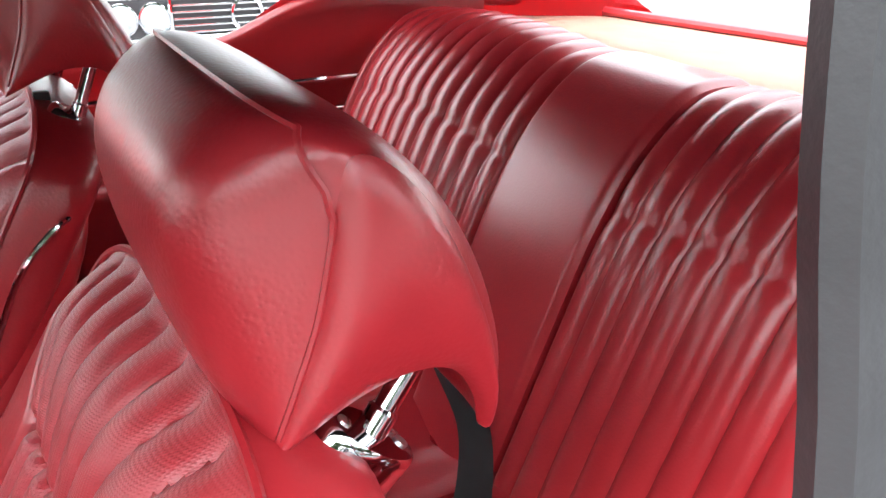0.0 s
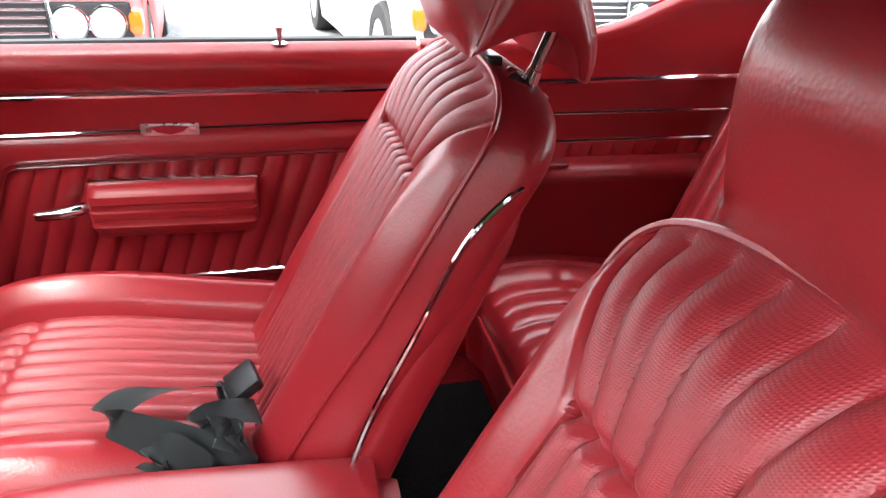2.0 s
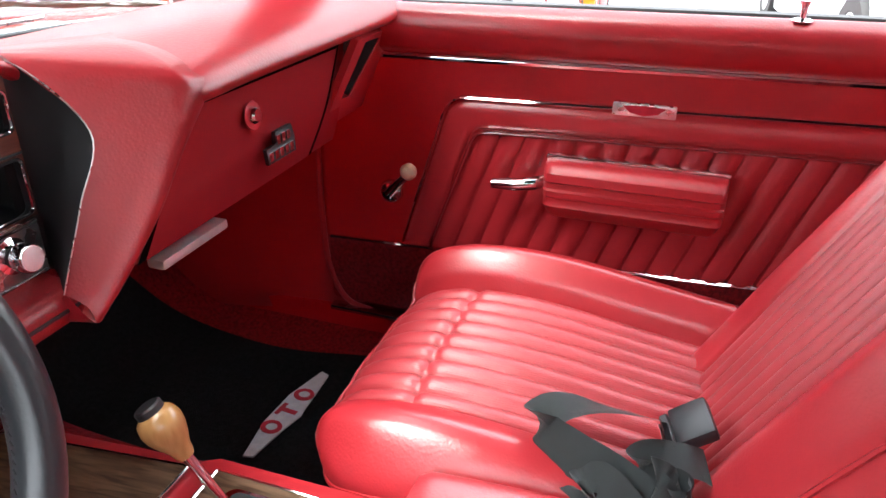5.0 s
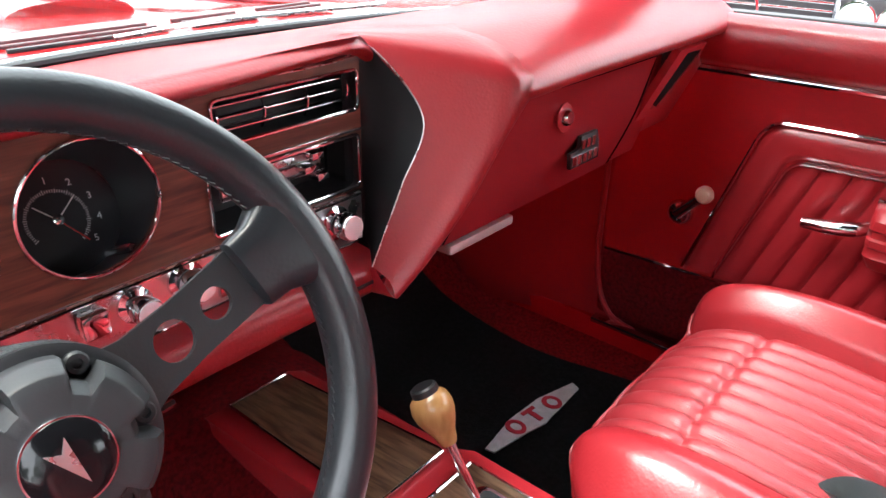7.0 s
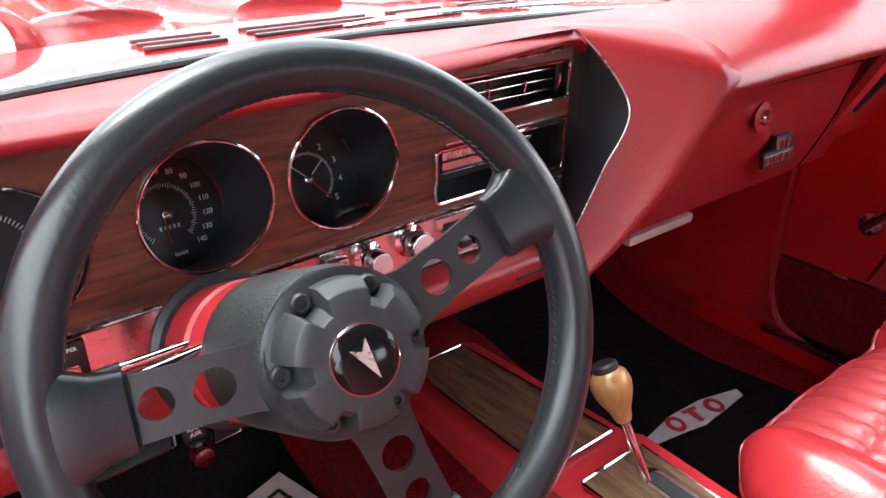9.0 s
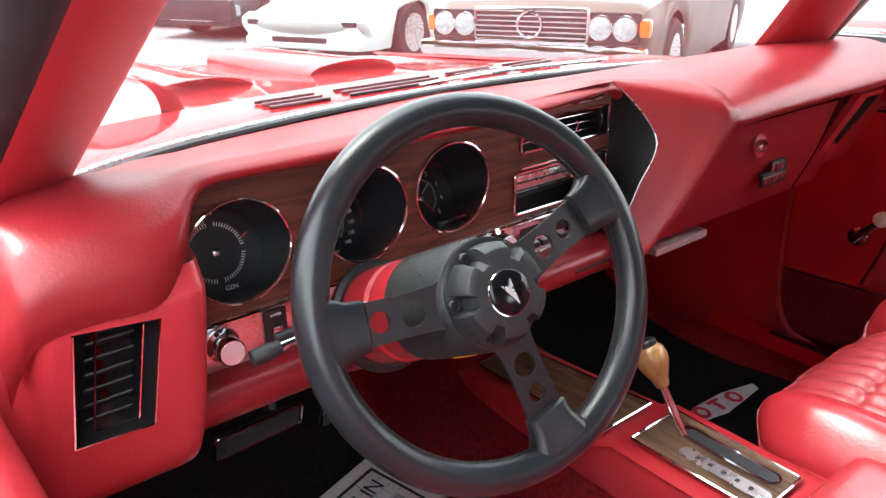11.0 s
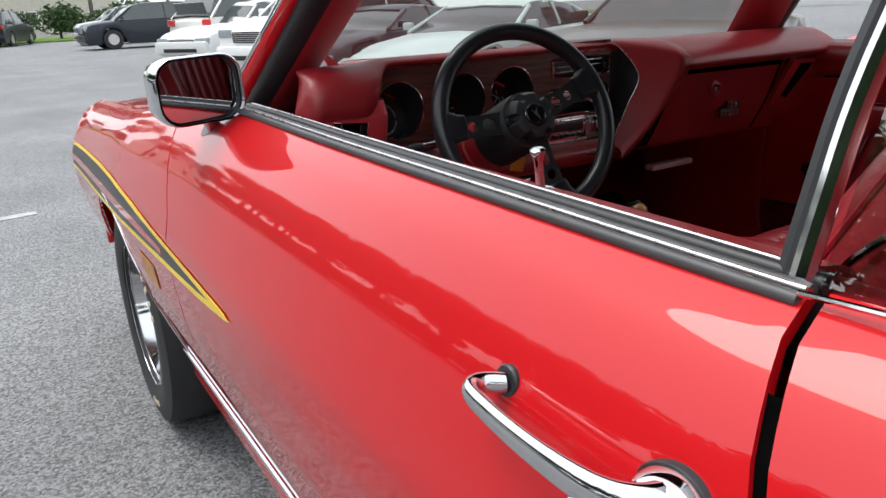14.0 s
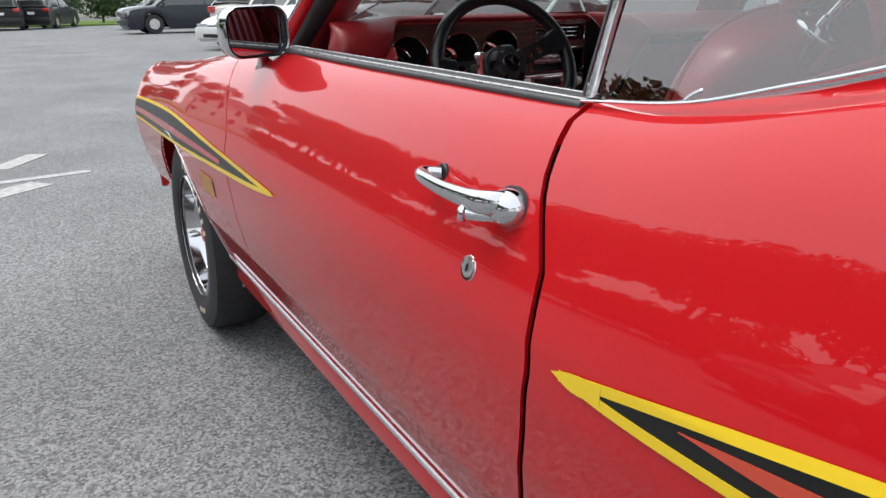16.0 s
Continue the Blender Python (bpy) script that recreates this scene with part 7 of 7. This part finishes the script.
band("stripe_fill", [(-0.28, 0.7695), (-0.38, 0.785), (-0.55, 0.808), (-0.8, 0.83)], [(-0.28, 0.7690), (-0.38, 0.770), (-0.55, 0.782), (-0.8, 0.80)], ORED, car, "orange red stripe core", 0.0024, 30, 4)
band("fender_decal", [(1.33, 0.655), (1.42, 0.655), (1.48, 0.655)], [(1.33, 0.60), (1.42, 0.60), (1.48, 0.60)], material("gold decal", (0.45, 0.20, 0.03), 0.4, vary=0.4, spots=60), car, "small gold decal with unreadable writing", 0.002, 10, 4)

# windshield wiper
bm = tube(bmesh.new(), [(0.0, 1.42, 1.010), (0.15, 1.40, 1.018), (0.40, 1.345, 1.020)], 0.004, 6, 16)
part("wiper", bm, BRUSHED, car, "thin silver wiper at the windshield base")

# ---- parked cars ----
TINT = material("dark car glass", (0.05, 0.06, 0.06), 0.05, vary=0.1, spec=0.8)
LAMP = material("clear lamp", (0.30, 0.34, 0.35), 0.2, vary=0.3, spots=30, spec=0.5)
AMBER = material("amber lamp", (0.60, 0.13, 0.01), 0.2, coat=1.0)
TAIL = material("red tail lamp", (0.5, 0.02, 0.02), 0.2, coat=1.0)


def paint(name, c, rough=0.3):
    return material(name, c, rough, vary=0.05, coat=0.12, spots=2, spec=0.35)


STYLES = {
    # along the length: (place, top of lower body, half-width factor), then roof line
    "sports": dict(top=[(0, 0.50, 0.80), (0.05, 0.60, 0.92), (0.18, 0.72, 0.98), (0.34, 0.80, 1), (0.5, 0.82, 1), (0.7, 0.84, 1), (0.9, 0.86, 0.96), (1, 0.80, 0.88)], roof=[(0.34, 0.80), (0.50, 1.13), (0.60, 1.17), (0.78, 1.10), (0.93, 0.86)]),
    "classic": dict(top=[(0, 0.70, 0.93), (0.02, 0.80, 0.96), (0.15, 0.87, 0.99), (0.32, 0.91, 1), (0.5, 0.92, 1), (0.75, 0.92, 1), (0.95, 0.88, 0.97), (1, 0.78, 0.93)], roof=[(0.34, 0.91), (0.45, 1.24), (0.55, 1.30), (0.66, 1.27), (0.76, 0.93)]),
    "suv": dict(top=[(0, 0.82, 0.90), (0.03, 0.98, 0.95), (0.12, 1.05, 0.99), (0.25, 1.10, 1), (0.5, 1.12, 1), (0.8, 1.13, 1), (0.97, 1.12, 0.97), (1, 1.0, 0.94)], roof=[(0.22, 1.10), (0.36, 1.62), (0.50, 1.72), (0.85, 1.70), (0.985, 1.15)]),
    "sedan": dict(top=[(0, 0.62, 0.86), (0.03, 0.74, 0.93), (0.15, 0.86, 0.98), (0.30, 0.94, 1), (0.5, 0.95, 1), (0.8, 0.97, 1), (0.97, 0.95, 0.96), (1, 0.80, 0.92)], roof=[(0.28, 0.94), (0.42, 1.38), (0.55, 1.44), (0.70, 1.40), (0.86, 0.98)]),
}


def parked_car(at, yaw, style, pt, label, length=4.5, width=1.8, front="", rear_seen=False, tyre_r=0.32):
    """A parked car with its nose at the origin, pointing along +y before the turn."""
    st = STYLES[style]
    ob = thing("parked_car", label, "car", at, "parked cars")
    ob.rotation_euler = (0, 0, radians(yaw))
    hw = width / 2

    def pp(name, bm, mat, lb="", host=None, smooth=True):
        o = part(name, bm, mat, host or ob, lb, smooth)
        return o

    ss = np.linspace(0, 1, 41)
    t_s, t_z, t_w = zip(*st["top"])
    wheels = (0.19, 0.80)
    low = 0.20
    rows = []
    for s in ss:
        z, w = np.interp(s, t_s, t_z), hw * np.interp(s, t_s, t_w)
        bot = low
        arch_h = 0
        for c in wheels:
            d = abs(s - c) * length
            if d < tyre_r + 0.06:
                arch_h = max(arch_h, math.sqrt((tyre_r + 0.06) ** 2 - d * d) + tyre_r - low)
        b = low + arch_h
        b = min(b, z - 0.10)
        zz = [b, b + (z - b) * 0.35, b + (z - b) * 0.7, z - 0.05, z - 0.01, z + 0.015]
        ww = [w * 0.97, w, w * 0.985, w * 0.95, w * 0.86, 0]
        half = [(x, -s * length, h) for x, h in zip(ww, zz)]
        rows.append([(-x, y, h) for x, y, h in half] + half[-2::-1])
    bm = skin(rows)
    for r in (rows[0], rows[-1]):
        bm.faces.new([bm.verts.new(p) for p in r])
    bmesh.ops.recalc_face_normals(bm, faces=bm.faces)
    body = pp("body", bm, pt, "painted body")
    r_s, r_z = zip(*st["roof"])
    rows, roof = [], []
    for s in np.linspace(r_s[0], r_s[-1], 25):
        z0, z1 = np.interp(s, t_s, t_z) - 0.02, float(curve([(a, b, 0) for a, b in st["roof"]], 60)[:, 1][np.argmin(abs(curve([(a, b, 0) for a, b in st["roof"]], 60)[:, 0] - s))])
        z1 = max(z1, z0 + 0.02)
        w0 = hw * np.interp(s, t_s, t_w) * 0.90
        f = min(1, (z1 - z0) / 0.35)
        half = [(w0, -s * length, z0), (w0 * (1 - 0.10 * f), -s * length, z0 + (z1 - z0) * 0.6), (w0 * (1 - 0.2 * f), -s * length, z1 - 0.02), (0, -s * length, z1 + 0.01)]
        rows.append([(-x, y, h) for x, y, h in half] + half[-2::-1])
    bm = skin(rows)
    bmesh.ops.recalc_face_normals(bm, faces=bm.faces)
    pp("window_glass", bm, TINT, "dark window glass")
    lo_s, hi_s = r_s[1] - 0.02, r_s[-2] + 0.02
    rr = []
    for s in np.linspace(lo_s, hi_s, 12):
        z1 = float(np.interp(s, r_s, r_z)) + 0.018
        w0 = hw * np.interp(s, t_s, t_w) * 0.90 * 0.81
        rr.append([(-w0 - 0.01, -s * length, z1 - 0.05), (-w0 * 0.9, -s * length, z1), (0, -s * length, z1 + 0.02), (w0 * 0.9, -s * length, z1), (w0 + 0.01, -s * length, z1 - 0.05)])
    bm = skin(rr)
    bmesh.ops.recalc_face_normals(bm, faces=bm.faces)
    bmesh.ops.solidify(bm, geom=bm.faces, thickness=0.02)
    pp("roof", bm, pt, "painted roof")
    for sg in (-1, 1):
        for a, b in ((0, 1), (-1, -2)):
            p = [(sg * hw * (0.90 - 0.16 * f), -(r_s[a] + (r_s[b] - r_s[a]) * f) * length, (np.interp(r_s[a], t_s, t_z)) + (r_z[b] - 0.03 - np.interp(r_s[a], t_s, t_z)) * f) for f in (0, 0.5, 1)]
            pp("pillar", tube(bmesh.new(), p, 0.03, 6, 6), pt)
        sm = (r_s[1] + r_s[-2]) / 2
        pp("pillar", tube(bmesh.new(), [(sg * hw * 0.90, -sm * length, np.interp(sm, t_s, t_z)), (sg * hw * 0.735, -sm * length, np.interp(sm, r_s, r_z))], 0.025, 6), pt)
        ms = r_s[0] + 0.05
        pp("side_mirror", block((sg * (hw + 0.07), -ms * length, np.interp(ms, t_s, t_z) + 0.07), (0.16, 0.09, 0.11), 0.03), pt)
        for c in wheels:
            w_at = (sg * (hw - 0.02), -c * length, tyre_r)
            ty = pp("tyre", turned(bmesh.new(), [(0.2, -0.2), (tyre_r - 0.02, -0.2), (tyre_r, -0.18), (tyre_r, -0.03), (tyre_r - 0.02, 0), (0.21, 0.004), (0.2, -0.02)], w_at, (sg, 0, 0), 32, False), TYRE)
            pp("rim", turned(bmesh.new(), [(0.205, 0), (0.2, -0.02), (0.17, -0.05), (0.06, -0.03), (0.05, -0.01), (0.0, -0.01)], w_at, (sg, 0, 0), 28), BRUSHED, "", ty)
            for k in range(5):
                a = 2 * math.pi * k / 5
                pp("rim_opening", block((w_at[0] - sg * 0.036, w_at[1] + 0.125 * math.cos(a), tyre_r + 0.125 * math.sin(a)), (0.02, 0.05, 0.07), 0.015, 1, Matrix.Rotation(a - math.pi / 2, 3, "X")), BLACK, "", ty)
        zt = np.interp(0.02, t_s, t_z)
        if front == "twin":
            for q in (0.60, 0.80):
                lp = pp("headlight", turned(bmesh.new(), [(0.082, -0.03), (0.085, 0.012), (0.075, 0.018), (0.03, 0.026), (0.0, 0.028)], (sg * hw * q, 0.012, zt - 0.155), (0, 1, 0), 28), LAMP, "round clear headlight")
                pp("lamp_ring", tube(bmesh.new(), [(sg * hw * q + 0.084 * math.cos(a), 0.026, zt - 0.155 + 0.084 * math.sin(a)) for a in np.linspace(0, 2 * math.pi, 29)[:-1]], 0.007, 6, closed=True), CHROME, "", lp)
            pp("turn_lamp", block((sg * hw * 0.935, -0.055, zt - 0.155), (0.09, 0.13, 0.13), 0.03), AMBER, "amber corner lamp")
            pp("headlight_surround", block((sg * hw * 0.70, 0.0, zt - 0.155), (0.40, 0.02, 0.21), 0.02), BLACK, "dark lamp surround")
        elif front == "popup":
            pp("turn_lamp", block((sg * hw * 0.62, -0.035, 0.47), (0.30, 0.10, 0.055), 0.015), BLACK, "dark front lamp")
            pp("turn_lamp", block((sg * hw * 0.80, -0.10, 0.47), (0.09, 0.13, 0.06), 0.015), AMBER, "amber corner lamp")
        elif front == "wide":
            pp("headlight", block((sg * hw * 0.70, -0.06, zt - 0.13), (0.36, 0.16, 0.15), 0.03), LAMP, "clear wrap-round headlight")
    if front == "twin":
        gr = pp("grille", block((0, 0.0, zt - 0.145), (hw * 0.98, 0.04, 0.22), 0.01), BLACK, "chrome-slatted grille")
        for k in range(6):
            pp("grille_slat", block((0, 0.024, zt - 0.235 + 0.037 * k), (hw * 0.97, 0.008, 0.012), 0.002), CHROME, "", gr)
        pp("grille_frame", tube(bmesh.new(), [(a, 0.026, zt - 0.145 + b) for a, b in rounded(hw * 1.0, 0.23, 0.02, 3)], 0.012, 6, closed=True), CHROME, "", gr)
        pp("grille_ring", tube(bmesh.new(), [(0.095 * math.cos(a), 0.036, zt - 0.145 + 0.095 * math.sin(a)) for a in np.linspace(0, 2 * math.pi, 33)[:-1]], 0.011, 6, closed=True), CHROME, "plain chrome ring", gr)
        pp("bumper", block((0, 0.06, 0.47), (width * 1.0, 0.16, 0.12), 0.05), CHROME, "chrome bumper")
        pp("lower_apron", block((0, 0.0, 0.33), (width * 0.92, 0.06, 0.18), 0.03), pt)
    elif front == "wide":
        gr = pp("grille", block((0, 0.01, zt - 0.20), (hw * 0.95, 0.05, 0.20), 0.03), BLACK, "dark slatted grille")
        for k in range(5):
            pp("grille_slat", block((0, 0.036, zt - 0.27 + 0.035 * k), (hw * 0.92, 0.008, 0.014), 0.003), BRUSHED, "", gr)
        pp("bumper", block((0, 0.02, 0.42), (width * 0.93, 0.12, 0.30), 0.06), pt, "painted bumper")
        pp("lower_intake", block((0, 0.075, 0.36), (width * 0.6, 0.02, 0.09), 0.02), BLACK)
    elif front == "popup":
        pp("front_spoiler", block((0, -0.06, 0.27), (width * 0.82, 0.2, 0.12), 0.04), pt)
        pp("front_intake", block((0, 0.030, 0.30), (width * 0.40, 0.03, 0.06), 0.015), BLACK)
        pp("nose_bumper", sheet([[(x, -0.12 * (x / hw) ** 2 + 0.02 + d, z) for x in (-hw * 0.93, -hw * 0.5, 0, hw * 0.5, hw * 0.93)] for d, z in ((-0.10, 0.56), (0.03, 0.50), (0.03, 0.42), (-0.03, 0.34))], 8, 16, 0.02), pt, "smooth painted nose")
    if rear_seen:
        for sg in (-1, 1):
            pp("tail_lamp", block((sg * hw * 0.80, -length - 0.0, np.interp(1.0, t_s, t_z) - 0.03), (0.30, 0.08, 0.16), 0.03), TAIL, "red tail lamp")
        pp("rear_bumper", block((0, -length, 0.48), (width * 0.95, 0.14, 0.26), 0.06), BLACK, "dark rear bumper")
        pp("rear_glass", block((0, -length + 0.10, np.interp(1.0, t_s, t_z) + 0.30), (width * 0.66, 0.05, 0.34), 0.02, 2, Matrix.Rotation(0.25, 3, "X")), TINT)
        pp("number_plate", block((0, -length - 0.04, 0.80), (0.34, 0.02, 0.13), 0.01), PAPER, "pale number plate, blank")
    return ob


ANG = 113.0
parked_car((3.28, 4.50, 0), ANG, "classic", paint("dark olive brown car paint", (0.060, 0.050, 0.036)), "dark olive brown classic coupe with twin round headlights and chrome grille", 4.7, 1.80, "twin")
parked_car((3.05, 7.75, 0), ANG, "sports", paint("white car paint", (0.56, 0.63, 0.61)), "low white sports coupe with hidden headlights", 4.5, 1.85, "popup")
parked_car((3.2, 11.3, 0), ANG, "sports", paint("black car paint", (0.03, 0.032, 0.036)), "low dark coupe parked beside the white one", 4.4, 1.80, "wide")
parked_car((3.40, 1.85, 0), 96, "classic", paint("red car paint", (0.50, 0.012, 0.012)), "red classic roadster with twin round headlights and chrome grille", 4.4, 1.74, "twin")
parked_car((3.72, -1.30, 0), 96, "classic", paint("silver white car paint", (0.66, 0.69, 0.70)), "silver white classic sedan with a slatted grille", 4.8, 1.80, "twin")
parked_car((3.35, 13.6, 0), ANG, "suv", paint("bright white car paint", (0.80, 0.81, 0.81)), "large white sport utility vehicle with a grey grille", 4.9, 1.98, "wide", tyre_r=0.38)
parked_car((3.3, 18.6, 0), ANG + 6, "sedan", paint("pearl white car paint", (0.70, 0.71, 0.70)), "pearl white sedan with a dark grille", 4.7, 1.85, "wide")
parked_car((8.3, 21.6, 0), -70, "suv", paint("cream white car paint", (0.72, 0.71, 0.67)), "cream white sport utility vehicle seen from behind", 4.7, 1.90, "wide", True, 0.36)
parked_car((3.0, 33.2, 0), 92, "suv", paint("dark blue car paint", (0.018, 0.022, 0.032)), "dark blue sport utility vehicle parked across the lot", 5.1, 1.98, "wide", tyre_r=0.38)
parked_car((3.6, 39.5, 0), 92, "suv", paint("silver car paint", (0.45, 0.47, 0.49)), "silver sport utility vehicle near the grass", 4.7, 1.88, "wide", tyre_r=0.36)
parked_car((1.75, 49.0, 0), -22, "suv", paint("charcoal car paint", (0.022, 0.024, 0.028)), "charcoal crossover seen from behind", 4.6, 1.88, "wide", True, 0.36)
parked_car((-1.0, 47.4, 0), -5, "suv", paint("black off-road paint", (0.014, 0.014, 0.015)), "black off-road vehicle with a spare wheel", 4.3, 1.85, "wide", True, 0.40)
parked_car((-8.6, 2.2, 0), -80, "suv", paint("grey van paint", (0.30, 0.31, 0.32)), "grey sport utility vehicle parked across the aisle", 4.8, 1.95, "wide", True, 0.38)
parked_car((-8.4, -1.0, 0), -84, "sedan", paint("dark red sedan paint", (0.20, 0.02, 0.02)), "dark red sedan parked across the aisle", 4.7, 1.85, "wide")
parked_car((-8.7, 5.4, 0), -80, "suv", paint("black wagon paint", (0.03, 0.03, 0.034)), "black sport utility vehicle parked across the aisle", 4.6, 1.9, "wide", tyre_r=0.36)

# painted lines, leaf
PAINTLINE = material("worn white road paint", (0.36, 0.37, 0.37), 0.8, vary=0.25, spots=25, grain=0.6, grain_size=120, relief=0.003)
for k, (x, y, ln, w, a) in enumerate(((7.6, 0.58, 4.6, 0.11, 2), (7.6, 3.2, 4.6, 0.11, 23), (7.2, 6.4, 4.6, 0.11, 23), (7.6, -2.9, 4.6, 0.11, 2), (-1.42, 5.65, 0.55, 0.16, 60), (-1.30, 4.95, 0.62, 0.09, 8), (-1.50, 4.60, 0.5, 0.20, 38))):
    bm = bmesh.new()
    box(bm, (0, 0, 0), (ln, w, 0.008), 0)
    bmesh.ops.rotate(bm, matrix=Matrix.Rotation(radians(a), 3, "Z"), verts=bm.verts)
    bmesh.ops.translate(bm, vec=(x, y, 0.001), verts=bm.verts)
    tagged(part("painted_line", bm, PAINTLINE, None, "worn white painted line on the asphalt", False), category="road marking", kind="structure", group="painted lines")
bm = sheet([[(-0.985, 0.50, 0.004), (-0.975, 0.515, 0.012), (-0.96, 0.52, 0.006)], [(-0.96, 0.46, 0.004), (-0.945, 0.475, 0.010), (-0.93, 0.48, 0.006)]], 6, 6, 0.001)
tagged(part("dry_leaf", bm, material("dry leaf", (0.34, 0.30, 0.22), 0.8, vary=0.2, spots=60), None, "curled pale dry leaf on the asphalt"), category="leaf")

# grass verge, hedges, trees and far houses
GRASS = material("lawn grass", (0.12, 0.20, 0.03), 0.95, vary=0.35, spots=3, grain=1.0, grain_size=60, relief=0.03)
bm = block((4, 56, 0.03), (120, 13, 0.14), 0.03)
tagged(part("grass_verge", bm, GRASS, None, "mown green grass verge beyond the car park", False), category="grass", kind="structure")
LEAF = material("hedge leaves", (0.045, 0.085, 0.025), 0.7, vary=0.5, spots=2.5)
BARK = material("grey bark", (0.12, 0.10, 0.08), 0.9, vary=0.3, spots=20)


def leaves(bm, rng, centre, size, n, leaf):
    for _ in range(n):
        while True:
            p = rng.uniform(-1, 1, 3)
            r = np.linalg.norm(p)
            if 0.35 < r < 1:
                break
        c = Vector(centre) + Vector(p * size) * (0.8 + 0.3 * noise.noise(Vector(p * 2.3)))
        a, b = Vector(rng.normal(size=3)).normalized(), Vector(rng.normal(size=3)).normalized()
        b = (b - a * a.dot(b)).normalized()
        s = leaf * rng.uniform(0.6, 1.3)
        bm.faces.new([bm.verts.new(c + a * s), bm.verts.new(c + b * s * 0.6), bm.verts.new(c - a * s), bm.verts.new(c - b * s * 0.6)])


def shrub(seed, size):
    rng = np.random.default_rng(seed)
    ob = thing("shrub", "round dark green shrub, some on the verge, some added out of view", "shrub", (0, 0, 0), "verge shrubs")
    bm = bmesh.new()
    for k in range(5):
        leaves(bm, rng, (rng.uniform(-0.5, 0.5) * size, rng.uniform(-0.4, 0.4) * size, size * rng.uniform(0.5, 0.8)), np.array((0.7, 0.7, 0.6)) * size, 420, 0.10)
    part("crown", bm, LEAF, ob, "dense small leaves", False)
    part("stem", tube(bmesh.new(), [(0, 0, 0), (0.03, 0, size * 0.5)], [0.07, 0.04], 6), BARK, ob)
    return ob


def tree(seed, h):
    rng = np.random.default_rng(seed)
    ob = thing("tree", "leafy green tree, some behind the verge, some added out of view", "tree", (0, 0, 0), "far trees")
    part("trunk", tube(bmesh.new(), [(0, 0, 0), (0.1, 0, h * 0.3), (0.05, 0.1, h * 0.6)], [0.22, 0.16, 0.07], 8, 8), BARK, ob, "grey trunk")
    bm, lb = bmesh.new(), bmesh.new()
    for k in range(9):
        c = np.array((rng.uniform(-0.28, 0.28) * h, rng.uniform(-0.28, 0.28) * h, h * rng.uniform(0.42, 0.9)))
        leaves(bm, rng, c, np.array((0.20, 0.20, 0.15)) * h, 330, 0.20)
        tube(lb, [(0.05, 0, h * 0.38), tuple(c * np.array((0.5, 0.5, 0.85))), tuple(c)], [0.07, 0.04, 0.015], 5, 4)
    part("limbs", lb, BARK, ob, "spreading limbs")
    part("crown", bm, LEAF, ob, "loose leafy crown with gaps", False)
    return ob


s1 = shrub(3, 1.5)
s1.location = (2.0, 52.5, 0.09)
for k, (x, y, sc) in enumerate(((-2.6, 53, 1.0), (4.4, 54, 1.2), (6.8, 53.5, 1.0), (9.2, 54.5, 1.3), (12, 54, 1.1), (-6, 54.5, 1.2), (16, 55, 1.2))):
    copy_thing(s1, Matrix.Translation((x, y, 0.09)) @ Matrix.Rotation(k * 1.3, 4, "Z") @ Matrix.Diagonal((sc, sc, sc, 1)))
# added unseen row that darkens the door's reflection below the tree crowns
for k in range(30):
    copy_thing(s1, Matrix.Translation((-19.0 - 0.5 * (k % 2), -17 + 2.5 * k, 0.0)) @ Matrix.Rotation(k * 1.7, 4, "Z") @ Matrix.Diagonal((1.5, 1.5, 1.25, 1)))
t1 = tree(8, 9.0)
t1.location = (-6, 70, 0)
# the four at x 22 to 23.5 are unseen, added to darken hood reflections
spots_ = [(-6, -17), (3, -19), (11, -18), (22, -14), (23, -5), (22, 4), (23.5, 11), (2, 74), (9, 72), (16, 75), (24, 70), (32, 74), (-14, 72), (-24, 74), (-36, 66), (-40, 48), (-42, 34), (-38, -24), (-26, -38), (-8, -44), (12, -44), (30, -40), (44, -24), (52, -4), (54, 16), (52, 36), (46, 56)]
spots_ += [(-20.5 - 1.6 * (k % 3), -18 + 2.3 * k) for k in range(34)]
for k, (x, y) in enumerate(spots_):
    sc = 0.85 + 0.35 * ((k * 37) % 10) / 10
    copy_thing(t1, Matrix.Translation((x, y, 0)) @ Matrix.Rotation(k * 2.1, 4, "Z") @ Matrix.Diagonal((sc, sc, sc, 1)))
WALLP = material("pale house siding", (0.62, 0.58, 0.50), 0.8, vary=0.08, spots=3)
ROOFM = material("grey shingle roof", (0.10, 0.10, 0.11), 0.9, vary=0.3, spots=8)


def house(at, w, yaw):
    ob = thing("house", "pale two-storey house with a grey shingle roof", "house", at, "far houses")
    ob.rotation_euler = (0, 0, radians(yaw))
    part("wall", block((0, 0, 2.6), (w, 8, 5.2), 0.02), WALLP, ob, "pale siding", False)
    part("roof", skin([[(-w / 2 - 0.4, -4.4, 5.1), (w / 2 + 0.4, -4.4, 5.1)], [(-w / 2 - 0.4, 0, 7.6), (w / 2 + 0.4, 0, 7.6)], [(-w / 2 - 0.4, 4.4, 5.1), (w / 2 + 0.4, 4.4, 5.1)]]), ROOFM, ob, "grey shingles", False)
    for k in range(int(w // 3)):
        for z in (1.5, 4.0):
            wd = part("window", block((-w / 2 + 1.5 + 3 * k, -4.0, z), (1.1, 0.08, 1.4), 0.01), PAPER, ob, "white-framed window", False)
            part("pane", block((-w / 2 + 1.5 + 3 * k, -4.05, z), (0.9, 0.04, 1.2), 0), TINT, wd, "", False)
    return ob


house((6, 92, 0), 16, 0)
house((-22, 94, 0), 14, 4)
house((-60, 20, 0), 15, 90)
house((-58, -8, 0), 13, 90)
house((30, 92, 0), 14, -6)
